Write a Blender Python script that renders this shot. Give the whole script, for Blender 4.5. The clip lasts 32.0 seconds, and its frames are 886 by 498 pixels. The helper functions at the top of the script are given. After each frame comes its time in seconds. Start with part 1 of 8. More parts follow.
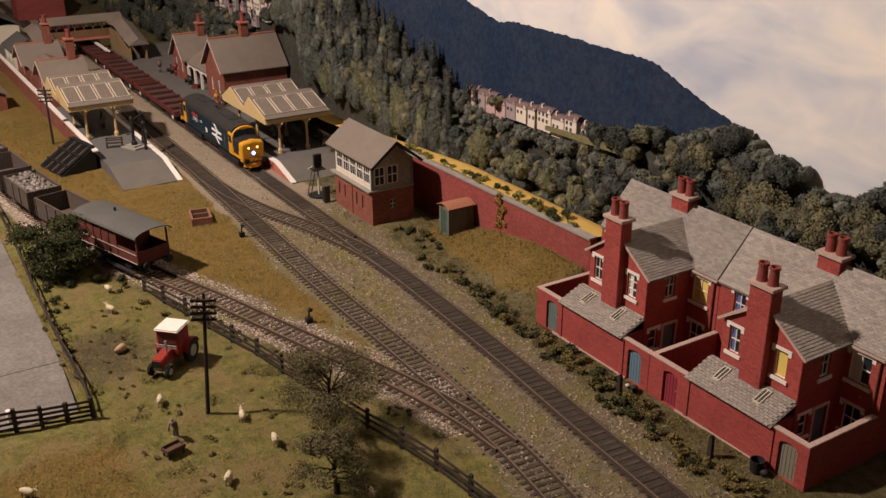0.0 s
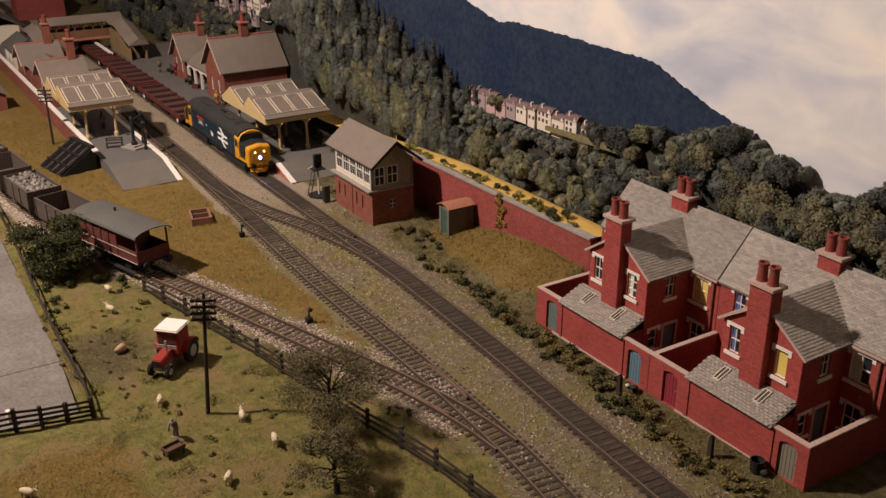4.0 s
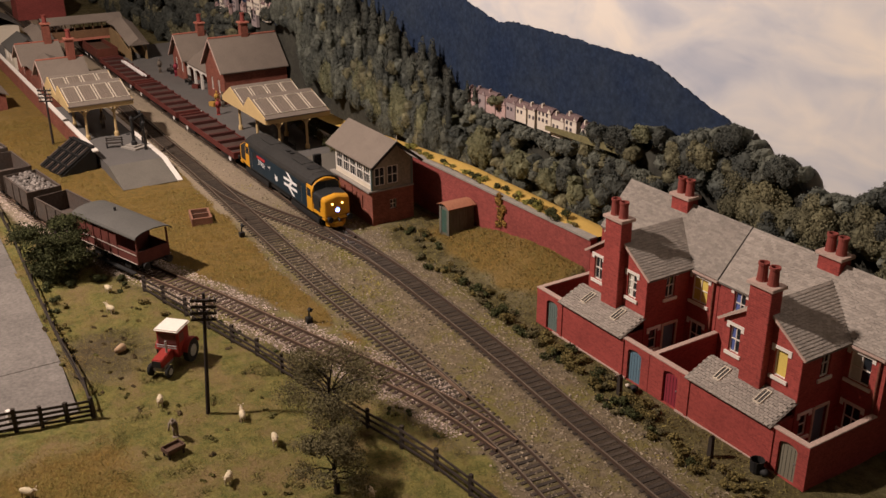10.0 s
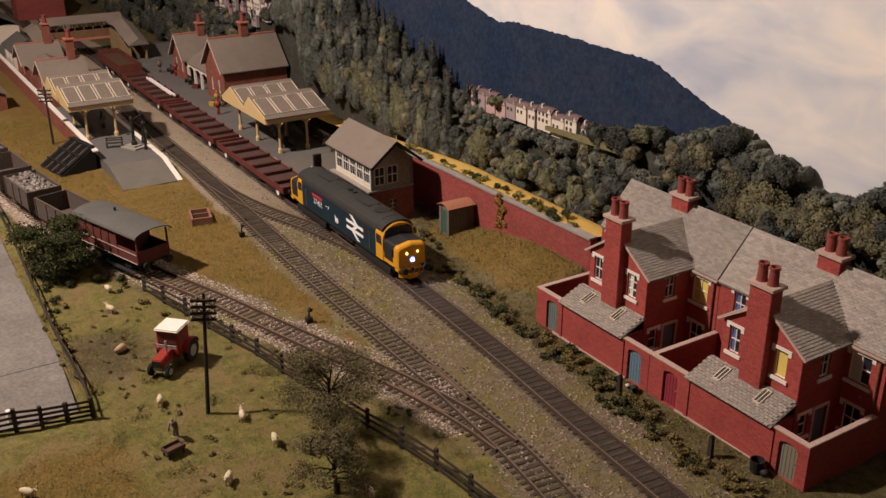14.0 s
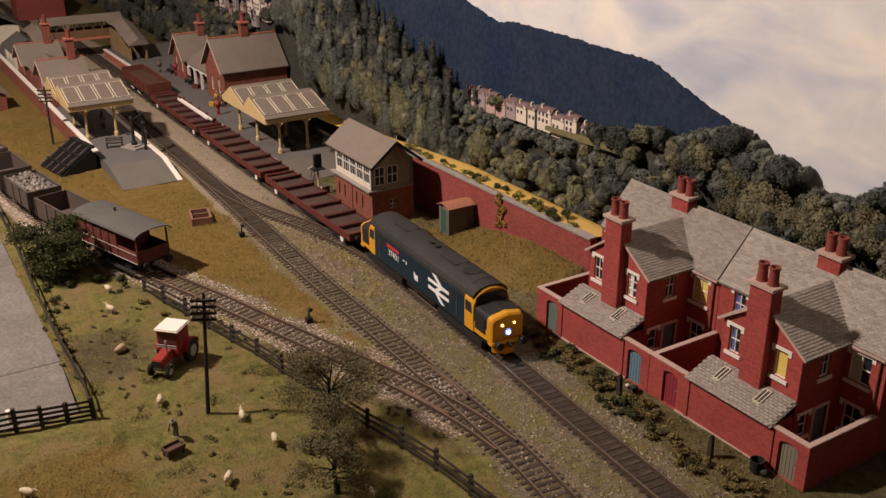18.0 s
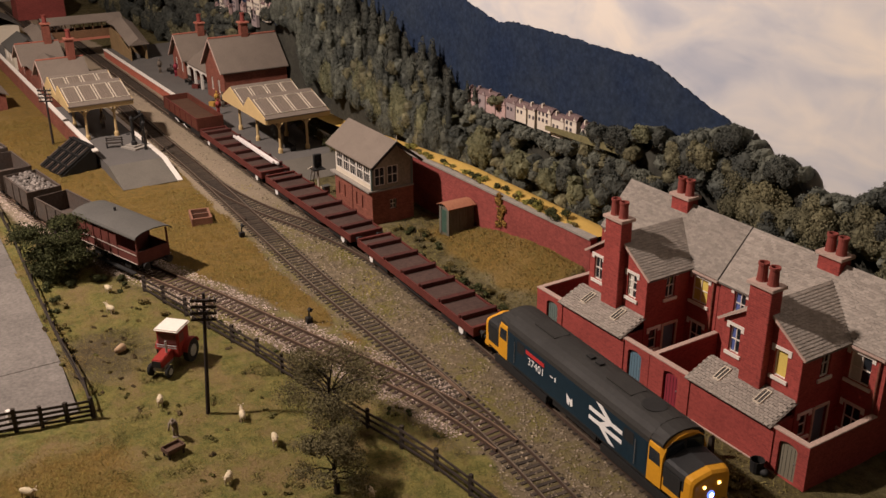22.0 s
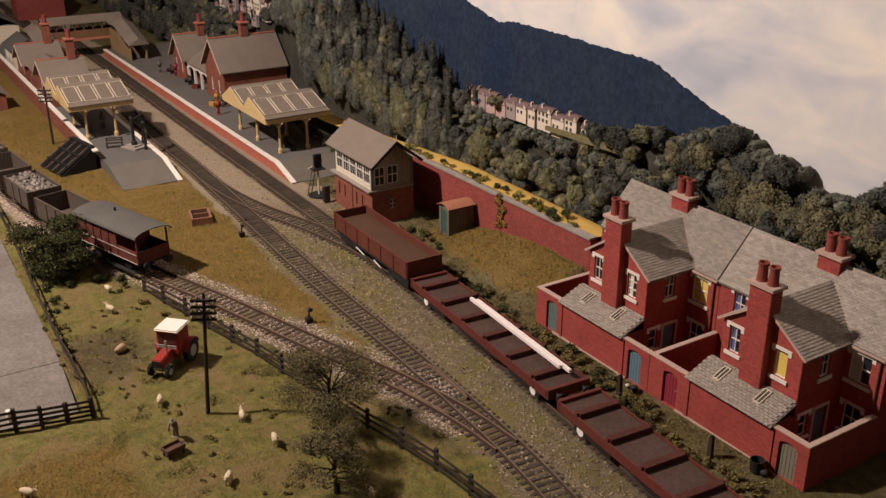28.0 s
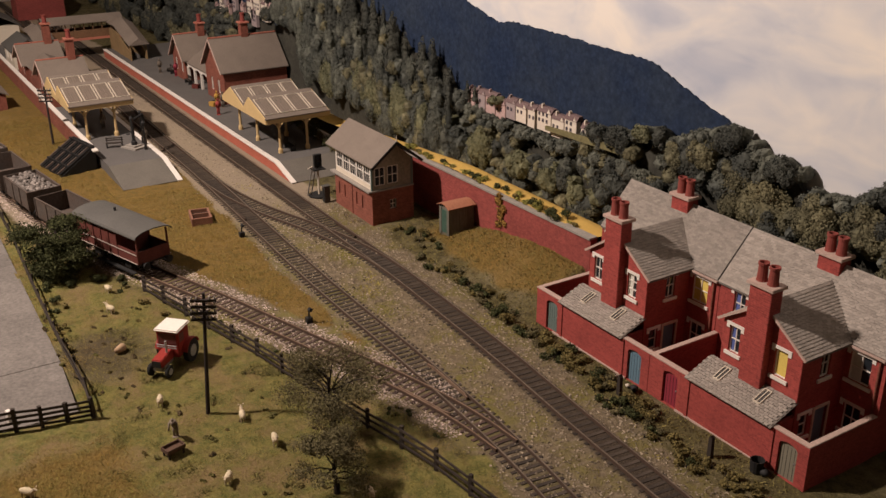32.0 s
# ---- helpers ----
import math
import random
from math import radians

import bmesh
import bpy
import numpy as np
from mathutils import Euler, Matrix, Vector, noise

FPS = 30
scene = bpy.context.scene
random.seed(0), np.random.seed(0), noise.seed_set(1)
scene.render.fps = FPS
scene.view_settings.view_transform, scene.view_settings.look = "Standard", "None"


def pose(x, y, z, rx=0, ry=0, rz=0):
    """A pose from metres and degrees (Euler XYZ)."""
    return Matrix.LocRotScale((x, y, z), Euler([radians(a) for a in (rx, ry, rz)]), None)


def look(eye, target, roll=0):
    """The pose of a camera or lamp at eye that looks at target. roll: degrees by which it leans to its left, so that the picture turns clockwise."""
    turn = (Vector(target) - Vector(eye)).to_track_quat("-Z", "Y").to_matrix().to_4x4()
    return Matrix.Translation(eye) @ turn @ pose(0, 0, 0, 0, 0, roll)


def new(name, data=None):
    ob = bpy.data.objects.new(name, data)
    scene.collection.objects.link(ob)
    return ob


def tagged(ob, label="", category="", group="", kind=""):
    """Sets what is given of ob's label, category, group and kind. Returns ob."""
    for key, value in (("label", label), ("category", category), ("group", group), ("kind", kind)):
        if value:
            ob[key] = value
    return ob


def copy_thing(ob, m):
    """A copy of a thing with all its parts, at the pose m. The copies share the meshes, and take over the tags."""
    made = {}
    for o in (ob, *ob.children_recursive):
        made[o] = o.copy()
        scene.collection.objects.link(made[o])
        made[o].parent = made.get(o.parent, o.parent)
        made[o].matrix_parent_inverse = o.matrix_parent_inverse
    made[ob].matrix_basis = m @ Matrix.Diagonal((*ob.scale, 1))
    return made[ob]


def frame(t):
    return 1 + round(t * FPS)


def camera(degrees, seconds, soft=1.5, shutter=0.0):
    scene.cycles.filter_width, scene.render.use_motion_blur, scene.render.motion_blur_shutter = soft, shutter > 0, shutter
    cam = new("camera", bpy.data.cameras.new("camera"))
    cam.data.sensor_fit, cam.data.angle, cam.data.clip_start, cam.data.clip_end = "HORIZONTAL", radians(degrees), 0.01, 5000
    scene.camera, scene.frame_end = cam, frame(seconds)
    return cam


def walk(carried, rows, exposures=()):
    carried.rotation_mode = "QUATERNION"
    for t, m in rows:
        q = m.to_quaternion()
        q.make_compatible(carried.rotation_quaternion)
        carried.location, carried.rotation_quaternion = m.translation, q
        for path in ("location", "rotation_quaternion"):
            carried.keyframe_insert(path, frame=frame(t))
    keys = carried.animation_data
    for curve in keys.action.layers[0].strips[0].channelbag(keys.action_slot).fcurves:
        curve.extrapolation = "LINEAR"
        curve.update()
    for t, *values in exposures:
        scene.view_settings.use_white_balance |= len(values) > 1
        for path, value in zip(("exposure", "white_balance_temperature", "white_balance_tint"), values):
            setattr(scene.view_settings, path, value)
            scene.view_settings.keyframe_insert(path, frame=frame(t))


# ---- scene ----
# A model railway in 4 mm scale. Numbers below are metres of the full-size prototype; S brings them to the model's true size.
S = 1 / 76.2
cam = camera(49.12, 32.0, soft=1.5)
EYE, PITCH, YAW = Vector((0, 0, 26.472)), radians(23.02), radians(31.985)
AIM = EYE + Vector((-math.cos(YAW) * math.cos(PITCH), math.sin(YAW) * math.cos(PITCH), -math.sin(PITCH))) * 50
VIEW = look(EYE * S, AIM * S, -0.25)
walk(cam, [(0, VIEW), (32, VIEW)], [(0, 0.0), (32, 0.0)])

# ---- light: a warm lamp over the front of the layout, a dim room round it ----
world = bpy.data.worlds.new("room_air")
scene.world = world
world.use_nodes = True
world.node_tree.nodes["Background"].inputs[0].default_value = (1.0, 0.86, 0.7, 1)
world.node_tree.nodes["Background"].inputs[1].default_value = 0.11


def lamp(name, at, to, watts, size, colour):
    data = bpy.data.lights.new(name, "AREA")
    data.shape, data.size, data.energy, data.color = "DISK", size * S, watts, colour
    ob = new(name, data)
    ob.matrix_world = look(Vector(at) * S, Vector(to) * S)
    return ob


lamp("layout_lamp", (-70, -32, 74), (-58, 26, 2), 23.6, 5, (1.0, 0.835, 0.755))


# ---- materials ----
def shade(name, colour, rough=0.8, metal=0.0, vary=0.25, scale=0.6, fine=6.0, bump=0.15, second=None, island=0.0, piece=0.0, spec=0.3, stretch=(1, 1, 1), bricks=0.0):
    """A weathered surface: two scales of noise on the base colour, fine relief, and a shift of tone from piece to piece."""
    m = bpy.data.materials.new(name)
    m.use_nodes = True
    n, l = m.node_tree.nodes, m.node_tree.links
    b = n["Principled BSDF"]
    b.inputs["Metallic"].default_value = metal
    b.inputs["Specular IOR Level"].default_value = spec
    co = n.new("ShaderNodeTexCoord")
    mp = n.new("ShaderNodeMapping")
    mp.inputs["Scale"].default_value = (stretch[0] / S, stretch[1] / S, stretch[2] / S)
    l.new(co.outputs["Object"], mp.inputs[0])
    big, small = n.new("ShaderNodeTexNoise"), n.new("ShaderNodeTexNoise")
    big.inputs["Scale"].default_value, big.inputs["Detail"].default_value = scale, 5
    small.inputs["Scale"].default_value, small.inputs["Detail"].default_value = fine, 4
    for t in (big, small):
        t.inputs["Roughness"].default_value = 0.65
        l.new(mp.outputs[0], t.inputs["Vector"])
    c2 = second or tuple(c * 0.55 for c in colour)
    ramp = n.new("ShaderNodeMapRange")
    ramp.inputs[1].default_value, ramp.inputs[2].default_value = 0.35, 0.7
    l.new(big.outputs[0], ramp.inputs[0])
    mix = n.new("ShaderNodeMix")
    mix.data_type = "RGBA"
    mix.inputs[6].default_value, mix.inputs[7].default_value = (*colour, 1), (*c2, 1)
    gain = n.new("ShaderNodeMath")
    gain.operation = "MULTIPLY"
    gain.inputs[1].default_value = min(1.0, vary * 2)
    l.new(ramp.outputs[0], gain.inputs[0])
    l.new(gain.outputs[0], mix.inputs[0])
    hsv = n.new("ShaderNodeHueSaturation")
    l.new(mix.outputs[2], hsv.inputs["Color"])
    val = n.new("ShaderNodeMapRange")
    val.inputs[1].default_value, val.inputs[2].default_value = 0.25, 0.75
    val.inputs[3].default_value, val.inputs[4].default_value = 1 - vary, 1 + vary
    l.new(small.outputs[0], val.inputs[0])
    last = val.outputs[0]
    if bricks:
        sep, run, put, tex, mul = n.new("ShaderNodeSeparateXYZ"), n.new("ShaderNodeMath"), n.new("ShaderNodeCombineXYZ"), n.new("ShaderNodeTexBrick"), n.new("ShaderNodeMath")
        l.new(mp.outputs[0], sep.inputs[0])
        l.new(sep.outputs[0], run.inputs[0])
        l.new(sep.outputs[1], run.inputs[1])
        l.new(run.outputs[0], put.inputs[0])
        l.new(sep.outputs[2], put.inputs[1])
        l.new(put.outputs[0], tex.inputs["Vector"])
        for key, v in (("Scale", 1.0), ("Mortar Size", 0.014), ("Brick Width", 0.30), ("Row Height", 0.105), ("Mortar Smooth", 0.3)):
            tex.inputs[key].default_value = v
        for key, v in (("Color1", 1 - bricks), ("Color2", 1 + bricks), ("Mortar", 1 + bricks * 1.6)):
            tex.inputs[key].default_value = (v, v, v, 1)
        mul.operation = "MULTIPLY"
        l.new(last, mul.inputs[0])
        l.new(tex.outputs["Color"], mul.inputs[1])
        last = mul.outputs[0]
    for amount, node, out in ((island, "ShaderNodeNewGeometry", "Random Per Island"), (piece, "ShaderNodeObjectInfo", "Random")):
        if amount:
            g, r, k = n.new(node), n.new("ShaderNodeMapRange"), n.new("ShaderNodeMath")
            r.inputs[3].default_value, r.inputs[4].default_value = 1 - amount, 1 + amount
            l.new(g.outputs[out], r.inputs[0])
            k.operation = "MULTIPLY"
            l.new(last, k.inputs[0])
            l.new(r.outputs[0], k.inputs[1])
            last = k.outputs[0]
    l.new(last, hsv.inputs["Value"])
    l.new(hsv.outputs[0], b.inputs["Base Color"])
    rg = n.new("ShaderNodeMapRange")
    rg.inputs[3].default_value, rg.inputs[4].default_value = max(0.05, rough - 0.12), min(1, rough + 0.12)
    l.new(big.outputs[0], rg.inputs[0])
    l.new(rg.outputs[0], b.inputs["Roughness"])
    if bump:
        bp = n.new("ShaderNodeBump")
        bp.inputs["Strength"].default_value, bp.inputs["Distance"].default_value = bump, 0.12 * S
        l.new(small.outputs[0], bp.inputs["Height"])
        l.new(bp.outputs[0], b.inputs["Normal"])
    return m


def glowing(name, colour, strength):
    m = bpy.data.materials.new(name)
    m.use_nodes = True
    b = m.node_tree.nodes["Principled BSDF"]
    b.inputs["Base Color"].default_value = (*colour, 1)
    b.inputs["Emission Color"].default_value = (*colour, 1)
    b.inputs["Emission Strength"].default_value = strength
    return m


RED_CARD = shade("red_brick_card", (0.305, 0.057, 0.046), 0.85, vary=0.26, scale=0.35, fine=7, bump=0.15, bricks=0.15)
BRICK = shade("red_brick", (0.215, 0.072, 0.047), 0.9, vary=0.3, scale=0.8, fine=8, bump=0.2, bricks=0.18)
WALL_RED = shade("retaining_brick", (0.245, 0.056, 0.046), 0.9, vary=0.28, scale=0.25, fine=6, bump=0.15, bricks=0.14)
COPING = shade("pink_coping", (0.46, 0.33, 0.27), 0.85, vary=0.15)
GREY_COPING = shade("grey_coping", (0.30, 0.27, 0.23), 0.9, vary=0.2)
SLATE = shade("slate", (0.31, 0.268, 0.225), 0.75, vary=0.18, scale=0.4, fine=10, bump=0.05, island=0.17, piece=0.17)
SLATE_JOINT = shade("slate_bed", (0.18, 0.155, 0.13), 0.9, vary=0.2)
TILE = shade("brown_grey_tile", (0.18, 0.145, 0.115), 0.8, vary=0.2, scale=0.35, fine=12, bump=0.1)
RIDGE = shade("terracotta_ridge", (0.42, 0.15, 0.10), 0.85, vary=0.15)
POT = shade("terracotta_pot", (0.24, 0.055, 0.042), 0.8, vary=0.2, fine=10)
SOOT = shade("soot", (0.03, 0.025, 0.02), 0.95, vary=0.2)
WHITE = shade("white_paint", (0.72, 0.66, 0.58), 0.6, vary=0.08, bump=0.03)
CREAM = shade("cream_paint", (0.56, 0.40, 0.19), 0.6, vary=0.1, bump=0.03)
PALE = shade("pale_cream_paint", (0.62, 0.54, 0.42), 0.65, vary=0.12, bump=0.03)
GLASS = shade("dark_window_glass", (0.02, 0.025, 0.03), 0.13, vary=0.1, bump=0.0, spec=0.6)
CURTAIN = shade("yellow_curtain", (0.66, 0.50, 0.12), 0.9, vary=0.12, scale=1, fine=14)
BLUE_CURTAIN = shade("blue_curtain", (0.09, 0.12, 0.30), 0.9, vary=0.15)
LIGHT_CURTAIN = shade("white_curtain", (0.6, 0.58, 0.5), 0.9, vary=0.1)
DOOR_BLUE = shade("blue_door", (0.12, 0.20, 0.25), 0.6, vary=0.12, stretch=(6, 1, 0.3))
DOOR_GREEN = shade("grey_green_door", (0.13, 0.17, 0.15), 0.6, vary=0.12, stretch=(6, 1, 0.3))
DOOR_RED = shade("crimson_door", (0.25, 0.03, 0.045), 0.6, vary=0.12, stretch=(6, 1, 0.3))
DOOR_GREY = shade("drab_door", (0.20, 0.18, 0.13), 0.6, vary=0.12, stretch=(6, 1, 0.3))
SKYLIGHT = shade("skylight_glass", (0.07, 0.065, 0.06), 0.3, vary=0.1, bump=0)
YARD = shade("yard_paving", (0.10, 0.08, 0.06), 0.9)
RAIL = shade("rusty_rail", (0.075, 0.048, 0.034), 0.55, metal=0.3, vary=0.2, fine=5)
RAIL_TOP = shade("worn_rail_head", (0.17, 0.13, 0.095), 0.45, metal=0.4, vary=0.25, fine=3)
RUST_TOP = shade("rusty_rail_head", (0.19, 0.125, 0.083), 0.6, metal=0.2, vary=0.25, fine=3)
SLEEPER = shade("creosoted_sleeper", (0.056, 0.042, 0.031), 0.9, vary=0.4, fine=9, piece=0.35)
RED_SLEEPER = shade("rusty_brown_sleeper", (0.075, 0.046, 0.035), 0.9, vary=0.3, fine=9, piece=0.35)
TARMAC = shade("platform_tarmac", (0.115, 0.105, 0.095), 0.92, vary=0.15, scale=0.3, fine=10)
RAMP = shade("ramp_cinders", (0.135, 0.12, 0.098), 0.95, vary=0.2, scale=0.4, fine=10)
CONCRETE = shade("road_concrete", (0.175, 0.155, 0.135), 0.9, vary=0.32, scale=0.22, fine=5, bump=0.08)
PLAT_BRICK = shade("platform_brick", (0.42, 0.12, 0.075), 0.9, vary=0.2, scale=0.5, fine=8)
DARK_WOOD = shade("tarred_timber", (0.038, 0.028, 0.021), 0.85, vary=0.3, fine=10, stretch=(1, 1, 1))
POLE_WOOD = shade("pole_timber", (0.035, 0.026, 0.022), 0.85, vary=0.3)
RUST = shade("rusty_iron", (0.36, 0.15, 0.085), 0.85, vary=0.25, scale=2, stretch=(1, 6, 1))
STEEL = shade("dull_steel", (0.30, 0.28, 0.26), 0.5, metal=0.5)
BLACK = shade("black_frame", (0.018, 0.017, 0.016), 0.7, vary=0.2)
COAL = shade("coal", (0.014, 0.013, 0.012), 0.6, vary=0.5, fine=5, bump=0.5)


class Mesh:
    """Collects the vertices and faces of one part."""

    def __init__(self):
        self.v, self.f = [], []

    def add(self, verts, faces):
        n = len(self.v)
        self.v += [tuple(p) for p in verts]
        self.f += [tuple(i + n for i in f) for f in faces]
        return self

    def box(self, x0, x1, y0, y1, z0, z1):
        return self.add([(x0, y0, z0), (x1, y0, z0), (x1, y1, z0), (x0, y1, z0), (x0, y0, z1), (x1, y0, z1), (x1, y1, z1), (x0, y1, z1)],
                        [(0, 3, 2, 1), (4, 5, 6, 7), (0, 1, 5, 4), (1, 2, 6, 5), (2, 3, 7, 6), (3, 0, 4, 7)])

    def beam(self, a, b, w, h):
        """A bar of width w and height h from a to b."""
        a, b = Vector(a), Vector(b)
        d = (b - a).normalized()
        side = d.cross(Vector((0, 0, 1)))
        side = side.normalized() if side.length > 1e-4 else Vector((1, 0, 0))
        up = side.cross(d)
        q = [p + side * sx * w / 2 + up * sz * h / 2 for p in (a, b) for sx, sz in ((-1, -1), (1, -1), (1, 1), (-1, 1))]
        return self.add(q, [(0, 3, 2, 1), (4, 5, 6, 7), (0, 1, 5, 4), (1, 2, 6, 5), (2, 3, 7, 6), (3, 0, 4, 7)])

    def prism(self, poly, axis, a, b):
        """A polygon drawn across an axis ('x': y, z; 'y': x, z; 'z': x, y) and drawn out from a to b."""
        k = len(poly)
        put = {"x": lambda p, t: (t, p[0], p[1]), "y": lambda p, t: (p[0], t, p[1]), "z": lambda p, t: (p[0], p[1], t)}[axis]
        return self.add([put(p, a) for p in poly] + [put(p, b) for p in poly],
                        [tuple(range(k)), tuple(range(2 * k - 1, k - 1, -1))] + [(i, i + k, (i + 1) % k + k, (i + 1) % k) for i in range(k)])

    def rod(self, a, b, r0, r1=None, n=8):
        a, b = Vector(a), Vector(b)
        r1 = r0 if r1 is None else r1
        d = (b - a).normalized()
        e = d.orthogonal().normalized()
        g = d.cross(e)
        ring = [(math.cos(2 * math.pi * i / n), math.sin(2 * math.pi * i / n)) for i in range(n)]
        q = [p + (e * c + g * s) * r for p, r in ((a, r0), (b, r1)) for c, s in ring]
        return self.add(q, [tuple(range(n - 1, -1, -1)), tuple(range(n, 2 * n))] + [(i, (i + 1) % n, (i + 1) % n + n, i + n) for i in range(n)])

    def turned(self, at, profile, n=12):
        """A lathed shape on the vertical through at: profile of (radius, height)."""
        x, y, z = at
        q = [(x + r * math.cos(2 * math.pi * i / n), y + r * math.sin(2 * math.pi * i / n), z + h) for r, h in profile for i in range(n)]
        k = len(profile)
        return self.add(q, [(j * n + i, j * n + (i + 1) % n, (j + 1) * n + (i + 1) % n, (j + 1) * n + i) for j in range(k - 1) for i in range(n)]
                        + [tuple(range(n - 1, -1, -1)), tuple(range((k - 1) * n, k * n))])

    def blob(self, at, radii, seed=0.0, rough=0.3, freq=1.6, sub=2):
        """A lumpy clump."""
        base, faces = ICO[sub]
        q = []
        for p in base:
            k = 1 + rough * (noise.noise(p * freq + Vector((seed, seed * 1.7, -seed))) + 0.55 * noise.noise(p * freq * 2.7 + Vector((-seed, seed, seed * 2.1))) + 0.3 * noise.noise(p * freq * 6.1 + Vector((seed, -seed, seed * 1.3))))
            q.append((at[0] + p.x * radii[0] * k, at[1] + p.y * radii[1] * k, at[2] + p.z * radii[2] * k))
        return self.add(q, faces)

    def pierced(self, u, zs, solid_cell, put):
        """One closed skin of wall cells: u and zs are the cell borders, put(a, side, z) gives a corner."""
        seen = {}
        def corner(a, side, c):
            if (a, side, c) not in seen:
                seen[a, side, c] = len(self.v)
                self.v.append(put(u[a], side, zs[c]))
            return seen[a, side, c]
        for a in range(len(u) - 1):
            for c in range(len(zs) - 1):
                if not solid_cell(a, c):
                    continue
                for side in (0, 1):
                    self.f.append((corner(a, side, c), corner(a + 1, side, c), corner(a + 1, side, c + 1), corner(a, side, c + 1)))
                for da, dc, e0, e1 in ((-1, 0, (0, 0), (0, 1)), (1, 0, (1, 0), (1, 1)), (0, -1, (0, 0), (1, 0)), (0, 1, (0, 1), (1, 1))):
                    n, m = a + da, c + dc
                    if not (0 <= n < len(u) - 1 and 0 <= m < len(zs) - 1 and solid_cell(n, m)):
                        q = [(a + e0[0], c + e0[1]), (a + e1[0], c + e1[1])]
                        self.f.append((corner(q[0][0], 0, q[0][1]), corner(q[1][0], 0, q[1][1]), corner(q[1][0], 1, q[1][1]), corner(q[0][0], 1, q[0][1])))
        return self

    def wall_x(self, x0, x1, y0, y1, z0, z1, holes=()):
        """A wall along x with openings (x0, x1, z0, z1) right through it."""
        xs = sorted({x0, x1, *[h[i] for h in holes for i in (0, 1)]})
        zs = sorted({z0, z1, *[h[i] for h in holes for i in (2, 3)]})
        full = lambda a, c: not any(h[0] < (xs[a] + xs[a + 1]) / 2 < h[1] and h[2] < (zs[c] + zs[c + 1]) / 2 < h[3] for h in holes)
        return self.pierced(xs, zs, full, lambda a, side, z: (a, (y0, y1)[side], z))

    def wall_y(self, y0, y1, x0, x1, z0, z1, holes=()):
        """A wall along y with openings (y0, y1, z0, z1) right through it."""
        ys = sorted({y0, y1, *[h[i] for h in holes for i in (0, 1)]})
        zs = sorted({z0, z1, *[h[i] for h in holes for i in (2, 3)]})
        full = lambda a, c: not any(h[0] < (ys[a] + ys[a + 1]) / 2 < h[1] and h[2] < (zs[c] + zs[c + 1]) / 2 < h[3] for h in holes)
        return self.pierced(ys, zs, full, lambda a, side, z: ((x0, x1)[side], a, z))


def icosphere(sub):
    bm = bmesh.new()
    bmesh.ops.create_icosphere(bm, subdivisions=sub, radius=1)
    out = [v.co.copy() for v in bm.verts], [tuple(v.index for v in f.verts) for f in bm.faces]
    bm.free()
    return out


ICO = {k: icosphere(k) for k in (1, 2)}


def data_of(name, mesh, material, bevel=0.0, smooth=False):
    me = bpy.data.meshes.new(name)
    me.from_pydata((np.array(mesh.v, dtype=float) * S).tolist(), [], mesh.f)
    bm = bmesh.new()
    bm.from_mesh(me)
    if len(mesh.v) < 30000:
        bmesh.ops.recalc_face_normals(bm, faces=bm.faces)
    if bevel:
        bmesh.ops.bevel(bm, geom=bm.edges[:], offset=bevel * S, segments=2, affect="EDGES", clamp_overlap=True)
    bm.to_mesh(me)
    bm.free()
    if smooth:
        me.shade_smooth()
    me.materials.append(material)
    return me


def thing(name, at, label, category, group="", kind="", turn=0.0):
    ob = new(name)
    ob.matrix_world = pose(at[0] * S, at[1] * S, at[2] * S, 0, 0, turn)
    ob.empty_display_size = 0.01
    return tagged(ob, label, category, group, kind)


def part(name, mesh, material, parent, label="", bevel=0.0, smooth=False, kind=""):
    ob = new(name, data_of(name, mesh, material, bevel, smooth))
    ob.parent = parent
    return tagged(ob, label, kind=kind)


def solid(name, mesh, material, label, category="", kind="", group="", at=(0, 0, 0), turn=0.0, bevel=0.0, smooth=False):
    """A thing that is one mesh."""
    ob = new(name, data_of(name, mesh, material, bevel, smooth))
    ob.matrix_world = pose(at[0] * S, at[1] * S, at[2] * S, 0, 0, turn)
    return tagged(ob, label, category, group, kind)


def piece(name, data, parent, at, turn=0.0, tilt=0.0, roll=0.0):
    """One of many alike pieces that share a mesh."""
    ob = new(name, data)
    ob.parent = parent
    ob.matrix_local = pose(at[0] * S, at[1] * S, at[2] * S, tilt, roll, turn)
    return ob


class Line:
    """A smooth way over the ground through a few points, by its length."""

    def __init__(self, points):
        p = [Vector((x, y, 0)) for x, y in points]
        p = [p[0] * 2 - p[1]] + p + [p[-1] * 2 - p[-2]]
        q = []
        for a, b, c, d in zip(p, p[1:], p[2:], p[3:]):
            for i in range(24):
                t = i / 24
                q.append(0.5 * (2 * b + (c - a) * t + (2 * a - 5 * b + 4 * c - d) * t * t + (3 * b - a - 3 * c + d) * t ** 3))
        q.append(p[-2])
        self.q = np.array([(v.x, v.y) for v in q])
        self.s = np.concatenate(([0], np.cumsum(np.hypot(*np.diff(self.q, axis=0).T))))
        self.length = self.s[-1]

    def at(self, s):
        return Vector((np.interp(s, self.s, self.q[:, 0]), np.interp(s, self.s, self.q[:, 1]), 0))

    def way(self, s):
        d = self.at(min(s + 0.4, self.length)) - self.at(max(s - 0.4, 0))
        return d.normalized()

    def s_of_x(self, x):
        return float(np.interp(x, self.q[:, 0], self.s))

    def y_of_x(self, x):
        return np.interp(x, self.q[:, 0], self.q[:, 1])


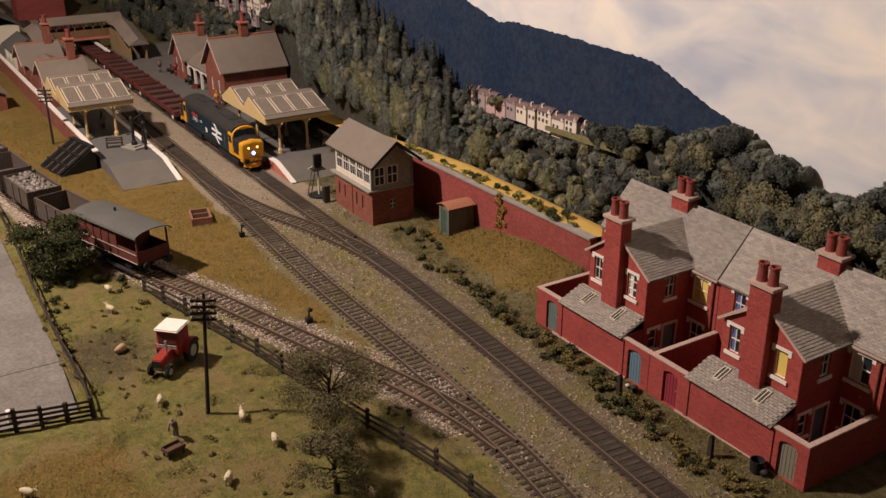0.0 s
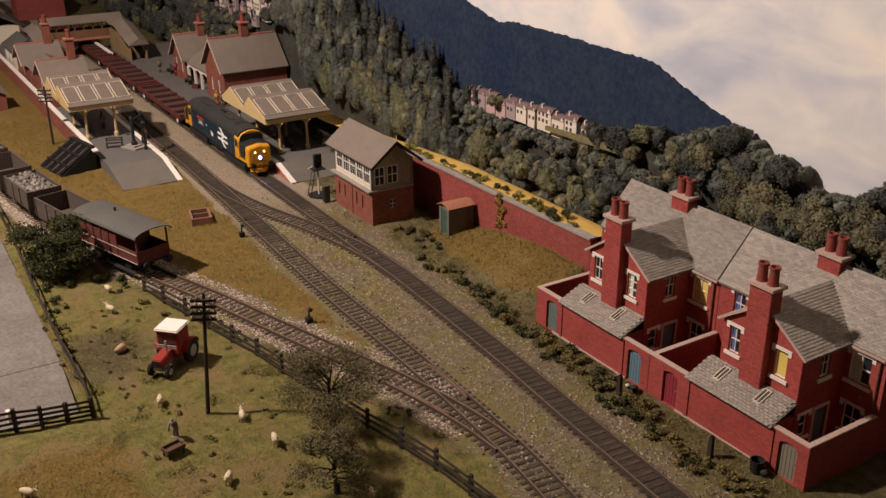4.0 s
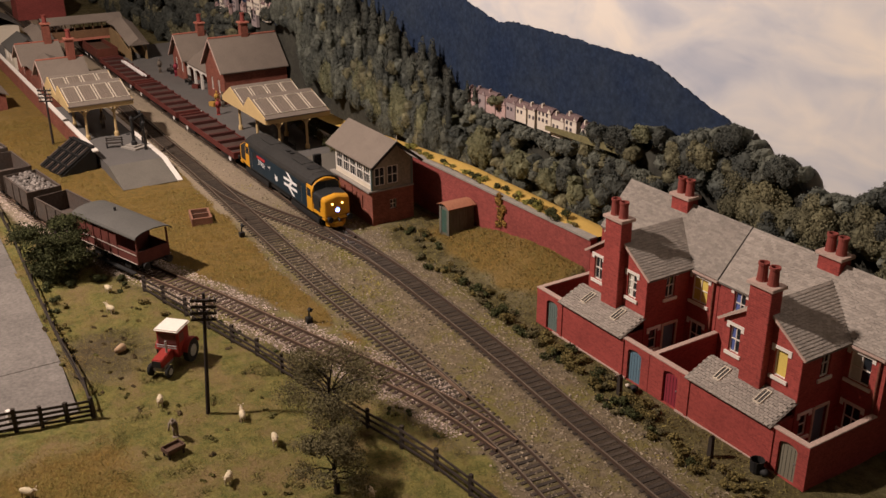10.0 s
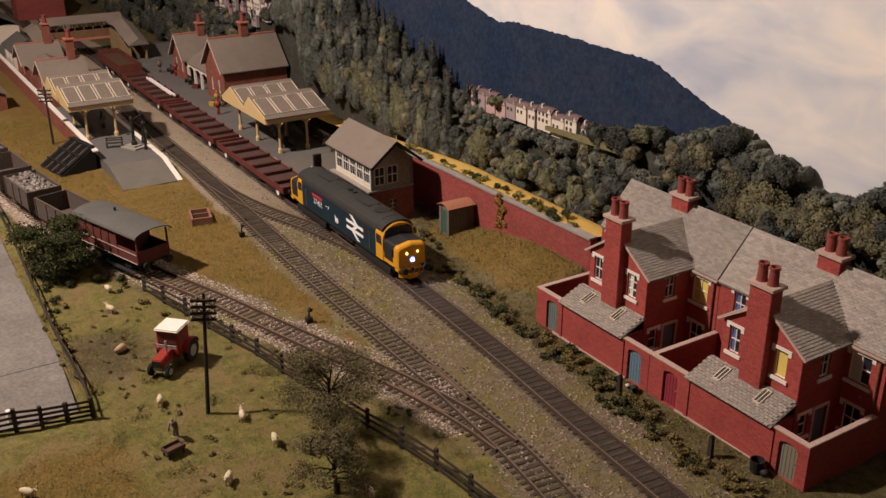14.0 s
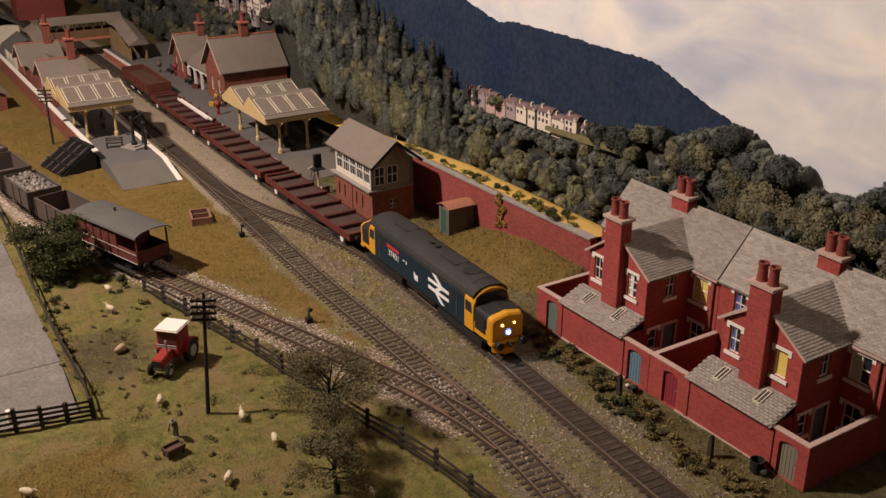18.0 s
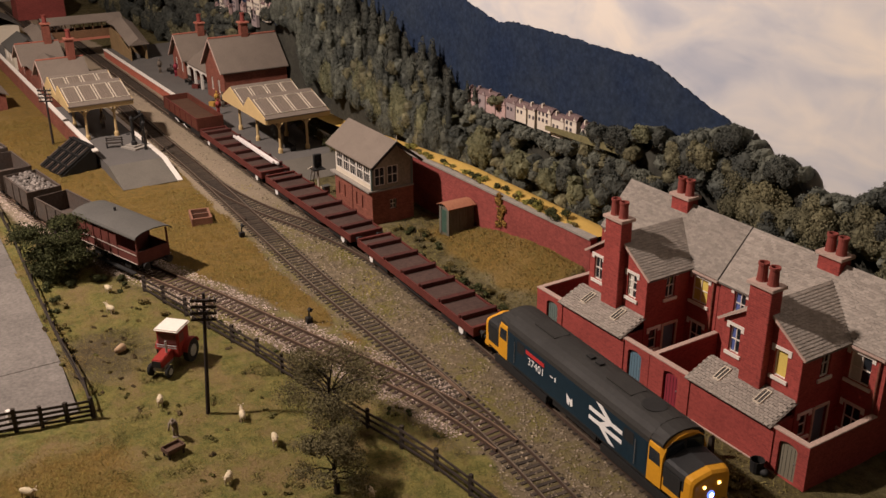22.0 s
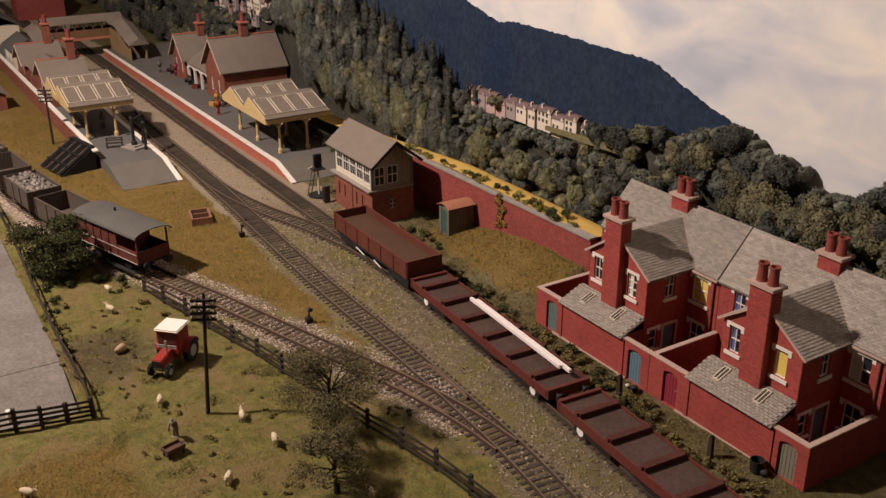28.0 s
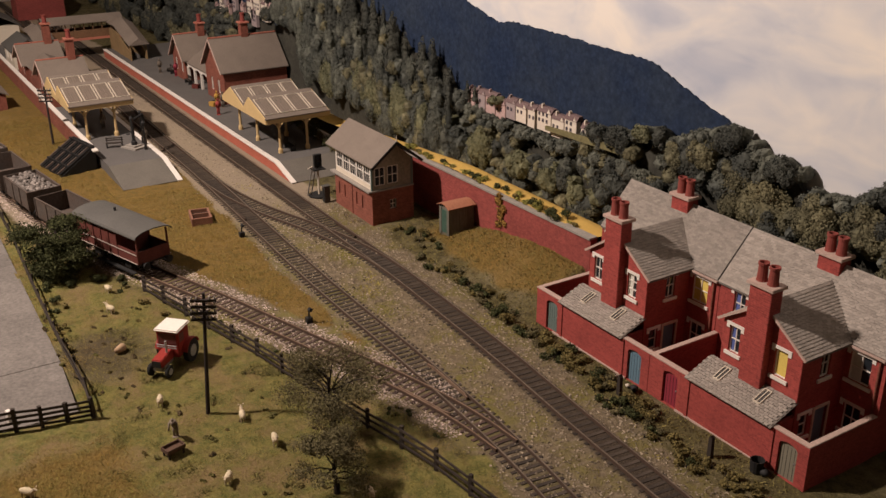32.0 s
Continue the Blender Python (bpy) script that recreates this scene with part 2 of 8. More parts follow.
MAIN = Line([(-178, 29.2), (-150, 28.9), (-125, 28.7), (-100, 28.5), (-76, 28.4), (-62, 28.35), (-52, 28.35), (-45, 28.1), (-38, 27.72), (-31, 27.15), (-25, 26.72), (-15, 25.95), (5, 24.3), (40, 21.4), (90, 17.3)])
LOOP = Line([(-178, 26.0), (-140, 25.6), (-110, 25.0), (-92, 24.5), (-78, 24.3), (-63, 23.75), (-52, 23.35), (-42, 23.3), (-35, 23.15), (-30, 22.9), (-25, 22.35), (-15, 21.3), (5, 19.0), (30, 16)])
SIDING = Line([(-118, 5.0), (-98, 7.6), (-88, 9.0), (-80, 9.95), (-72, 11.2), (-66, 12.7), (-59.5, 14.75), (-54, 16.7), (-48.1, 18.55), (-43.7, 19.95), (-39.7, 21.25), (-36.5, 22.1), (-33.5, 22.65), (-31, 22.85)])
CROSSOVER = Line([(-76, 24.25), (-72, 24.5), (-69, 24.95), (-66, 25.6), (-63, 26.5), (-60, 27.3), (-57, 27.9), (-54, 28.25), (-51, 28.33)])


# ---- ground ----
def step(a, b, t):
    t = np.clip((t - a) / (b - a), 0, 1)
    return t * t * (3 - 2 * t)


def bank(x, y):
    """The grassy bank that climbs to the retaining wall beside the cottages."""
    return 2.1 * step(-60, -45, x) * step(30.8, 36.2, y) * (1 - step(-41.2, -40.6, x))


def soft_noise(x, y, f, seed):
    r = np.random.RandomState(seed)
    out = np.zeros_like(x)
    for i in range(6):
        a, ph, k = r.rand() * 6.28, r.rand() * 6.28, f * (0.6 + 1.6 * r.rand())
        out += np.sin((x * np.cos(a) + y * np.sin(a)) * k + ph + 1.3 * np.sin((x * np.sin(a) - y * np.cos(a)) * k * 0.7 + ph * 2))
    return out / 6


def zones(x, y):
    """Weights of gravel, ochre grass and olive grass at points of the ground; the rest is green meadow."""
    dm, dl, ds = np.abs(y - MAIN.y_of_x(x)), np.abs(y - LOOP.y_of_x(x)), np.abs(y - SIDING.y_of_x(x))
    ds = np.where((x > -31.5) | (x < -118), 99, ds)
    wob = 0.7 * soft_noise(x, y, 0.9, 3)
    dl, ds = np.where(y < LOOP.y_of_x(x), dl + 0.9, dl), ds + 0.5
    gravel = 1 - step(1.9, 2.9, np.minimum(np.minimum(dm, dl), ds) + wob * 0.7)
    between = (y > LOOP.y_of_x(x)) & (y < MAIN.y_of_x(x))
    gravel = np.maximum(gravel, between * (0.95 - 0.45 * step(0.25, 0.6, soft_noise(x, y, 0.5, 8))))
    box = (x > -70) & (x < -57) & (y > 28) & (y < 31.6 + wob)
    gravel = np.maximum(gravel, box * 1.0)
    mid = (y > SIDING.y_of_x(x)) & (y < LOOP.y_of_x(x)) & (x < -31)
    ochre = mid * step(-36, -44, x) * (0.85 + 0.3 * wob)
    ochre = np.maximum(ochre, ((y < 20) & (y > SIDING.y_of_x(x)) & (x < -75)) * 0.9)
    ochre = np.maximum(ochre, step(31.8, 33.6, y + wob * 1.2) * step(-58, -54, x) * (1 - step(-43, -40, x)) * 1.0)
    ochre = np.maximum(ochre, step(-43, -40.5, x + wob) * (1 - step(6.5, 9.0, y + wob)) * (1 - step(-36, -33, x)) * 0.85)
    ochre = np.maximum(ochre, ((x < -44.5) & (y > 6.2) & (y < 7.7 + wob * 0.4)) * (0.35 + 0.3 * wob))
    olive = step(MAIN.y_of_x(x) + 1.2, MAIN.y_of_x(x) + 2.2, y + wob) * (1 - 0)
    olive = np.maximum(olive, mid * step(-44, -36, x))
    olive = np.maximum(olive, (1 - step(2.0, 4.3, ds)) * (y < SIDING.y_of_x(x)) * 0.8)
    mud = np.hypot((x + 50.2) * 0.8, (y - 9.0) * 1.1)
    olive = np.maximum(olive, 0.9 * (1 - step(1.5, 4.5, mud + wob * 2)))
    return np.clip(gravel, 0, 1), np.clip(ochre, 0, 1), np.clip(olive, 0, 1)


def grime(x, y):
    """Oily dirt between and beside the running rails."""
    wob = 0.15 * soft_noise(x, y, 2.0, 9)
    main = 1 - step(0.62, 1.05, np.abs(y - MAIN.y_of_x(x)) + wob)
    main = main * (0.9 - 0.45 * step(-68, -64, x) * (1 - step(-56, -52, x)))
    loop = 0.75 * (1 - step(0.5, 1.0, np.abs(y - LOOP.y_of_x(x)) + wob)) * (1 - 0.55 * step(-64, -58, x))
    cross = 0.4 * (1 - step(0.5, 1.0, np.abs(y - CROSSOVER.y_of_x(x)) + wob)) * (x > -76) * (x < -52)
    side = 0.3 * (1 - step(0.5, 0.9, np.abs(y - SIDING.y_of_x(x)) + wob)) * (x < -33)
    mud = 0.55 * (1 - step(1.0, 3.2, np.hypot((x + 50.4) * 0.75, (y - 8.9) * 1.15) + 6 * wob))
    return np.maximum(np.maximum(np.maximum(main, side), mud), np.maximum(loop, cross))


def ground_height(x, y):
    g, o, v = zones(x, y)
    rough = 0.10 * soft_noise(x, y, 1.1, 5) + 0.06 * soft_noise(x, y, 2.6, 6)
    return -0.05 + 0.03 * (grime(x, y) - 0.25) + (1 - g) * (rough + 0.06) + bank(x, y) - 0.25 * ((x < -45.2) & (y < 6.9))


def ground_material():
    m = bpy.data.materials.new("layout_ground")
    m.use_nodes = True
    n, l = m.node_tree.nodes, m.node_tree.links
    b = n["Principled BSDF"]
    b.inputs["Roughness"].default_value, b.inputs["Specular IOR Level"].default_value = 0.95, 0.15
    co, mp = n.new("ShaderNodeTexCoord"), n.new("ShaderNodeMapping")
    mp.inputs["Scale"].default_value = (1 / S,) * 3
    l.new(co.outputs["Object"], mp.inputs[0])

    def noise_at(scale, detail=5):
        t = n.new("ShaderNodeTexNoise")
        t.inputs["Scale"].default_value, t.inputs["Detail"].default_value, t.inputs["Roughness"].default_value = scale, detail, 0.7
        l.new(mp.outputs[0], t.inputs["Vector"])
        return t.outputs[0]

    def two(a, c, fac):
        x = n.new("ShaderNodeMix")
        x.data_type = "RGBA"
        for sock, v in ((6, a), (7, c)):
            if isinstance(v, tuple):
                x.inputs[sock].default_value = (*v, 1)
            else:
                l.new(v, x.inputs[sock])
        l.new(fac, x.inputs[0])
        return x.outputs[2]

    def spread(v, lo, hi):
        r = n.new("ShaderNodeMapRange")
        r.inputs[1].default_value, r.inputs[2].default_value = lo, hi
        l.new(v, r.inputs[0])
        return r.outputs[0]

    fine, middle, wide = noise_at(9), noise_at(1.7), noise_at(0.35)
    green = two(two((0.105, 0.104, 0.030), (0.215, 0.182, 0.058), spread(middle, 0.4, 0.65)), (0.20, 0.14, 0.065), spread(wide, 0.46, 0.62))
    sandy = n.new("ShaderNodeAttribute")
    sandy.attribute_name = "sand"
    gravel = two(two(two((0.25, 0.196, 0.126), (0.15, 0.115, 0.071), spread(middle, 0.40, 0.60)), (0.10, 0.077, 0.048), spread(fine, 0.46, 0.66)), (0.165, 0.14, 0.045), spread(wide, 0.46, 0.62))
    gravel = two(gravel, two((0.37, 0.295, 0.21), (0.26, 0.205, 0.145), spread(fine, 0.4, 0.62)), sandy.outputs["Fac"])
    ochre = two(two((0.185, 0.115, 0.032), (0.125, 0.09, 0.026), spread(middle, 0.4, 0.65)), (0.205, 0.135, 0.048), spread(wide, 0.5, 0.7))
    olive = two(two((0.12, 0.10, 0.042), (0.062, 0.05, 0.022), spread(middle, 0.42, 0.62)), (0.19, 0.155, 0.085), spread(wide, 0.5, 0.72))
    zone = n.new("ShaderNodeAttribute")
    zone.attribute_name = "zone"
    sep = n.new("ShaderNodeSeparateColor")
    l.new(zone.outputs["Color"], sep.inputs[0])

    def ragged(v):
        a = n.new("ShaderNodeMath")
        a.operation = "ADD"
        l.new(v, a.inputs[0])
        k = n.new("ShaderNodeMapRange")
        k.inputs[3].default_value, k.inputs[4].default_value = -0.45, 0.45
        l.new(middle, k.inputs[0])
        l.new(k.outputs[0], a.inputs[1])
        return spread(a.outputs[0], 0.32, 0.68)

    col = two(green, olive, ragged(sep.outputs[2]))
    col = two(col, ochre, ragged(sep.outputs[1]))
    col = two(col, gravel, ragged(sep.outputs[0]))
    dirt = two((0.082, 0.061, 0.042), (0.048, 0.036, 0.026), spread(fine, 0.4, 0.6))
    col = two(col, dirt, spread(zone.outputs["Alpha"], 0.1, 0.75))
    hsv, val = n.new("ShaderNodeHueSaturation"), n.new("ShaderNodeMapRange")
    val.inputs[1].default_value, val.inputs[2].default_value, val.inputs[3].default_value, val.inputs[4].default_value = 0.3, 0.7, 0.72, 1.28
    l.new(fine, val.inputs[0])
    l.new(val.outputs[0], hsv.inputs["Value"])
    l.new(col, hsv.inputs["Color"])
    l.new(hsv.outputs[0], b.inputs["Base Color"])
    bp = n.new("ShaderNodeBump")
    bp.inputs["Strength"].default_value, bp.inputs["Distance"].default_value = 0.7, 0.2 * S
    l.new(fine, bp.inputs["Height"])
    l.new(bp.outputs[0], b.inputs["Normal"])
    return m


def grid_sheet(name, xs, ys, height, material):
    gx, gy = np.meshgrid(xs, ys)
    z = height(gx, gy)
    v = np.stack([gx, gy, z], -1).reshape(-1, 3)
    w = len(xs)
    i = (np.arange(len(ys) - 1)[:, None] * w + np.arange(w - 1)[None, :]).reshape(-1)
    f = np.stack([i, i + 1, i + w + 1, i + w], -1)
    me = bpy.data.meshes.new(name)
    me.from_pydata((v * S).tolist(), [], f.tolist())
    me.shade_smooth()
    me.materials.append(material)
    return new(name, me), v


ground, GV = grid_sheet("ground", np.arange(-190, 90.1, 0.5), np.arange(-9, 40.6, 0.3), ground_height, ground_material())
tagged(ground, "scenic ground of gravel, meadow and dry ochre grass", "ground", kind="structure")
layer = ground.data.color_attributes.new("zone", "FLOAT_COLOR", "POINT")
zg, zo, zv = zones(GV[:, 0], GV[:, 1])
layer.data.foreach_set("color", np.stack([zg, zo, zv, grime(GV[:, 0], GV[:, 1])], -1).astype(np.float32).ravel())


sand = ground.data.attributes.new("sand", "FLOAT", "POINT")
sand.data.foreach_set("value", ((1 - step(-72, -60, GV[:, 0] + 2 * soft_noise(GV[:, 0], GV[:, 1], 0.7, 31))) * 0.85).astype(np.float32))


def scatter(name, n, region, weight, make, material, label, category, seed):
    """Many small pieces over the ground as one mesh: weight picks places, make gives vertices and faces of one piece."""
    r = np.random.RandomState(seed)
    x, y = r.uniform(region[0], region[1], n), r.uniform(region[2], region[3], n)
    keep = r.rand(n) < weight(x, y)
    x, y = x[keep], y[keep]
    z = ground_height(x, y)
    v, f = make(r, x, y, z)
    me = bpy.data.meshes.new(name)
    me.from_pydata((v.reshape(-1, 3) * S).tolist(), [], f.tolist())
    me.materials.append(material)
    return tagged(new(name, me), label, category, kind="stuff")


def stones(r, x, y, z, big=0.085):
    n = len(x)
    size = r.uniform(0.03, big, n)[:, None, None] * r.uniform(0.6, 1.3, (n, 6, 1))
    base = np.array([(1, 0, 0), (-1, 0, 0), (0, 1, 0), (0, -1, 0), (0, 0, 0.8), (0, 0, -0.8)], float)
    a = r.uniform(0, 6.28, n)
    c, s = np.cos(a)[:, None], np.sin(a)[:, None]
    bx, by = base[:, 0] * c - base[:, 1] * s, base[:, 0] * s + base[:, 1] * c
    v = np.stack([bx, by, np.broadcast_to(base[:, 2], bx.shape)], -1) * size + np.stack([x, y, z + 0.02], -1)[:, None, :]
    f = np.array([(0, 2, 4), (2, 1, 4), (1, 3, 4), (3, 0, 4), (2, 0, 5), (1, 2, 5), (3, 1, 5), (0, 3, 5)])
    return v, (f[None] + 6 * np.arange(n)[:, None, None]).reshape(-1, 3)


def blades(low, high, lean=0.5, wide=0.04):
    def make(r, x, y, z):
        n = len(x)
        h = r.uniform(low, high, n)
        a, w = r.uniform(0, 6.28, n), r.uniform(0.6, 1.4, n) * wide
        dx, dy = np.cos(a) * w, np.sin(a) * w
        lx, ly = r.normal(0, lean, n) * h, r.normal(0, lean, n) * h
        p = np.stack([x, y, z - 0.03], -1)
        v = np.stack([p + np.stack([dx, dy, 0 * dx], -1), p - np.stack([dx, dy, 0 * dx], -1), p + np.stack([lx, ly, h], -1)], 1)
        return v, np.arange(3 * n).reshape(-1, 3)
    return make


STONE = shade("ballast_stone", (0.30, 0.242, 0.168), 0.95, vary=0.25, island=0.55, fine=4, bump=0)
PINK_STONE = shade("pinkish_ballast_stone", (0.50, 0.40, 0.335), 0.95, vary=0.25, island=0.45, fine=4, bump=0)
OCHRE_BLADE = shade("dry_grass", (0.25, 0.152, 0.038), 0.95, vary=0.4, scale=0.22, island=0.16, second=(0.165, 0.15, 0.042), bump=0, spec=0.1)
GREEN_BLADE = shade("meadow_grass", (0.215, 0.198, 0.052), 0.95, vary=0.45, scale=0.25, island=0.12, bump=0, second=(0.25, 0.165, 0.064), spec=0.1)
OLIVE_BLADE = shade("rough_grass", (0.19, 0.16, 0.055), 0.95, vary=0.35, scale=0.4, island=0.4, bump=0, second=(0.12, 0.09, 0.035), spec=0.1)
near_siding = lambda x, y: (np.abs(y - SIDING.y_of_x(x)) < 1.8) & (x < -32)
clear = lambda x, y, r=0.95: ((np.abs(y - MAIN.y_of_x(x)) > r) & (np.abs(y - LOOP.y_of_x(x)) > r) & ((np.abs(y - SIDING.y_of_x(x)) > r) | (x > -31.5)))
open_land = lambda x, y: ~((y > 31.6) & (x > -41.2)) & ~((y > 36) & (x < -40)) & ~((x < -75) & (y > 16.5) & (y < 22.5)) & ~((x < -69) & (y > 29)) & ~((x < -43.5) & (y < 6.9)) & ~((x > -66) & (x < -59) & (y > 30.8))
scatter("ballast", 110000, (-125, -18, 5, 32), lambda x, y: np.where(near_siding(x, y) | ~open_land(x, y), 0, zones(x, y)[0] * 0.62 * np.clip(1 - 1.5 * grime(x, y), 0, 1) * (0.35 + 0.65 * step(-72, -62, x))), stones, STONE, "loose grey-brown ballast stones between the tracks", "gravel", 11)
scatter("ballast", 90000, (-90, -33, 7, 24), lambda x, y: near_siding(x, y) * (0.8 - 0.55 * (np.abs(y - SIDING.y_of_x(x)) < 0.95)) * step(-0.55, 0.1, soft_noise(x, y, 1.2, 61)), lambda r, x, y, z: stones(r, x, y, z, 0.075), PINK_STONE, "pale pinkish ballast stones along the siding", "gravel", 12)
scatter("dry_grass", 420000, (-105, -34, 0, 36), lambda x, y: zones(x, y)[1] * (1 - zones(x, y)[0]) * clear(x, y) * open_land(x, y) * 0.85, blades(0.05, 0.17, 1.2, 0.018), OCHRE_BLADE, "tall dry ochre grass on the waste ground", "grass", 13)
scatter("meadow_grass", 420000, (-66, -24, 2, 21), lambda x, y: (1 - zones(x, y)[0]) * (y < SIDING.y_of_x(np.minimum(x, -32)) - 1) * clear(x, y) * open_land(x, y) * 0.8, blades(0.04, 0.11, 1.3, 0.013), GREEN_BLADE, "short cropped green meadow grass", "grass", 14)
scatter("rough_grass", 60000, (-70, -18, 18, 36), lambda x, y: np.clip(zones(x, y)[2] * 0.7 + (soft_noise(x, y, 0.5, 8) > 0.3) * 0.35, 0, 1) * clear(x, y, 1.5) * open_land(x, y) * 0.8, blades(0.05, 0.2, 1.2), OLIVE_BLADE, "rough olive grass and weeds beside the line", "grass", 15)

GOLD_BLADE = shade("yellow_green_grass", (0.33, 0.28, 0.075), 0.95, vary=0.3, scale=0.5, island=0.35, bump=0, second=(0.26, 0.19, 0.07), spec=0.1)
patchy = lambda x, y: step(0.18, 0.42, soft_noise(x, y, 0.85, 41)) * step(-0.1, 0.3, soft_noise(x, y, 2.4, 43))
scatter("gravel_grass", 120000, (-80, -20, 18, 31), lambda x, y: patchy(x, y) * zones(x, y)[0] * clear(x, y, 1.35) * open_land(x, y) * (0.25 + 0.6 * step(-66, -50, x)), blades(0.04, 0.16, 1.3, 0.04), GOLD_BLADE, "yellow-green moss and grass growing through the gravel", "grass", 18)
DEBRIS = shade("dark_debris", (0.055, 0.042, 0.028), 0.95, vary=0.3, island=0.5, bump=0)
scatter("debris", 9000, (-72, -20, 18, 31), lambda x, y: step(0.3, 0.5, soft_noise(x, y, 1.9, 47)) * zones(x, y)[0] * clear(x, y, 1.2) * open_land(x, y) * 0.8, stones, DEBRIS, "dark scraps of rubbish lying in the gravel", "debris", 19)

tufts = lambda x, y: step(0.05, 0.45, soft_noise(x, y, 1.1, 77)) * (0.4 + 0.6 * step(-0.2, 0.3, soft_noise(x, y, 3.1, 78)))
STRAW = shade("tall_straw_grass", (0.25, 0.185, 0.055), 0.95, vary=0.4, scale=0.5, island=0.3, bump=0, second=(0.15, 0.145, 0.045), spec=0.1)
scatter("tall_grass", 110000, (-105, -34, 0, 36), lambda x, y: tufts(x, y) * zones(x, y)[1] * (1 - zones(x, y)[0]) * clear(x, y, 1.3) * open_land(x, y), blades(0.12, 0.34, 0.6, 0.018), STRAW, "taller straw and olive grass tufts on the waste ground", "grass", 23)
TUSSOCK = shade("tussock_grass", (0.15, 0.135, 0.045), 0.95, vary=0.35, scale=0.8, island=0.4, bump=0, second=(0.10, 0.082, 0.035), spec=0.1)
spots = [(-38.0, 7.1, 0.5), (-37.3, 8.7, 0.7), (-37.2, 9.6, 0.9), (-35.0, 12.0, 0.6), (-35.3, 9.6, 0.5), (-42.9, 8.9, 0.9), (-37.4, 11.4, 0.6), (-46.4, 11.0, 0.6), (-40.0, 8.7, 0.5), (-52.5, 10.5, 0.6), (-34.0, 13.2, 0.7)]
rough_patch = lambda x, y: np.clip(sum(np.exp(-((x - a) ** 2 + (y - b) ** 2) / (0.45 * w) ** 2) for a, b, w in spots) + 0.8 * step(0.42, 0.62, soft_noise(x, y, 1.3, 53)), 0, 1)
scatter("tussock_grass", 150000, (-58, -26, 4, 19), lambda x, y: rough_patch(x, y) * (1 - zones(x, y)[0]) * (y < SIDING.y_of_x(np.minimum(x, -32)) - 1.5) * open_land(x, y), blades(0.06, 0.2, 1.1, 0.025), TUSSOCK, "rough grass tussocks in the meadow", "grass", 20)

# ---- baseboard and unseen room shell ----
# Pale unseen shell added round the layout; it bounces fill light into dark parts.
ROOM_BOUNCE = shade("bounce_shell_paint", (0.80, 0.72, 0.66), 0.9, vary=0.08, scale=0.05, fine=1)
BOARD = shade("baseboard_plywood", (0.22, 0.15, 0.09), 0.8, vary=0.15, scale=0.2, stretch=(0.2, 1, 1))
solid("baseboard", Mesh().box(-190, 90, -9, 41.8, -70, -0.6), BOARD, "brown plywood baseboard under the layout", "baseboard", "structure")
solid("floor", Mesh().box(-320, 220, -220, 110, -72, -70), ROOM_BOUNCE, "unseen plain floor added to bounce lamp light", "floor", "structure")
solid("ceiling", Mesh().box(-320, 220, -220, 110, 120, 122), ROOM_BOUNCE, "unseen plain ceiling added to bounce lamp light", "ceiling", "structure")
solid("wall_north", Mesh().box(-320, 220, 110, 112, -72, 122), ROOM_BOUNCE, "unseen plain wall behind the layout, added to bounce light", "wall", "structure")
solid("wall_south", Mesh().box(-320, 220, -222, -220, -72, 122), ROOM_BOUNCE, "unseen plain wall before the layout, added to bounce light", "wall", "structure")
solid("wall_west", Mesh().box(-322, -320, -222, 112, -72, 122), ROOM_BOUNCE, "unseen plain end wall added to bounce light", "wall", "structure")
solid("wall_east", Mesh().box(220, 222, -222, 112, -72, 122), ROOM_BOUNCE, "unseen plain end wall added to bounce light", "wall", "structure")


# ---- backscene ----
def sky_material():
    m = bpy.data.materials.new("painted_sky")
    m.use_nodes = True
    n, l = m.node_tree.nodes, m.node_tree.links
    b = n["Principled BSDF"]
    b.inputs["Roughness"].default_value = 0.7
    co, mp = n.new("ShaderNodeTexCoord"), n.new("ShaderNodeMapping")
    mp.inputs["Scale"].default_value = (0.9 / S, 1 / S, 1.7 / S)
    mp.inputs["Rotation"].default_value = (0, radians(-18), 0)
    l.new(co.outputs["Object"], mp.inputs[0])
    out = []
    for scale, detail, off in ((0.075, 4, 0.0), (0.22, 5, 3.0)):
        t = n.new("ShaderNodeTexNoise")
        t.inputs["Scale"].default_value, t.inputs["Detail"].default_value, t.inputs["Distortion"].default_value = scale, detail, 0.6 + off * 0.1
        l.new(mp.outputs[0], t.inputs["Vector"])
        out.append(t.outputs[0])
    ramp = n.new("ShaderNodeValToRGB")
    e = ramp.color_ramp.elements
    e[0].position, e[0].color = 0.38, (0.39, 0.42, 0.49, 1)
    e[1].position, e[1].color = 0.60, (0.735, 0.68, 0.60, 1)
    x = e.new(0.48)
    x.color = (0.55, 0.55, 0.56, 1)
    add = n.new("ShaderNodeMix")
    add.inputs[0].default_value = 0.35
    l.new(out[0], add.inputs[2])
    l.new(out[1], add.inputs[3])
    l.new(add.outputs[0], ramp.inputs[0])
    l.new(ramp.outputs[0], b.inputs["Base Color"])
    return m


solid("backdrop", Mesh().box(-190, 90, 41.2, 41.6, -0.6, 46), sky_material(), "printed sky of cream and grey clouds on the backscene", "backdrop", "structure")


def profile(points, deep=False):
    """A smooth skyline through (x, z) points."""
    p = np.array(points)
    k = 41.05 / 40.4 if deep else 1.0
    return lambda x: np.interp(x, p[:, 0] * k, 26.47 - (26.47 - p[:, 1]) * k)


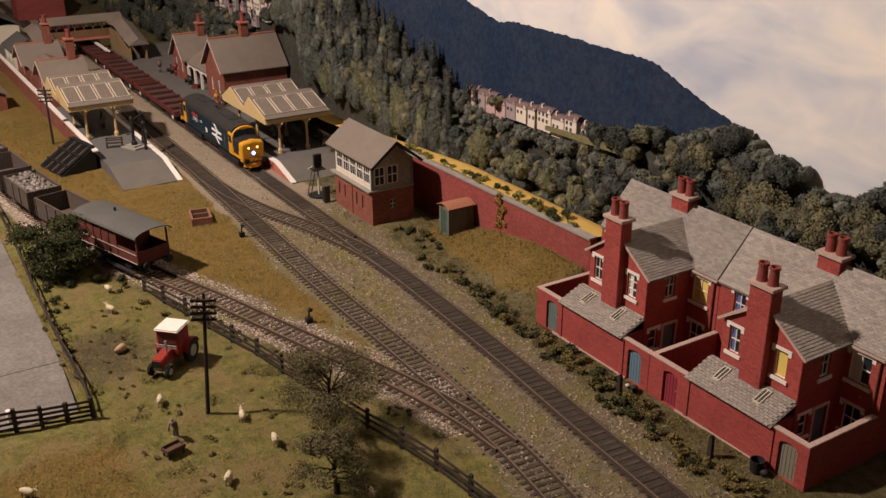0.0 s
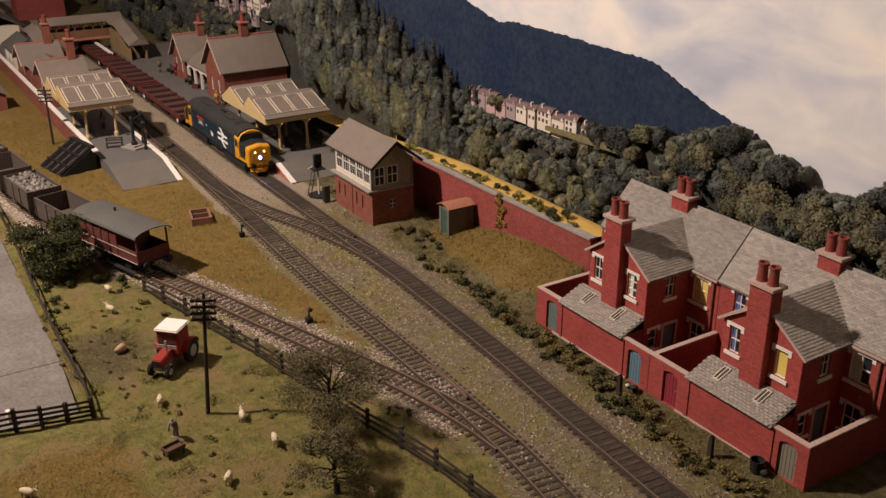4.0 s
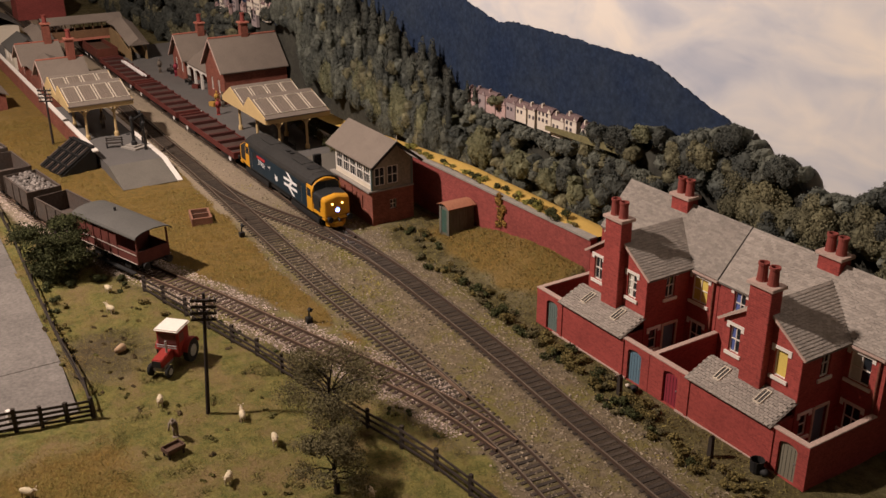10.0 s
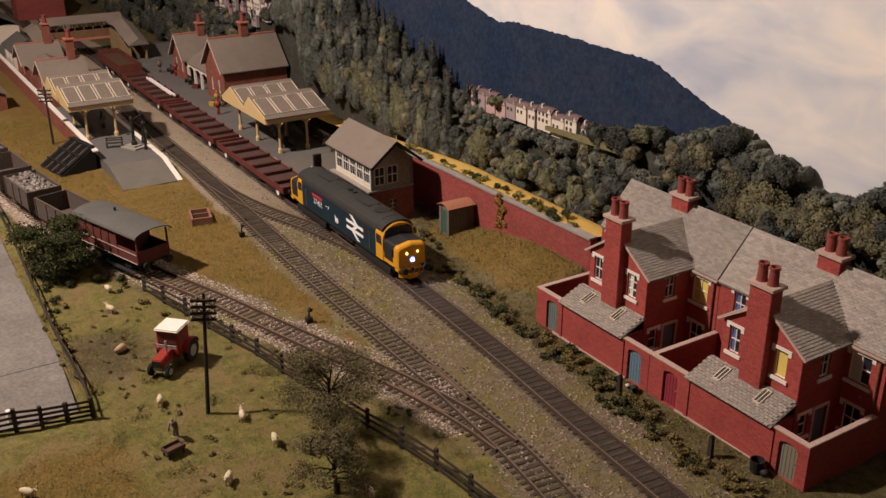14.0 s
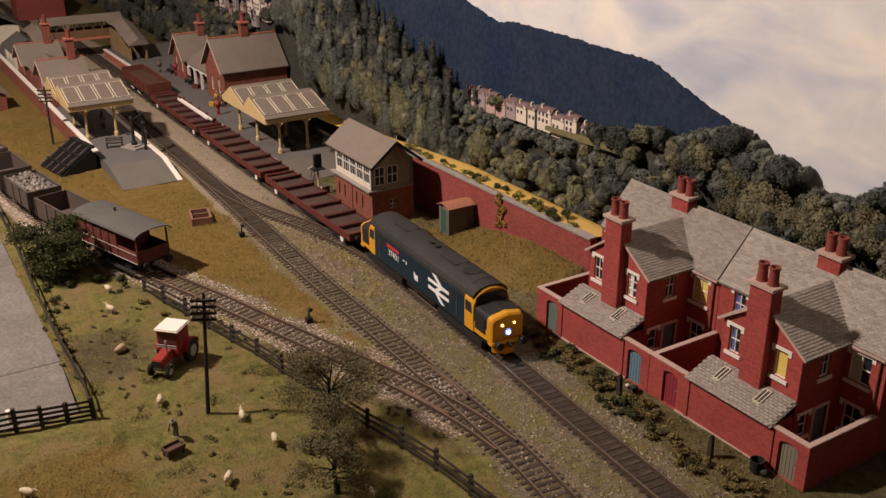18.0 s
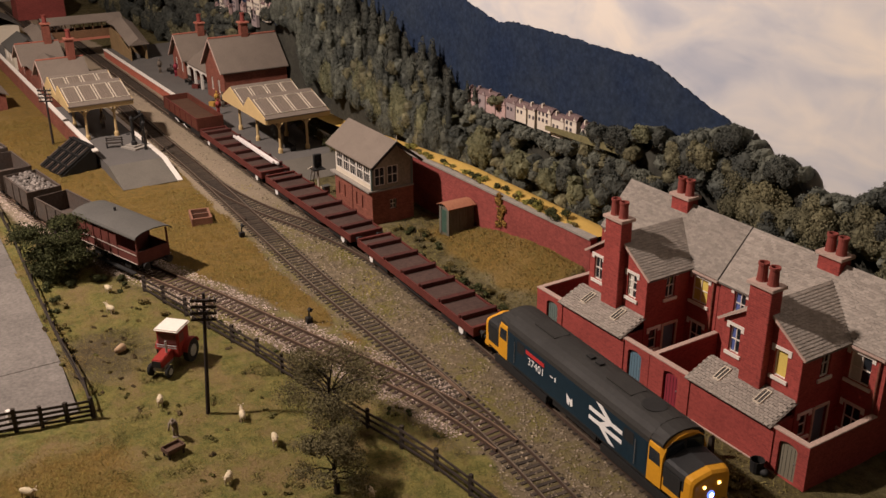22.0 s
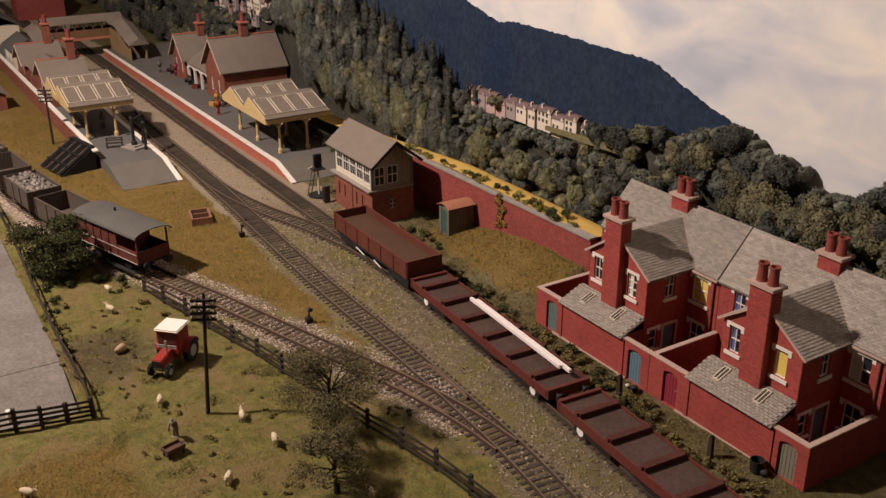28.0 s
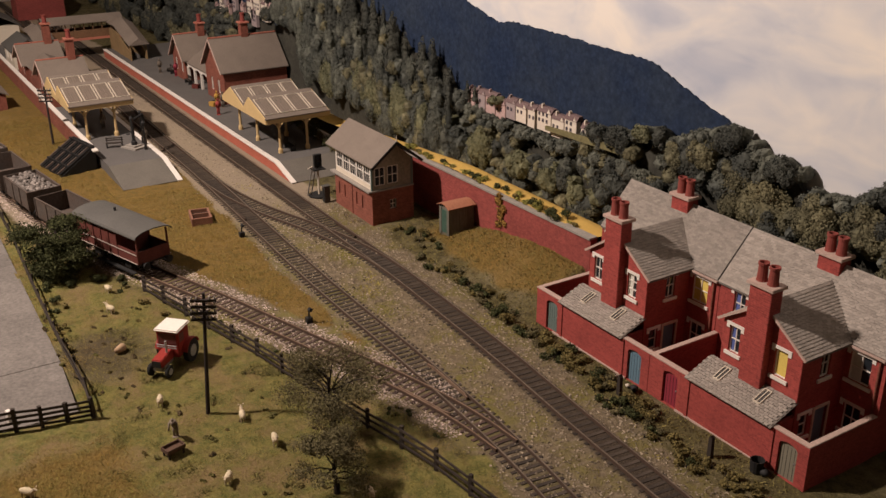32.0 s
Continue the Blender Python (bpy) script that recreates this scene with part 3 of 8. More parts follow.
def skyline(name, heights, x0, x1, y0, y1, jag, material, label, seed):
    xs = np.arange(x0, x1, 0.12)
    r = np.random.RandomState(seed)
    z = heights(xs) + jag * np.convolve(r.normal(0, 1, len(xs)), [0.25, 0.5, 0.25], "same")
    m = Mesh()
    top = [(x, y, h) for x, h in zip(xs, z) for y in (y0, y1)]
    bot = [(x, y, -0.5) for x in xs for y in (y0, y1)]
    k = len(top)
    f = []
    for i in range(len(xs) - 1):
        a = 2 * i
        f += [(a, a + 2, a + 3, a + 1), (a + k, a + 2 + k, a + 2, a), (a + 1 + k, a + 3 + k, a + 3, a + 1)]
    m.add(top + bot, f)
    return solid(name, m, material, label, "hill", "structure")


def hill_material():
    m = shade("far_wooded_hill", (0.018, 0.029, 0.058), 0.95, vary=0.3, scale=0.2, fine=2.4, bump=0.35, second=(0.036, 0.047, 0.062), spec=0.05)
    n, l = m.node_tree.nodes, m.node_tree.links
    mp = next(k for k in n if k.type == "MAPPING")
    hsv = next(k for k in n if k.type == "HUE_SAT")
    # Shade between tree crowns is put into the colour: cells darken outward.
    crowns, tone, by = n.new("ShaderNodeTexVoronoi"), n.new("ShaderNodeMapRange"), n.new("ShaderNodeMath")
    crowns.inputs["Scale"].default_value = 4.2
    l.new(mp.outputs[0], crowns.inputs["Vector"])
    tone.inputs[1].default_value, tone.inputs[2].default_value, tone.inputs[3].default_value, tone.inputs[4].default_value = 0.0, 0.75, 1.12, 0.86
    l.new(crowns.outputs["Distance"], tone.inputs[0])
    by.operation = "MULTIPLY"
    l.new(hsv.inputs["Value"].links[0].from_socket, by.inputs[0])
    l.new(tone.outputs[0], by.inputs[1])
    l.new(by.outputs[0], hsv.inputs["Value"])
    return m


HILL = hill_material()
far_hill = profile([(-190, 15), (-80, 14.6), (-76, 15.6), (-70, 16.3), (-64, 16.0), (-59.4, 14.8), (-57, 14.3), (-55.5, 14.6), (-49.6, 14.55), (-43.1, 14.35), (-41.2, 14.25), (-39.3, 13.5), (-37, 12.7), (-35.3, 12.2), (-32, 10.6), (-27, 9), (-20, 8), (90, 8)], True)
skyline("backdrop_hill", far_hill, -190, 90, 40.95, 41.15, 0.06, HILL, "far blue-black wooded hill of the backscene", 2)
# Dark sheet behind the trees: its colour stands for the shade in their gaps.
WOOD_SHADE = shade("wood_shade", (0.045, 0.043, 0.032), 0.95, vary=0.4, scale=0.6, fine=4, bump=0.3)
woods_top = profile([(-190, 17), (-128, 17), (-118, 12.5), (-117, 8.4), (-98, 9.2), (-97.5, 17), (-78, 14.0), (-75, 13.2), (-72.6, 13.0), (-71, 12.2), (-70.2, 11.4), (-68, 10.9), (-65.7, 11.4), (-64, 10.7), (-63.2, 9.5), (-62, 8.6), (-60.5, 8.0), (-57, 7.6), (-54.5, 7.6), (-51, 7.7), (-49, 7.8), (-47, 8.5), (-45.8, 9.4), (-44, 9.6), (-42, 9.95), (-41.2, 10.4), (-40.2, 10.6), (-38.9, 10.5), (-36.8, 11.4), (-35.6, 11.9), (-34, 12.25), (-33.2, 11.7), (-32.2, 11.2), (-31.3, 11.3), (-30.5, 11.2), (-29.7, 10.6), (-29, 10.1), (-28, 10.1), (-26.7, 10.4), (-26.2, 10.8), (-25.4, 11.5), (-24, 12.2), (-18, 13), (90, 14)])
skyline("backdrop_woods", lambda x: woods_top(x) - 1.3, -190, 90, 40.6, 40.9, 0.2, WOOD_SHADE, "dark sheet coloured as the shade between backscene trees", 3)


def leaves(m, at, radii, n, size, r, hollow=0.35, outward=0.8, ragged=0.3):
    """A ragged cloud of small bent leaf clumps that face more or less outward."""
    g = np.random.RandomState(r.randrange(1 << 30))
    d = g.normal(0, 1, (n, 3))
    d /= np.linalg.norm(d, axis=1)[:, None]
    ph = g.uniform(0, 6.28, 6)
    lump = 1 + ragged * (np.sin(3.1 * d[:, 0] + ph[0]) + np.sin(3.7 * d[:, 2] + ph[1]) + np.sin(6.3 * d[:, 0] + 4.1 * d[:, 1] + ph[2]) + np.sin(7.1 * d[:, 2] - 3.3 * d[:, 0] + ph[3])) / 4
    p = np.array(at) + d * lump[:, None] * np.array(radii) * ((hollow + (1 - hollow) * g.rand(n) ** 0.5) * g.uniform(0.8, 1.12, n))[:, None]
    f = d * outward + g.normal(0, 0.55, (n, 3))
    f /= np.linalg.norm(f, axis=1)[:, None]
    u = np.cross(f, g.normal(0, 1, (n, 3)))
    u /= np.linalg.norm(u, axis=1)[:, None]
    w = np.cross(f, u) * (size * g.uniform(0.5, 1.2, n))[:, None]
    u *= (size * g.uniform(0.6, 1.3, n))[:, None]
    v = np.stack([p - u, p + w, p + u, p - w, p + f * size * 0.35], 1).reshape(-1, 3)
    k = len(m.v)
    m.v += [tuple(q) for q in v.tolist()]
    m.f += [(a + i, b + i, c + i) for i in range(k, k + 5 * n, 5) for a, b, c in ((0, 1, 4), (1, 2, 4), (2, 3, 4), (3, 0, 4))]
    return m


def facing(m, at, radii, n, size, g, fan=0.22):
    """Small leaf clumps over the near half of a lobe; fan spreads their tilt."""
    d = g.normal(0, 1, (n, 3))
    d[:, 1] = -np.abs(d[:, 1]) + 0.25
    d /= np.linalg.norm(d, axis=1)[:, None]
    p = np.array(at) + d * np.array(radii) * g.uniform(0.9, 1.12, n)[:, None]
    f = d / np.array(radii) * min(radii) + g.normal(0, fan, (n, 3))
    f /= np.linalg.norm(f, axis=1)[:, None]
    u = np.cross(f, g.normal(0, 1, (n, 3)))
    u /= np.linalg.norm(u, axis=1)[:, None]
    w = np.cross(f, u) * (size * g.uniform(0.6, 1.3, n))[:, None]
    u *= (size * g.uniform(0.6, 1.3, n))[:, None]
    v = np.stack([p - u, p + w - f * size * 0.25, p + u, p - w - f * size * 0.25], 1).reshape(-1, 3)
    k = len(m.v)
    m.v += [tuple(q) for q in v.tolist()]
    m.f += [t for i in range(k, k + 4 * n, 4) for t in ((i, i + 1, i + 2), (i, i + 2, i + 3))]


def spire(m, x, y, top, w, h, g, leaf=0.055, thick=330):
    """A conifer: a tapered column of drooping tiers."""
    m.rod((x, y, top - h), (x, y, top - 0.12 * h), w * 0.75, w * 0.2, 8)
    tiers = max(5, int(h / 0.42))
    for i in range(tiers):
        t = (i + 0.3) / tiers
        r = w * (0.26 + 0.74 * t ** 0.7) * g.uniform(0.7, 1.15)
        c = (x + g.normal(0, 0.22) * r, y - 0.1 * r, top - h * t)
        rad = (r, min(r, 0.8), h / tiers * g.uniform(0.7, 1.2))
        facing(m, c, rad, int(thick * rad[0] * rad[2] * 2.4) + 14, leaf, g, 0.16)


def broadleaf(m, x, y, top, w, h, g, leaf=0.048, thick=330, droop=1.0):
    """A round or drooping tree: lobes piled up round a shaded core, the lower ones wider and nearer."""
    m.blob((x, y + 0.1, top - h * 0.52), (w * 0.84, 0.75, h * 0.47), g.uniform(0, 90), 0.22, 1.7, 2)
    facing(m, (x, y + 0.1, top - h * 0.52), (w * 0.86, 0.78, h * 0.49), int(thick * w * h * 0.6), leaf, g, 0.45)
    for i in range(int(6 + 4 * w)):
        t = g.uniform(0.12, 0.85)
        half = w * math.sqrt(max(0.08, 1 - (2 * t - 1.08) ** 2))
        k = g.uniform(0.26, 0.48) * min(w, 1.4)
        c = (x + g.uniform(-1, 1) * max(0.02, half - k * 0.7), y - 0.25 * math.sin(math.pi * t) - g.uniform(0, 0.2), min(top - h * t, top - k * 0.8))
        rad = (k, k * 0.8, k * droop * g.uniform(0.8, 1.25))
        m.blob((c[0], c[1] + 0.04, c[2]), (rad[0] * 0.93, rad[1] * 0.9, rad[2] * 0.93), g.uniform(0, 90), 0.18, 1.8, 1)
        facing(m, c, rad, int(thick * rad[0] * rad[2] * 3.2) + 16, leaf, g, 0.45)


def woods(name, material, seed, label, form, region, size, gap, chance, edge=False):
    """Trees in low relief from the skyline down the hillside; those further down stand nearer and larger."""
    g = np.random.RandomState(seed)
    m = Mesh()
    x0, x1, d0, d1 = region

    def put(x, z, depth):
        k = size * (0.72 + 0.07 * min(depth, 8)) * g.uniform(0.65, 1.35)
        y = 40.42 - 0.14 * min(depth, 8) - g.uniform(0, 0.25)
        h = k * g.uniform(3.0, 4.6) if form == "spire" else k * (2.5 if form == "willow" else 1.75) * g.uniform(0.85, 1.2)
        if -103.5 < x < -89.5 and z - h < 8.9:
            h = min(h, z - 8.9)
            if h < 0.8:
                return
        if form == "spire":
            spire(m, x, y, z, k * 0.6, h, g)
        else:
            broadleaf(m, x, y, z, k, h, g, droop=1.7 if form == "willow" else 1.0)

    x = x0
    while edge and x < x1:
        put(x, float(woods_top(x)) + g.uniform(-0.12, 0.10), 0.0)
        x += gap * (g.uniform(0.5, 1.5) if form == "spire" else g.uniform(0.4, 0.8))
    depth = d0
    while depth < d1:
        x = x0 + g.rand() * gap
        while x < x1:
            z = float(woods_top(x)) - depth - g.uniform(0, 0.3)
            if z > 3.4 and g.rand() < chance:
                put(x, z, depth)
            x += gap * g.uniform(0.7, 1.4)
        depth += gap * 0.75 * g.uniform(0.8, 1.2)
    return tagged(new(name, data_of(name, m, material, 0, False)), label, "woods", kind="stuff")


# Haze and the shade between crowns are put into these colours; second is darker.
def foliage_print(name, colour, second):
    return shade(name, colour, 0.95, vary=0.5, scale=0.33, fine=3, bump=0.0, second=second, island=0.08, spec=0.05)


TREE_DARK = foliage_print("dark_conifer_print", (0.080, 0.082, 0.066), (0.043, 0.047, 0.043))
TREE_LIGHT = foliage_print("sunlit_tree_print", (0.215, 0.208, 0.115), (0.10, 0.102, 0.065))
TREE_BLUE = foliage_print("blue_grey_tree_print", (0.142, 0.145, 0.112), (0.060, 0.066, 0.060))
TREE_OLIVE = foliage_print("olive_tree_print", (0.195, 0.176, 0.100), (0.068, 0.067, 0.047))
woods("backdrop_woods", TREE_DARK, 5, "dark tall conifers on the backscene hillside", "spire", (-97, -62.5, 0.8, 5.5), 1.15, 1.7, 0.6, True)
woods("backdrop_woods", TREE_BLUE, 25, "grey-green drooping trees on the backscene hillside", "willow", (-96, -62, 1.0, 8), 0.8, 1.6, 0.6)
woods("backdrop_woods", TREE_OLIVE, 15, "olive trees among the conifers of the backscene", "round", (-94, -62, 1.6, 8), 0.8, 2.0, 0.4)
woods("backdrop_woods", TREE_DARK, 35, "dark rounded trees on the backscene hillside", "round", (-62, -17, 0.5, 5), 0.8, 1.7, 0.6)
woods("backdrop_woods", TREE_LIGHT, 6, "sunlit round trees on the backscene hillside", "round", (-63, -44, 1.4, 6), 0.62, 1.7, 0.4)
woods("backdrop_woods", TREE_BLUE, 7, "grey-green trees on the backscene hillside", "round", (-62, -17, 0.3, 6), 0.7, 1.4, 0.5, True)
woods("backdrop_woods", TREE_OLIVE, 17, "olive trees on the backscene hillside", "round", (-60, -17, 0.6, 6), 0.7, 1.7, 0.45)
woods("backdrop_woods", TREE_DARK, 8, "dark trees behind the far end of the station", "round", (-185, -118, 0, 8), 1.5, 2.6, 0.8, True)
woods("backdrop_woods", TREE_DARK, 9, "dark trees round the far town", "round", (-121, -97, 0.3, 8), 0.85, 1.5, 0.75)
woods("backdrop_woods", TREE_OLIVE, 19, "olive trees round the far town", "round", (-121, -97, 0.9, 8), 0.7, 2.2, 0.5)
fr = np.random.RandomState(91)
for material, label, n in ((TREE_DARK, "dark bushes behind the footbridge", 60), (TREE_OLIVE, "olive bushes behind the footbridge", 26)):
    m = Mesh()
    for i in range(n):
        x, w = fr.uniform(-178, -116), fr.uniform(0.9, 1.9)
        top = fr.uniform(2.0, 9.5)
        broadleaf(m, x, 40.4 - 0.12 * (9.5 - top), top, w, w * fr.uniform(1.4, 2.0), fr, 0.09, 110)
    tagged(new("backdrop_grove", data_of("backdrop_grove", m, material, 0, False)), label, "woods", kind="stuff")
br = np.random.RandomState(33)
for material, label, form, crowns in (
        (TREE_LIGHT, "large sunlit willows standing out of the backscene wood", "willow", ((-77.0, 7.6, 1.7, 3.6), (-73.6, 7.2, 1.5, 3.2), (-69.6, 6.9, 1.7, 3.0), (-66.2, 6.4, 1.0, 2.4), (-83.5, 6.8, 1.6, 3.0), (-57.5, 6.2, 1.35, 2.4))),
        (TREE_LIGHT, "sunlit round trees standing out of the backscene wood", "round", ((-41.2, 10.55, 0.75, 0.9), (-46.5, 5.3, 1.0, 1.4), (-56.6, 9.15, 0.55, 0.7), (-49.6, 5.6, 1.0, 1.6), (-52.8, 6.0, 1.15, 1.9))),
        (TREE_OLIVE, "large olive broadleaf trees standing out of the backscene wood", "round", ((-32.3, 9.9, 2.6, 3.3), (-36.4, 10.9, 0.95, 1.6), (-38.4, 10.2, 0.9, 1.6), (-28.4, 9.8, 1.4, 2.6), (-25.8, 10.2, 1.3, 2.4))),
        (TREE_BLUE, "large grey-green trees standing out of the backscene wood", "willow", ((-64.0, 6.0, 1.5, 3.0), (-60.8, 5.6, 1.0, 2.0), (-88, 7.6, 1.6, 3.6))),
        (TREE_DARK, "large dark trees standing out of the backscene wood", "round", ((-33.4, 11.3, 0.95, 2.6), (-37.2, 10.9, 0.9, 2.4), (-34.6, 12.2, 1.0, 1.4), (-31.0, 11.3, 1.0, 1.3), (-43.4, 10.0, 1.1, 1.2), (-45.2, 9.7, 0.9, 1.0), (-39.7, 10.9, 0.55, 1.4))),
        (TREE_DARK, "tall dark cypresses standing out of the backscene wood", "spire", ((-71.8, 12.9, 0.85, 4.6), (-75.0, 13.3, 0.9, 4.8), (-66.9, 11.5, 0.7, 3.2), (-65.4, 11.6, 0.7, 3.4), (-63.1, 9.4, 0.55, 4.6), (-62.3, 8.5, 0.5, 4.0), (-79.0, 13.8, 1.0, 5.5), (-83.5, 13.8, 1.0, 6.0), (-60.4, 9.35, 0.3, 1.2), (-59.4, 9.2, 0.3, 1.0)))):
    m = Mesh()
    for x, top, w, h in crowns:
        y = 39.55 if top < 9 else 40.0
        if form == "spire":
            spire(m, x, y, top, w, h, br)
        else:
            broadleaf(m, x, y, top, w, h, br, 0.05, 400, 1.8 if form == "willow" else 1.0)
    tagged(new("backdrop_grove", data_of("backdrop_grove", m, material, 0, False)), label, "woods", kind="stuff")
PASTURE = shade("hillside_pasture", (0.17, 0.15, 0.07), 0.95, vary=0.3, scale=0.8)
solid("backdrop_pasture", Mesh().prism([(-50.5, 8.1), (-41.7, 8.35), (-41.7, 8.6), (-44.6, 8.72), (-50.5, 8.4)], "y", 39.75, 39.9), PASTURE, "sloping pasture below the far village", "field", "structure")

# ---- ledge with the yellow field behind the retaining wall ----
FIELD = shade("yellow_field", (0.56, 0.36, 0.09), 0.9, vary=0.1, scale=0.4, fine=8)
field_top = lambda x: np.interp(x, [-90, -84, -78, -66, -58, -40], [2.5, 2.7, 2.75, 3.6, 4.2, 4.25])
field = grid_sheet("field", np.arange(-86, -40.5, 0.5), np.array([36.4, 36.9, 37.3, 37.75, 38.6, 40.5]),
                   lambda x, y: field_top(x) - 0.06 - 0.5 * step(37.75, 40.5, y) * 3 + 0.03 * soft_noise(x, y, 1.5, 4), FIELD)[0]
tagged(field, "golden yellow stubble field behind the wall", "field", kind="structure")


# ---- tracks ----
def track(name, line, s0, s1, label, material=None, gap=0.62, lift=0.0, reach=0.98, top=None):
    ob = thing(name, (0, 0, 0), label, "railway track")
    half = 0.6285
    for side in (-1, 1):
        web, head = Mesh(), Mesh()
        steps = max(2, int((s1 - s0) / 1.0))
        for m, w0, w1, z0, z1 in ((web, 0.065, 0.035, 0.0, 0.125), (head, 0.035, 0.035, 0.125, 0.165)):
            q = []
            for i in range(steps + 1):
                s = s0 + (s1 - s0) * i / steps
                p, d = line.at(s), line.way(s)
                nrm = Vector((-d.y, d.x, 0))
                c = p + nrm * side * half
                q += [c - nrm * w0 + Vector((0, 0, z0 + lift)), c + nrm * w0 + Vector((0, 0, z0 + lift)), c + nrm * w1 + Vector((0, 0, z1 + lift)), c - nrm * w1 + Vector((0, 0, z1 + lift))]
            f = [(0, 1, 2, 3), tuple(4 * steps + k for k in (3, 2, 1, 0))]
            for i in range(steps):
                f += [(4 * i + k, 4 * i + 4 + k, 4 * i + 4 + (k + 1) % 4, 4 * i + (k + 1) % 4) for k in range(4)]
            m.add(q, f)
        rail = part("rail", web, RAIL, ob)
        part("rail_head", head, top or RAIL_TOP, rail, "worn running surface")
    shape = Mesh().box(-0.095, 0.095, -reach, reach, -0.14, 0.0)
    data = data_of("sleeper", shape, material or SLEEPER)
    far = Mesh()
    s = s0 + 0.2
    r = random.Random(len(name))
    while s < s1:
        p, d = line.at(s), line.way(s)
        at, turn = (p.x, p.y, lift - 0.004 + r.uniform(-0.012, 0.006)), math.atan2(d.y, d.x) + radians(r.uniform(-1.5, 1.5))
        if -104 < p.x < -15:
            piece("sleeper", data, ob, at, math.degrees(turn))
        else:
            c, n = math.cos(turn), math.sin(turn)
            far.add([(at[0] + x * c - y * n, at[1] + x * n + y * c, at[2] + z) for x, y, z in shape.v], shape.f)
        s += gap * r.uniform(0.95, 1.05)
    if far.v:
        part("sleeper_run", far, material or SLEEPER, ob, kind="stuff")
    return ob


track("railway_track", MAIN, 0, MAIN.s_of_x(62), "main line track with dark weathered sleepers and worn rails", gap=0.46, reach=0.88)
track("railway_track", LOOP, 0, LOOP.s_of_x(20), "loop track beside the island platform, dark sleepers", gap=0.46, lift=-0.003)
track("railway_track", SIDING, 0, SIDING.length, "rusty siding track curving across to the loop", RED_SLEEPER, gap=0.46, lift=-0.001, top=RUST_TOP)
track("railway_track", CROSSOVER, 0, CROSSOVER.length, "crossover track between loop and main line", gap=0.46, lift=-0.002, reach=0.92)



def check_rails(line, x0, x1, side, label, steel):
    """A short guard rail inside the running rail at a crossing, flared at its ends."""
    s0, s1 = line.s_of_x(x0), line.s_of_x(x1)
    ob = thing("check_rail", (0, 0, 0), label, "check rail", "check rails of the turnouts")
    m = Mesh()
    k = 10
    q = []
    for i in range(k + 1):
        s = s0 + (s1 - s0) * i / k
        p, d = line.at(s), line.way(s)
        n = Vector((-d.y, d.x, 0))
        inset = 0.50 - (0.10 if i in (0, k) else 0.0)
        c = p + n * side * inset
        q += [c - n * 0.05, c + n * 0.05, c + n * 0.04 + Vector((0, 0, 0.155)), c - n * 0.04 + Vector((0, 0, 0.155))]
    f = [(0, 1, 2, 3), tuple(4 * k + j for j in (3, 2, 1, 0))]
    for i in range(k):
        f += [(4 * i + j, 4 * i + 4 + j, 4 * i + 4 + (j + 1) % 4, 4 * i + (j + 1) % 4) for j in range(4)]
    part("bar", m.add(q, f), steel, ob, "worn steel bar")


check_rails(LOOP, -39.5, -35.5, 1, "short worn check rail at the siding turnout", RUST_TOP)
check_rails(SIDING, -38.5, -34.8, -1, "short worn check rail at the siding turnout", RUST_TOP)
check_rails(LOOP, -68.5, -65.5, -1, "short worn check rail at the crossover", RAIL)
check_rails(MAIN, -61.0, -58.0, 1, "short worn check rail at the crossover", RAIL)


# ---- platforms ----
def platform(name, x0, x1, y0, y1, label, edge_side, ramp):
    """A brick-faced platform from x0 to x1 with a ramp down towards x1."""
    ob = thing(name, (0, 0, 0), label, "platform")
    h = 0.95
    xr = x1 - ramp
    part("surface", Mesh().box(x0, xr - 0.002, y0 + 0.3, y1 - 0.3, 0.0, h - 0.01), TARMAC, ob)
    part("ramp", Mesh().prism([(xr, 0.0), (x1, 0.0), (x1, 0.03), (xr, h - 0.01)], "y", y0 + 0.3, y1 - 0.3), RAMP, ob, "sloping cinder ramp")
    for side, ya, yb in ((0, y0 + 0.04, y0 + 0.3), (1, y1 - 0.3, y1 - 0.04)):
        if side in edge_side:
            part("brick_face", Mesh().prism([(x0, -0.05), (x1, -0.05), (x1, 0.03), (xr, h - 0.12), (x0, h - 0.12)], "y", ya, yb), PLAT_BRICK, ob, "red brick platform face")
    x = x0
    yy = (y0 - 0.05, y0 + 0.38) if 0 in edge_side else (y1 - 0.38, y1 + 0.05)
    data = data_of("edging_slab", Mesh().box(0.01, 1.78, yy[0], yy[1], h - 0.12, h + 0.03), WHITE, 0.02)
    while x + 1.8 <= xr:
        piece("edging_slab", data, ob, (x, 0, 0))
        x += 1.8
    part("ramp_edging", Mesh().prism([(x, h - 0.12), (xr, h - 0.12), (x1, -0.06), (x1, 0.06), (xr, h + 0.03), (x, h + 0.03)], "y", yy[0], yy[1]), WHITE, ob, "white edging down the ramp")
    return ob


platform("platform", -132, -71.4, 29.85, 40.5, "long tarmac platform with white edging and red brick face", (0,), 3.4)
isl = platform("platform", -150, -77.2, 17.2, 22.4, "island platform with white edging and a sloping cinder end", (1,), 4.2)


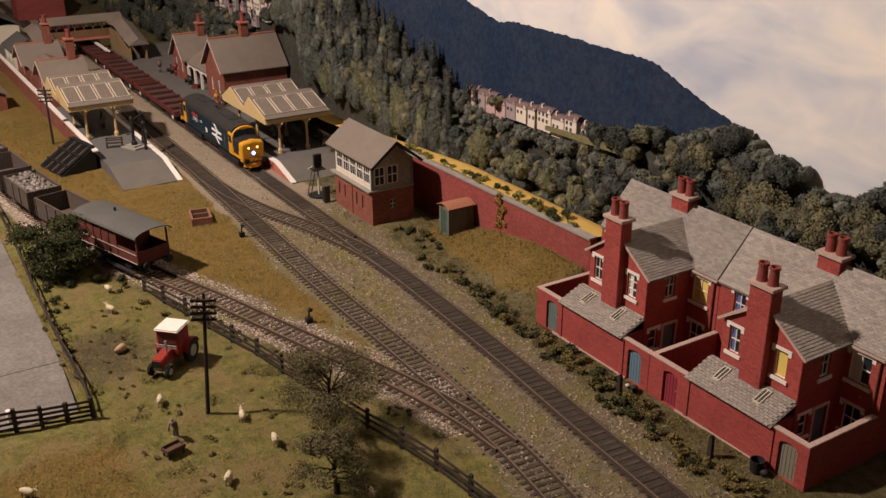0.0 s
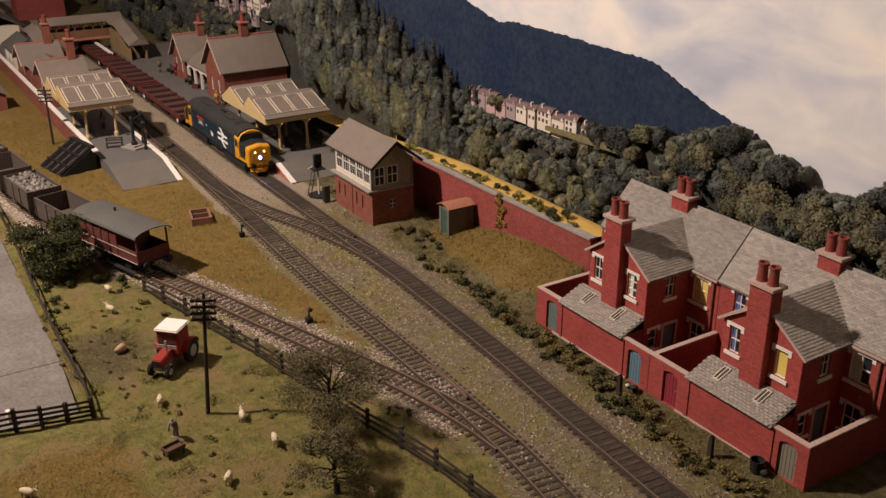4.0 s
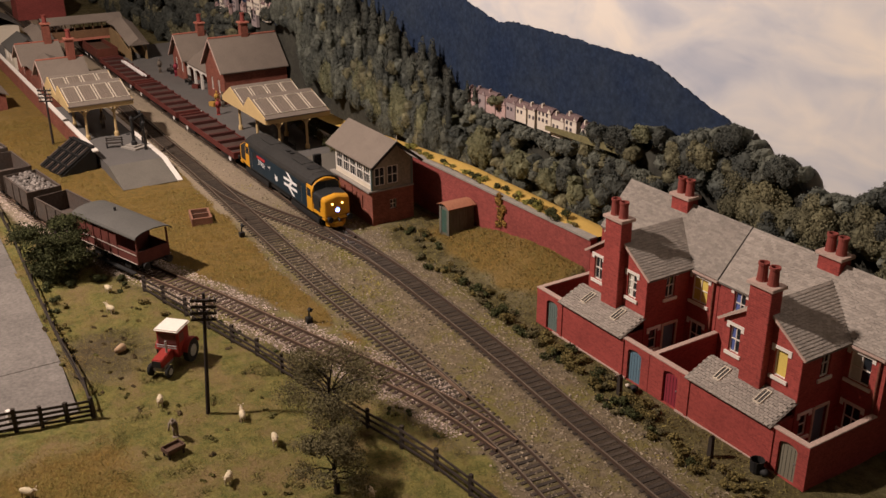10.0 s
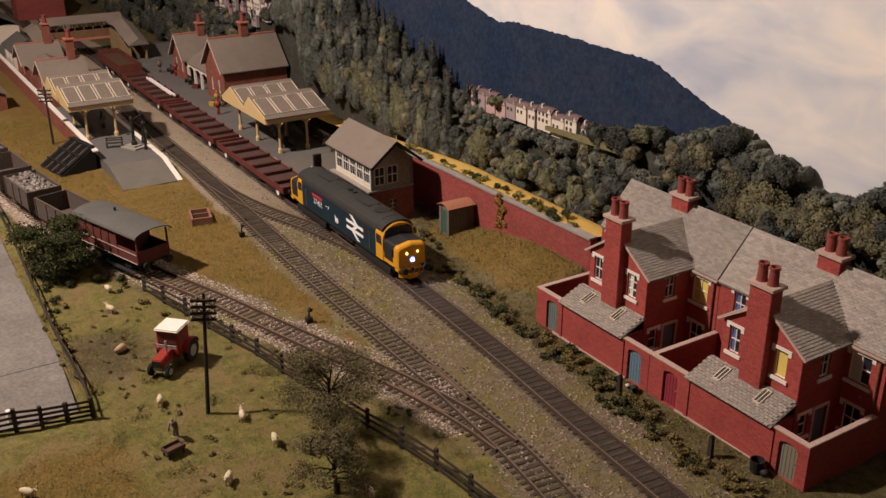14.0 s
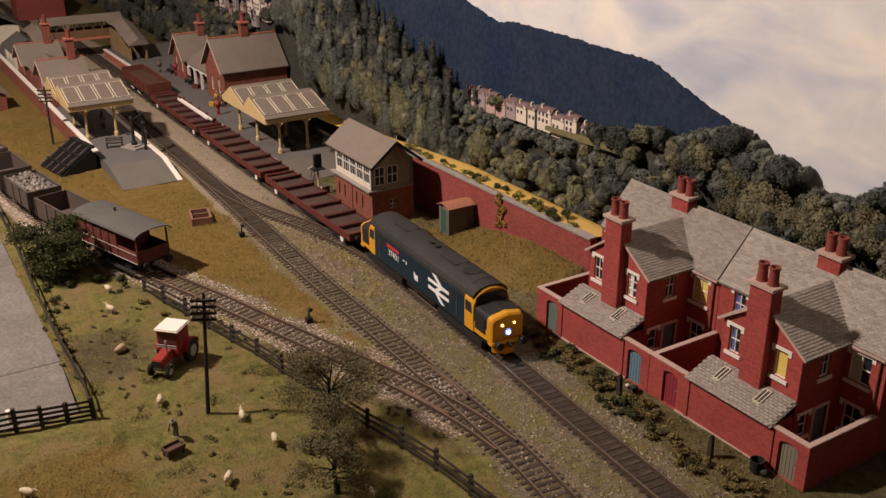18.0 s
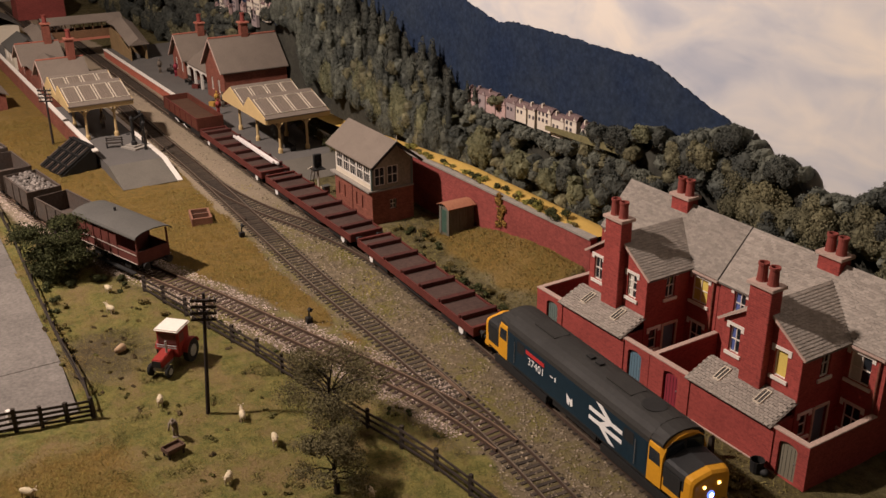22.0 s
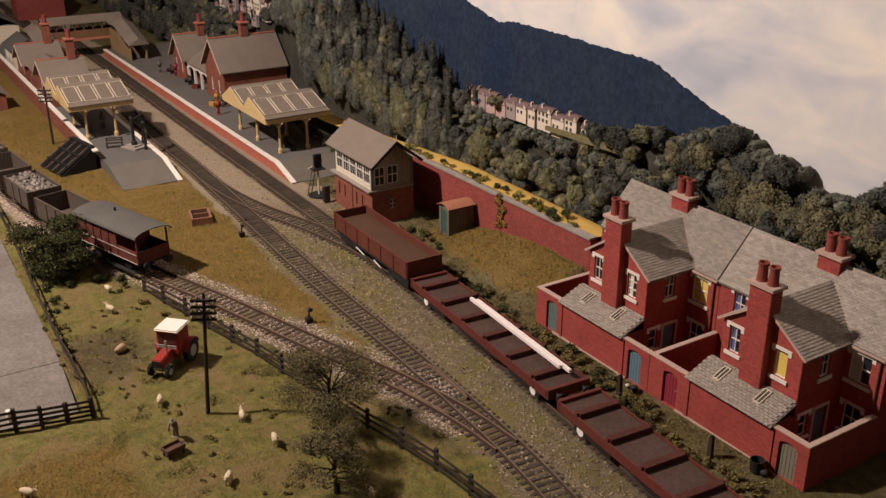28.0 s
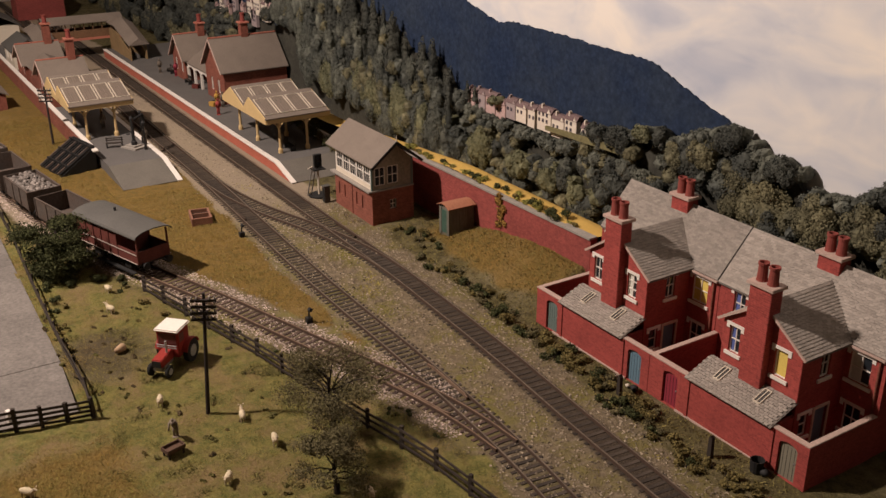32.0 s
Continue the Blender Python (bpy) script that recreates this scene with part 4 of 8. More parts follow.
# ---- buildings ----
def slates(origin, along, up, cols, rows, w, h, r, skip=None):
    """Overlapping slates on a roof slope; along and up are unit vectors in the slope."""
    m = Mesh()
    o, a, u = Vector(origin), Vector(along), Vector(up)
    n = a.cross(u)
    n = n if n.z > 0 else -n
    for j in range(rows):
        shift = 0.5 * (j % 2)
        for i in range(-1 if shift else 0, cols):
            c0, c1 = max(0, i + shift), min(cols, i + 1 + shift)
            if c1 - c0 < 0.1 or (skip and skip((c0 + c1) / 2 * w, (j + 0.5) * h)):
                continue
            g, lift, e = 0.007, r.uniform(-0.02, -0.01), r.uniform(-0.006, 0.006)
            p = [o + a * (c0 * w + g) + u * (j * h + e), o + a * (c1 * w - g) + u * (j * h + e), o + a * (c1 * w - g) + u * ((j + 1) * h), o + a * (c0 * w + g) + u * ((j + 1) * h)]
            q = [p[0] + n * (0.055 + lift), p[1] + n * (0.055 + lift), p[2] + n * 0.02, p[3] + n * 0.02]
            m.add(p + q, [(4, 5, 6, 7), (0, 1, 5, 4), (0, 4, 7, 3), (1, 2, 6, 5)])
    return m


def slate_pieces(parent, origin, along, up, cols, rows, w, h, r):
    o, a, u = Vector(origin), Vector(along), Vector(up)
    n = a.cross(u)
    m4 = Matrix((a, u, n)).transposed().to_4x4()
    data = data_of("slate", Mesh().add([(0.012, 0, 0), (w - 0.012, 0, 0), (w - 0.012, h, 0), (0.012, h, 0), (0.012, 0, 0.045), (w - 0.012, 0, 0.045), (w - 0.012, h, 0.022), (0.012, h, 0.022)],
                                       [(4, 5, 6, 7), (0, 1, 5, 4), (0, 4, 7, 3), (1, 2, 6, 5), (0, 3, 2, 1)]), SLATE)
    for j in range(rows):
        for i in range(cols):
            p = o + a * ((i + (0.5 if j % 2 else 0)) * w) + u * (j * h + r.uniform(-0.012, 0.012)) + n * r.uniform(0, 0.012)
            ob = new("slate", data)
            ob.parent = parent
            ob.matrix_local = Matrix.Translation(p * S) @ m4


def window(parent, at, w, h, face, glass=GLASS, curtain=None, bars=(2, 2), frame_col=None, deep=0.12, lintel=True):
    """A sash window in an opening: at is the middle of its foot on the wall's face; face 'y' looks to -y, 'x' looks to +x."""
    put = (lambda m, a0, a1, d0, d1, z0, z1: m.box(at[0] + a0, at[0] + a1, at[1] + d0, at[1] + d1, at[2] + z0, at[2] + z1)) if face == "y" else \
          (lambda m, a0, a1, d0, d1, z0, z1: m.box(at[0] - d1, at[0] - d0, at[1] + a0, at[1] + a1, at[2] + z0, at[2] + z1))
    ob = part("window", put(Mesh(), -w / 2, w / 2, deep + 0.03, deep + 0.05, 0, h), glass, parent, "dark glazed sash window")
    fr = Mesh()
    t = 0.055
    put(fr, -w / 2, w / 2, deep - 0.03, deep + 0.028, 0, t)
    put(fr, -w / 2, w / 2, deep - 0.03, deep + 0.028, h - t, h)
    for x in (-w / 2, w / 2 - t):
        put(fr, x, x + t, deep - 0.03, deep + 0.028, t, h - t)
    for i in range(1, bars[0]):
        x = -w / 2 + w * i / bars[0]
        put(fr, x - 0.022, x + 0.022, deep - 0.02, deep + 0.027, t, h - t)
    for i in range(1, bars[1]):
        z = h * i / bars[1]
        put(fr, -w / 2 + t, w / 2 - t, deep - 0.024, deep + 0.026, z - 0.025, z + 0.025)
    part("frame", fr, frame_col or WHITE, ob)
    if curtain:
        c = Mesh()
        put(c, -w / 2 + t, w / 2 - t if curtain[1] else w * 0.05, deep + 0.029, deep + 0.0295, t, h - t)
        part("curtain", c, curtain[0], ob)
    if lintel:
        sill, lin = Mesh(), Mesh()
        put(sill, -w / 2 - 0.16, w / 2 + 0.16, -0.09, deep - 0.032, -0.17, -0.002)
        put(lin, -w / 2 - 0.20, w / 2 + 0.20, -0.035, deep - 0.032, h + 0.002, h + 0.17)
        put(lin, -w / 2 - 0.20, -w / 2 - 0.01, -0.035, -0.003, h - 0.16, h + 0.002)
        put(lin, w / 2 + 0.01, w / 2 + 0.20, -0.035, -0.003, h - 0.16, h + 0.002)
        part("sill", sill, frame_col or WHITE, ob)
        part("lintel", lin, frame_col or WHITE, ob)
    return ob


def chimney(parent, x0, x1, y0, y1, z0, z1, pots, brick=RED_CARD, cap=COPING):
    ch = part("chimney", Mesh().box(x0, x1, y0, y1, z0, z1), brick, parent, bevel=0.02)
    o = 0.13
    part("chimney_cap", Mesh().box(x0 - o, x1 + o, y0 - o, y1 + o, z1 + 0.002, z1 + 0.17), cap, ch, bevel=0.02)
    for i in range(pots):
        t = (i + 0.5) / pots
        along_x = x1 - x0 > y1 - y0
        px = x0 + (x1 - x0) * t if along_x else (x0 + x1) / 2
        py = (y0 + y1) / 2 if along_x else y0 + (y1 - y0) * t
        pot = part("chimney_pot", Mesh().turned((px, py, z1 + 0.165), [(0.27, 0), (0.25, 0.1), (0.22, 0.75), (0.265, 0.78), (0.265, 0.9), (0.19, 0.9), (0.17, 0.7)], 14), POT, ch, smooth=False)
        part("pot_mouth", Mesh().turned((px, py, z1 + 0.165), [(0.168, 0.702), (0.01, 0.704)], 12), SOOT, pot)
    return ch


def arch_door(parent, x, y, w, h, colour, label):
    """A boarded yard door under an arch, in a wall that looks to -y."""
    poly = [(x - w / 2, 0.03), (x + w / 2, 0.03), (x + w / 2, h - 0.22)] + [(x + w / 2 * math.cos(a), h - 0.22 + 0.22 * math.sin(a)) for a in (0.5, 1.05, 1.57, 2.1, 2.64)] + [(x - w / 2, h - 0.22)]
    d = part("yard_door", Mesh().prism(poly, "y", y + 0.13, y + 0.18), colour, parent, label)
    for i in range(1, 5):
        bx = x - w / 2 + w * i / 5
        part("plank_joint", Mesh().box(bx - 0.008, bx + 0.008, y + 0.122, y + 0.129, 0.05, h - 0.24), BLACK, d)
    part("latch", Mesh().box(x + w * 0.3, x + w * 0.38, y + 0.10, y + 0.129, 0.95, 1.02), STEEL, d)
    return d


def cottage(x0, doors, curtains, seed, left=-0.02, inset=0.0, party=True):
    """A terraced brick cottage seen from its back yard. x runs along the terrace, y away from the line."""
    r = random.Random(seed)
    ob = thing("terraced_cottage", (x0, 31.8, 0), "red brick terraced cottage with slate roof, back wing and walled yard", "house", "cottages of the terrace")
    L, H = 9.82, 2.25
    d1, d2 = 1.5 + 0.8 * inset, 8.75
    # yard walls
    def arched(m, dx, w=1.0, h=1.92):
        m.prism([(dx - w / 2, h - 0.22)] + [(dx + w / 2 * math.cos(a), h - 0.22 + 0.22 * math.sin(a)) for a in (2.64, 2.1, 1.57, 1.05, 0.5)] + [(dx + w / 2, h - 0.22), (dx + w / 2, h), (dx - w / 2, h)], "y", 0.002, 0.248)
    front = Mesh().wall_x(inset, L, 0, 0.25, 0, H, [(d1 - 0.5, d1 + 0.5, 0.03, 1.92), (d2 - 0.5, d2 + 0.5, 0.03, 1.92)])
    arched(front, d1)
    arched(front, d2)
    yard = part("yard_wall", front, RED_CARD, ob, "red yard wall with two arched doorways")
    arch_door(yard, d1, 0, 1.0, 1.92, doors[0][0], doors[0][1])
    arch_door(yard, d2, 0, 1.0, 1.92, doors[1][0], doors[1][1])
    for px in (2.72, 7.85):
        part("pier", Mesh().box(px - 0.09, px + 0.09, -0.06, -0.002, 0, H), RED_CARD, yard)
    side_l = part("yard_wall", Mesh().box(inset, inset + 0.25, 0.252, 4.6, 0, H), RED_CARD, ob)
    part("coping", Mesh().box(inset - 0.03, 2.62, -0.03, 0.28, H + 0.002, H + 0.075), COPING, yard, "pale pinkish coping", bevel=0.015)
    part("coping", Mesh().box(7.8, L + 0.02, -0.03, 0.28, H + 0.002, H + 0.075), COPING, yard, bevel=0.015)
    part("coping", Mesh().box(inset - 0.03, inset + 0.28, 0.282, 4.58, H + 0.002, H + 0.075), COPING, side_l, bevel=0.015)
    if party:
        side_r = part("yard_wall", Mesh().box(L - 0.25, L, 0.252, 4.6, 0, H), RED_CARD, ob)
        part("coping", Mesh().box(L - 0.28, L + 0.02, 0.282, 4.58, H + 0.002, H + 0.075), COPING, side_r, bevel=0.015)
    part("plinth", Mesh().box(2.0, 8.2, -0.07, -0.002, 0.0, 0.10), COPING, yard, "pale strip along the foot of the wall")
    part("paving", Mesh().box(inset + 0.25, L - 0.25, 0.25, 4.6, 0.0, 0.05), YARD, ob)
    # outhouse along the yard wall
    out = part("outhouse", Mesh().wall_y(0.252, 1.5, 2.65, 2.8, 0.05, 2.3), RED_CARD, ob, "lean-to outhouse with slate roof and skylights")
    part("outhouse_wall", Mesh().wall_y(0.252, 1.5, 7.65, 7.8, 0.05, 2.3), RED_CARD, out)
    part("roof_deck", Mesh().prism([(-0.24, H + 0.03), (1.5, 3.02), (1.5, 2.95), (-0.2, H - 0.02)], "x", 2.6, 7.85), SLATE_JOINT, out)
    up = Vector((0, 1.74, 0.77)).normalized()
    slate_pieces(out, (2.6, -0.24, H + 0.032), (1, 0, 0), up, 20, 12, 0.2543, 0.1567, r)
    for sx in (3.95, 6.4):
        base = Vector((sx, 0.45, H + 0.03 + 0.69 * 0.4425 + 0.07))
        fr, gl = Mesh(), Mesh()
        for k, (a, b) in enumerate((((-0.19, 0.0), (-0.19, 0.85)), ((0.19, 0.0), (0.19, 0.85)), ((-0.19, 0.0), (0.19, 0.0)), ((-0.19, 0.85), (0.19, 0.85)), ((0.0, 0.0), (0.0, 0.85)))):
            fr.beam(base + Vector((a[0], 0, 0)) + up * a[1], base + Vector((b[0], 0, 0)) + up * b[1], 0.045, 0.08)
        gl.beam(base + Vector((0, 0, -0.02)), base + Vector((0, 0, -0.02)) + up * 0.85, 0.36, 0.03)
        sk = part("skylight", gl, SKYLIGHT, out, "small grey skylight")
        part("skylight_frame", fr, PALE, sk)
    # back wing
    W0, W1, F, E, A = 3.15, 7.72, 1.5, 5.42, 7.0
    wing = part("wing", Mesh().wall_x(W0, W1, F, F + 0.22, 0.05, E, [(3.55, 4.2, 3.72, 5.1), (6.25, 6.95, 3.72, 5.1)]), RED_CARD, ob, "gabled back wing of red brick")
    mid = (W0 + W1) / 2
    part("gable", Mesh().prism([(W0, E), (W1, E), (mid, A)], "y", F, F + 0.22), RED_CARD, wing)
    window(wing, (3.875, F, 3.72), 0.65, 1.38, "y", curtain=curtains[2], bars=(2, 2))
    window(wing, (6.6, F, 3.72), 0.70, 1.38, "y", curtain=curtains[0], bars=(1, 1) if curtains[0][1] else (2, 3))
    part("flank_wall", Mesh().wall_y(F + 0.22, 4.6, W1 - 0.22, W1, 0.05, E, [(2.9, 3.55, 3.75, 5.1), (1.95, 2.55, 0.9, 2.1), (2.95, 3.85, 0.06, 2.1)]), RED_CARD, wing)
    part("flank_wall", Mesh().wall_y(F + 0.22, 4.6, W0, W0 + 0.22, 0.05, E), RED_CARD, wing)
    window(wing, (W1, 3.225, 3.75), 0.65, 1.35, "x", bars=(2, 2), frame_col=WHITE)
    window(wing, (W1, 2.25, 0.9), 0.60, 1.2, "x", bars=(1, 2))
    dr = part("back_door", Mesh().box(W1 - 0.16, W1 - 0.10, 2.97, 3.83, 0.06, 2.08), DOOR_BLUE, wing, "dark blue panelled back door")
    part("door_frame", Mesh().box(W1 - 0.03, W1 + 0.05, 2.83, 2.95, 0.06, 2.25).box(W1 - 0.03, W1 + 0.05, 3.85, 3.97, 0.06, 2.25).box(W1 - 0.03, W1 + 0.05, 2.95, 3.85, 2.1, 2.25), PALE, dr)
    # wing roof, running back into the main roof
    slope = (A - E) / (mid - W0)
    ov = 0.28
    yb = 4.6 + (A - 5.35) / 1.13
    for sgn, xe in ((1, W1), (-1, W0)):
        xo, ze = xe + sgn * ov, E - slope * ov
        ye = 4.6
        deck = Mesh().add([(xo, F - 0.12, ze), (mid, F - 0.12, A), (mid, yb, A), (xo, ye, ze), (xo, F - 0.12, ze - 0.09), (mid, F - 0.12, A - 0.09), (mid, yb, A - 0.09), (xo, ye, ze - 0.09)],
                          [(0, 1, 2, 3), (4, 7, 6, 5), (0, 4, 5, 1), (0, 3, 7, 4), (3, 2, 6, 7)])
        rf = part("wing_roof", deck, SLATE_JOINT, wing)
        upv = Vector((-sgn * (mid - W0 + ov), 0, A - ze)).normalized()
        run = math.hypot(mid - W0 + ov, A - ze)
        m = slates((xo, F - 0.14, ze + 0.01), (0, 1, 0), upv, 20, 19, 0.293, run / 19, r, skip=lambda a, u, run=run: F - 0.14 + a > 4.75 + (yb - 4.75) * (u / run) + 0.1)
        part("slating", m, SLATE, rf, kind="stuff")
    part("barge_board", Mesh().beam((W1 + ov, F - 0.16, E - slope * ov - 0.02), (mid, F - 0.16, A - 0.02), 0.05, 0.12).beam((W0 - ov, F - 0.16, E - slope * ov - 0.02), (mid, F - 0.16, A - 0.02), 0.05, 0.12), COPING, wing)
    chimney(wing, 4.72, 5.98, F - 0.45, F + 0.3, 2.6, 7.85, 2)
    part("drain_pipe", Mesh().rod((W1 + 0.07, F - 0.06, 0.05), (W1 + 0.07, F - 0.06, E - 0.2), 0.055, n=8), RED_CARD, wing)
    # main block, cut off along its ridge by the backscene
    ze, zr, yr = 5.35, 7.72, 6.7
    part("main_wall", Mesh().wall_x(max(0.0, left), W0, 4.6, 4.85, 0.05, ze, [(1.0, 1.75, 3.75, 5.05), (1.0, 1.75, 0.9, 2.2)]), RED_CARD, ob)
    main = part("main_wall", Mesh().wall_x(W1, L, 4.6, 4.85, 0.05, ze, [(7.98, 9.08, 3.4, 4.85), (8.05, 8.95, 0.75, 2.15)]), RED_CARD, ob)
    window(main, (1.375, 4.6, 3.75), 0.75, 1.3, "y", curtain=curtains[2], bars=(2, 2))
    window(main, (1.375, 4.6, 0.9), 0.75, 1.3, "y", bars=(2, 2))
    window(main, (8.53, 4.6, 3.4), 1.10, 1.45, "y", curtain=curtains[1], bars=(2, 2))
    window(main, (8.5, 4.6, 0.75), 0.90, 1.40, "y", bars=(2, 2))
    for x in (left + 0.05, L - 0.25):
        part("end_wall", Mesh().prism([(4.852, 0.05), (7.0, 0.05), (7.0, zr - 0.5), (6.7, zr - 0.14), (4.852, ze + 0.2)], "x", x, x + 0.25), RED_CARD, main)
    ya = 4.6 - 0.12
    k = (zr - ze) / (yr - 4.6)
    za = ze - 0.12 * k
    part("main_roof", Mesh().prism([(ya, za), (yr, zr), (7.15, zr - 0.4), (7.15, zr - 0.55), (yr, zr - 0.12), (ya, za - 0.1)], "x", left, L - 0.03), SLATE_JOINT, ob)
    upv = Vector((0, yr - ya, zr - za)).normalized()
    run = math.hypot(yr - ya, zr - za)
    m = slates((left, ya - 0.02, za + 0.01), (1, 0, 0), upv, 34, 26, (L - 0.03 - left) / 34, run / 26, r,
               skip=lambda a, u, run=run: ya - 0.05 + (yr - ya) * u / run < yb - 0.2 and abs(a + left - mid) < (mid - W0 + ov) * max(0, 1 - (ya - 0.05 + (yr - ya) * u / run - 4.6) / (yb - 4.6)) - 0.15)
    part("slating", m, SLATE, ob, kind="stuff")
    part("gutter", Mesh().box(7.9, L - 0.02, ya - 0.12, ya - 0.02, za - 0.12, za - 0.02), COPING, ob)
    part("party_joint", Mesh().beam((L - 0.02, ya - 0.03, za + 0.06), (L - 0.02, yr, zr + 0.06), 0.06, 0.05), SOOT, ob, "dark lead strip between the roofs")
    part("drain_pipe", Mesh().rod((L - 0.3, 4.52, 0.05), (L - 0.3, 4.52, ze - 0.1), 0.06, n=8), BRICK, ob)
    chimney(ob, 4.35, 5.6, 6.2, 7.0, 6.7, 7.98, 2, cap=COPING)
    part("back_wall", Mesh().box(0.25, L - 0.25, 6.8, 7.0, 0.05, zr - 0.5), RED_CARD, ob)
    return ob


YC, WC = (CURTAIN, True), (LIGHT_CURTAIN, False)
cottage(-40.94, ((DOOR_GREEN, "grey-green boarded yard door"), (DOOR_BLUE, "faded blue boarded yard door")), (WC, (CURTAIN, True), None), 1, 0.55, 0.42, False)
cottage(-31.08, ((DOOR_RED, "crimson boarded yard door"), (DOOR_GREY, "drab grey boarded yard door")), (YC, WC, (BLUE_CURTAIN, False)), 2)


def retaining_wall():
    ob = thing("retaining_wall", (0, 0, 0), "long red brick retaining wall with a grey stone coping", "wall", kind="structure")
    top = lambda x: 3.82 + 0.22 * (x + 60) / 16
    part("brickwork", Mesh().prism([(-69, 0), (-41, 0), (-41, top(-41)), (-69, top(-69))], "y", 36.1, 36.6), WALL_RED, ob)
    x = -69.0
    r = random.Random(4)
    while x < -41.3:
        w = r.uniform(1.2, 1.7)
        x1 = min(x + w, -41)
        part("coping_stone", Mesh().prism([(x + 0.012, top(x) + 0.002), (x1 - 0.012, top(x1) + 0.002), (x1 - 0.012, top(x1) + 0.13), (x + 0.012, top(x) + 0.13)], "y", 36.0, 36.62), GREY_COPING, ob)
        x = x1


retaining_wall()


def signal_box():
    DRAB = shade("weathered_drab_boarding", (0.30, 0.255, 0.19), 0.8, vary=0.3, scale=0.9, fine=5, second=(0.17, 0.15, 0.115))
    ob = thing("signal_box", (-65.5, 31.0, 0), "signal box with brick base, glazed timber upper floor and grey roof", "signal box")
    L, D, h, top = 6.1, 3.5, 2.55, 4.75
    base = part("brick_base", Mesh().wall_x(0, L, 0, 0.25, -0.1, h, [(0.6, 1.25, 0.9, 1.9), (1.55, 2.2, 0.9, 1.9), (3.5, 4.15, 0.9, 1.9), (4.45, 5.1, 0.9, 1.9)]).wall_y(0.25, D, L - 0.25, L, -0.1, h, [(1.5, 2.05, 1.0, 1.75)]).box(0, 0.25, 0.25, D, -0.1, h).box(0.25, L - 0.25, D - 0.25, D, -0.1, h), BRICK, ob, "worn red brick base")
    for wx in (0.925, 1.875, 3.825, 4.775):
        part("blind_panel", Mesh().box(wx - 0.325, wx + 0.325, 0.09, 0.2, 0.9, 1.9), BRICK, base)
    window(base, (L, 1.775, 1.0), 0.55, 0.75, "x", bars=(2, 2), lintel=False)
    part("pilaster", Mesh().box(2.75, 2.95, -0.06, -0.002, -0.1, h - 0.05), BRICK, base)
    part("balcony", Mesh().box(-0.25, L + 0.06, -0.30, 0.1, h + 0.002, h + 0.12).box(-0.2, L + 0.06, 0.1, D + 0.05, h + 0.002, h + 0.10), GREY_COPING, ob, "grey walkway round the upper floor")
    up = part("upper_wall", Mesh().wall_x(0.12, L - 0.12, 0.06, 0.16, h + 0.12, top, [(0.3, L - 0.3, 3.05, 4.6)]), PALE, ob, "pale timber framing")
    for i in range(5):
        xc = 0.3 + (L - 0.6) * (i + 0.5) / 5
        window(up, (xc, 0.02, 3.05), (L - 0.6) / 5 - 0.1, 1.55, "y", bars=(3, 2), lintel=False, deep=0.06)
    for i in range(6):
        xc = 0.3 + (L - 0.6) * i / 5
        part("mullion", Mesh().box(xc - 0.06, xc + 0.06, 0.02, 0.15, 3.05, 4.6), WHITE, up)
    y0, y1 = 0.06, D - 0.05
    gab = part("gable_wall", Mesh().wall_y(y0, y1, L - 0.2, L - 0.1, h + 0.12, top, [(0.3, 1.15, 2.95, 4.35), (1.35, 2.25, 2.95, 4.35)]).prism([(y0, top), (y1, top), ((y0 + y1) / 2, 6.15)], "x", L - 0.2, L - 0.1), DRAB, ob, "weathered drab boarded gable")
    window(gab, (L - 0.1, 0.725, 2.95), 0.85, 1.4, "x", bars=(2, 2), lintel=False, deep=0.04)
    window(gab, (L - 0.1, 1.8, 2.95), 0.9, 1.4, "x", bars=(2, 2), lintel=False, deep=0.04)
    part("back_wall", Mesh().box(0.12, L - 0.2, y1 - 0.1, y1, h + 0.12, top).box(0.12, 0.22, 0.16, y1 - 0.1, h + 0.12, top), PALE, ob)
    part("corner_post", Mesh().box(L - 0.16, L - 0.02, -0.02, 0.12, h + 0.12, top), DOOR_GREEN, ob, "dark green corner post")
    part("corner_post", Mesh().box(L - 0.16, L - 0.02, y1 - 0.1, y1 + 0.04, h + 0.12, top), DOOR_GREEN, ob)
    for k in range(4):
        z = h + 0.2 + k * 0.06
        part("weather_board", Mesh().box(L - 0.098, L - 0.085, y0 + 0.08, y1 - 0.1, z, z + 0.05), DRAB, gab)
    mid, ridge, eave, ov = (y0 + y1) / 2, 6.3, 4.62, 0.42
    for s, ye in ((-1, y0 - ov), (1, y1 + ov)):
        part("roof_slope", Mesh().add([(-0.75, ye, eave), (L + 0.75, ye, eave), (L + 0.75, mid, ridge), (-0.75, mid, ridge), (-0.75, ye, eave + 0.09), (L + 0.75, ye, eave + 0.09), (L + 0.75, mid, ridge + 0.09), (-0.75, mid, ridge + 0.09)],
                                      [(0, 1, 2, 3), (4, 5, 6, 7), (0, 1, 5, 4), (1, 2, 6, 5), (3, 0, 4, 7)]), TILE, ob, "grey-brown slab roof slope")
    part("barge_board", Mesh().beam((L + 0.77, y0 - ov, eave - 0.02), (L + 0.77, mid, ridge - 0.02), 0.06, 0.2).beam((L + 0.77, y1 + ov, eave - 0.02), (L + 0.77, mid, ridge - 0.02), 0.06, 0.2), BLACK, ob)
    part("finial", Mesh().rod((L + 0.7, mid, ridge + 0.05), (L + 0.7, mid, ridge + 0.5), 0.05, 0.02), PALE, ob)
    return ob


signal_box()


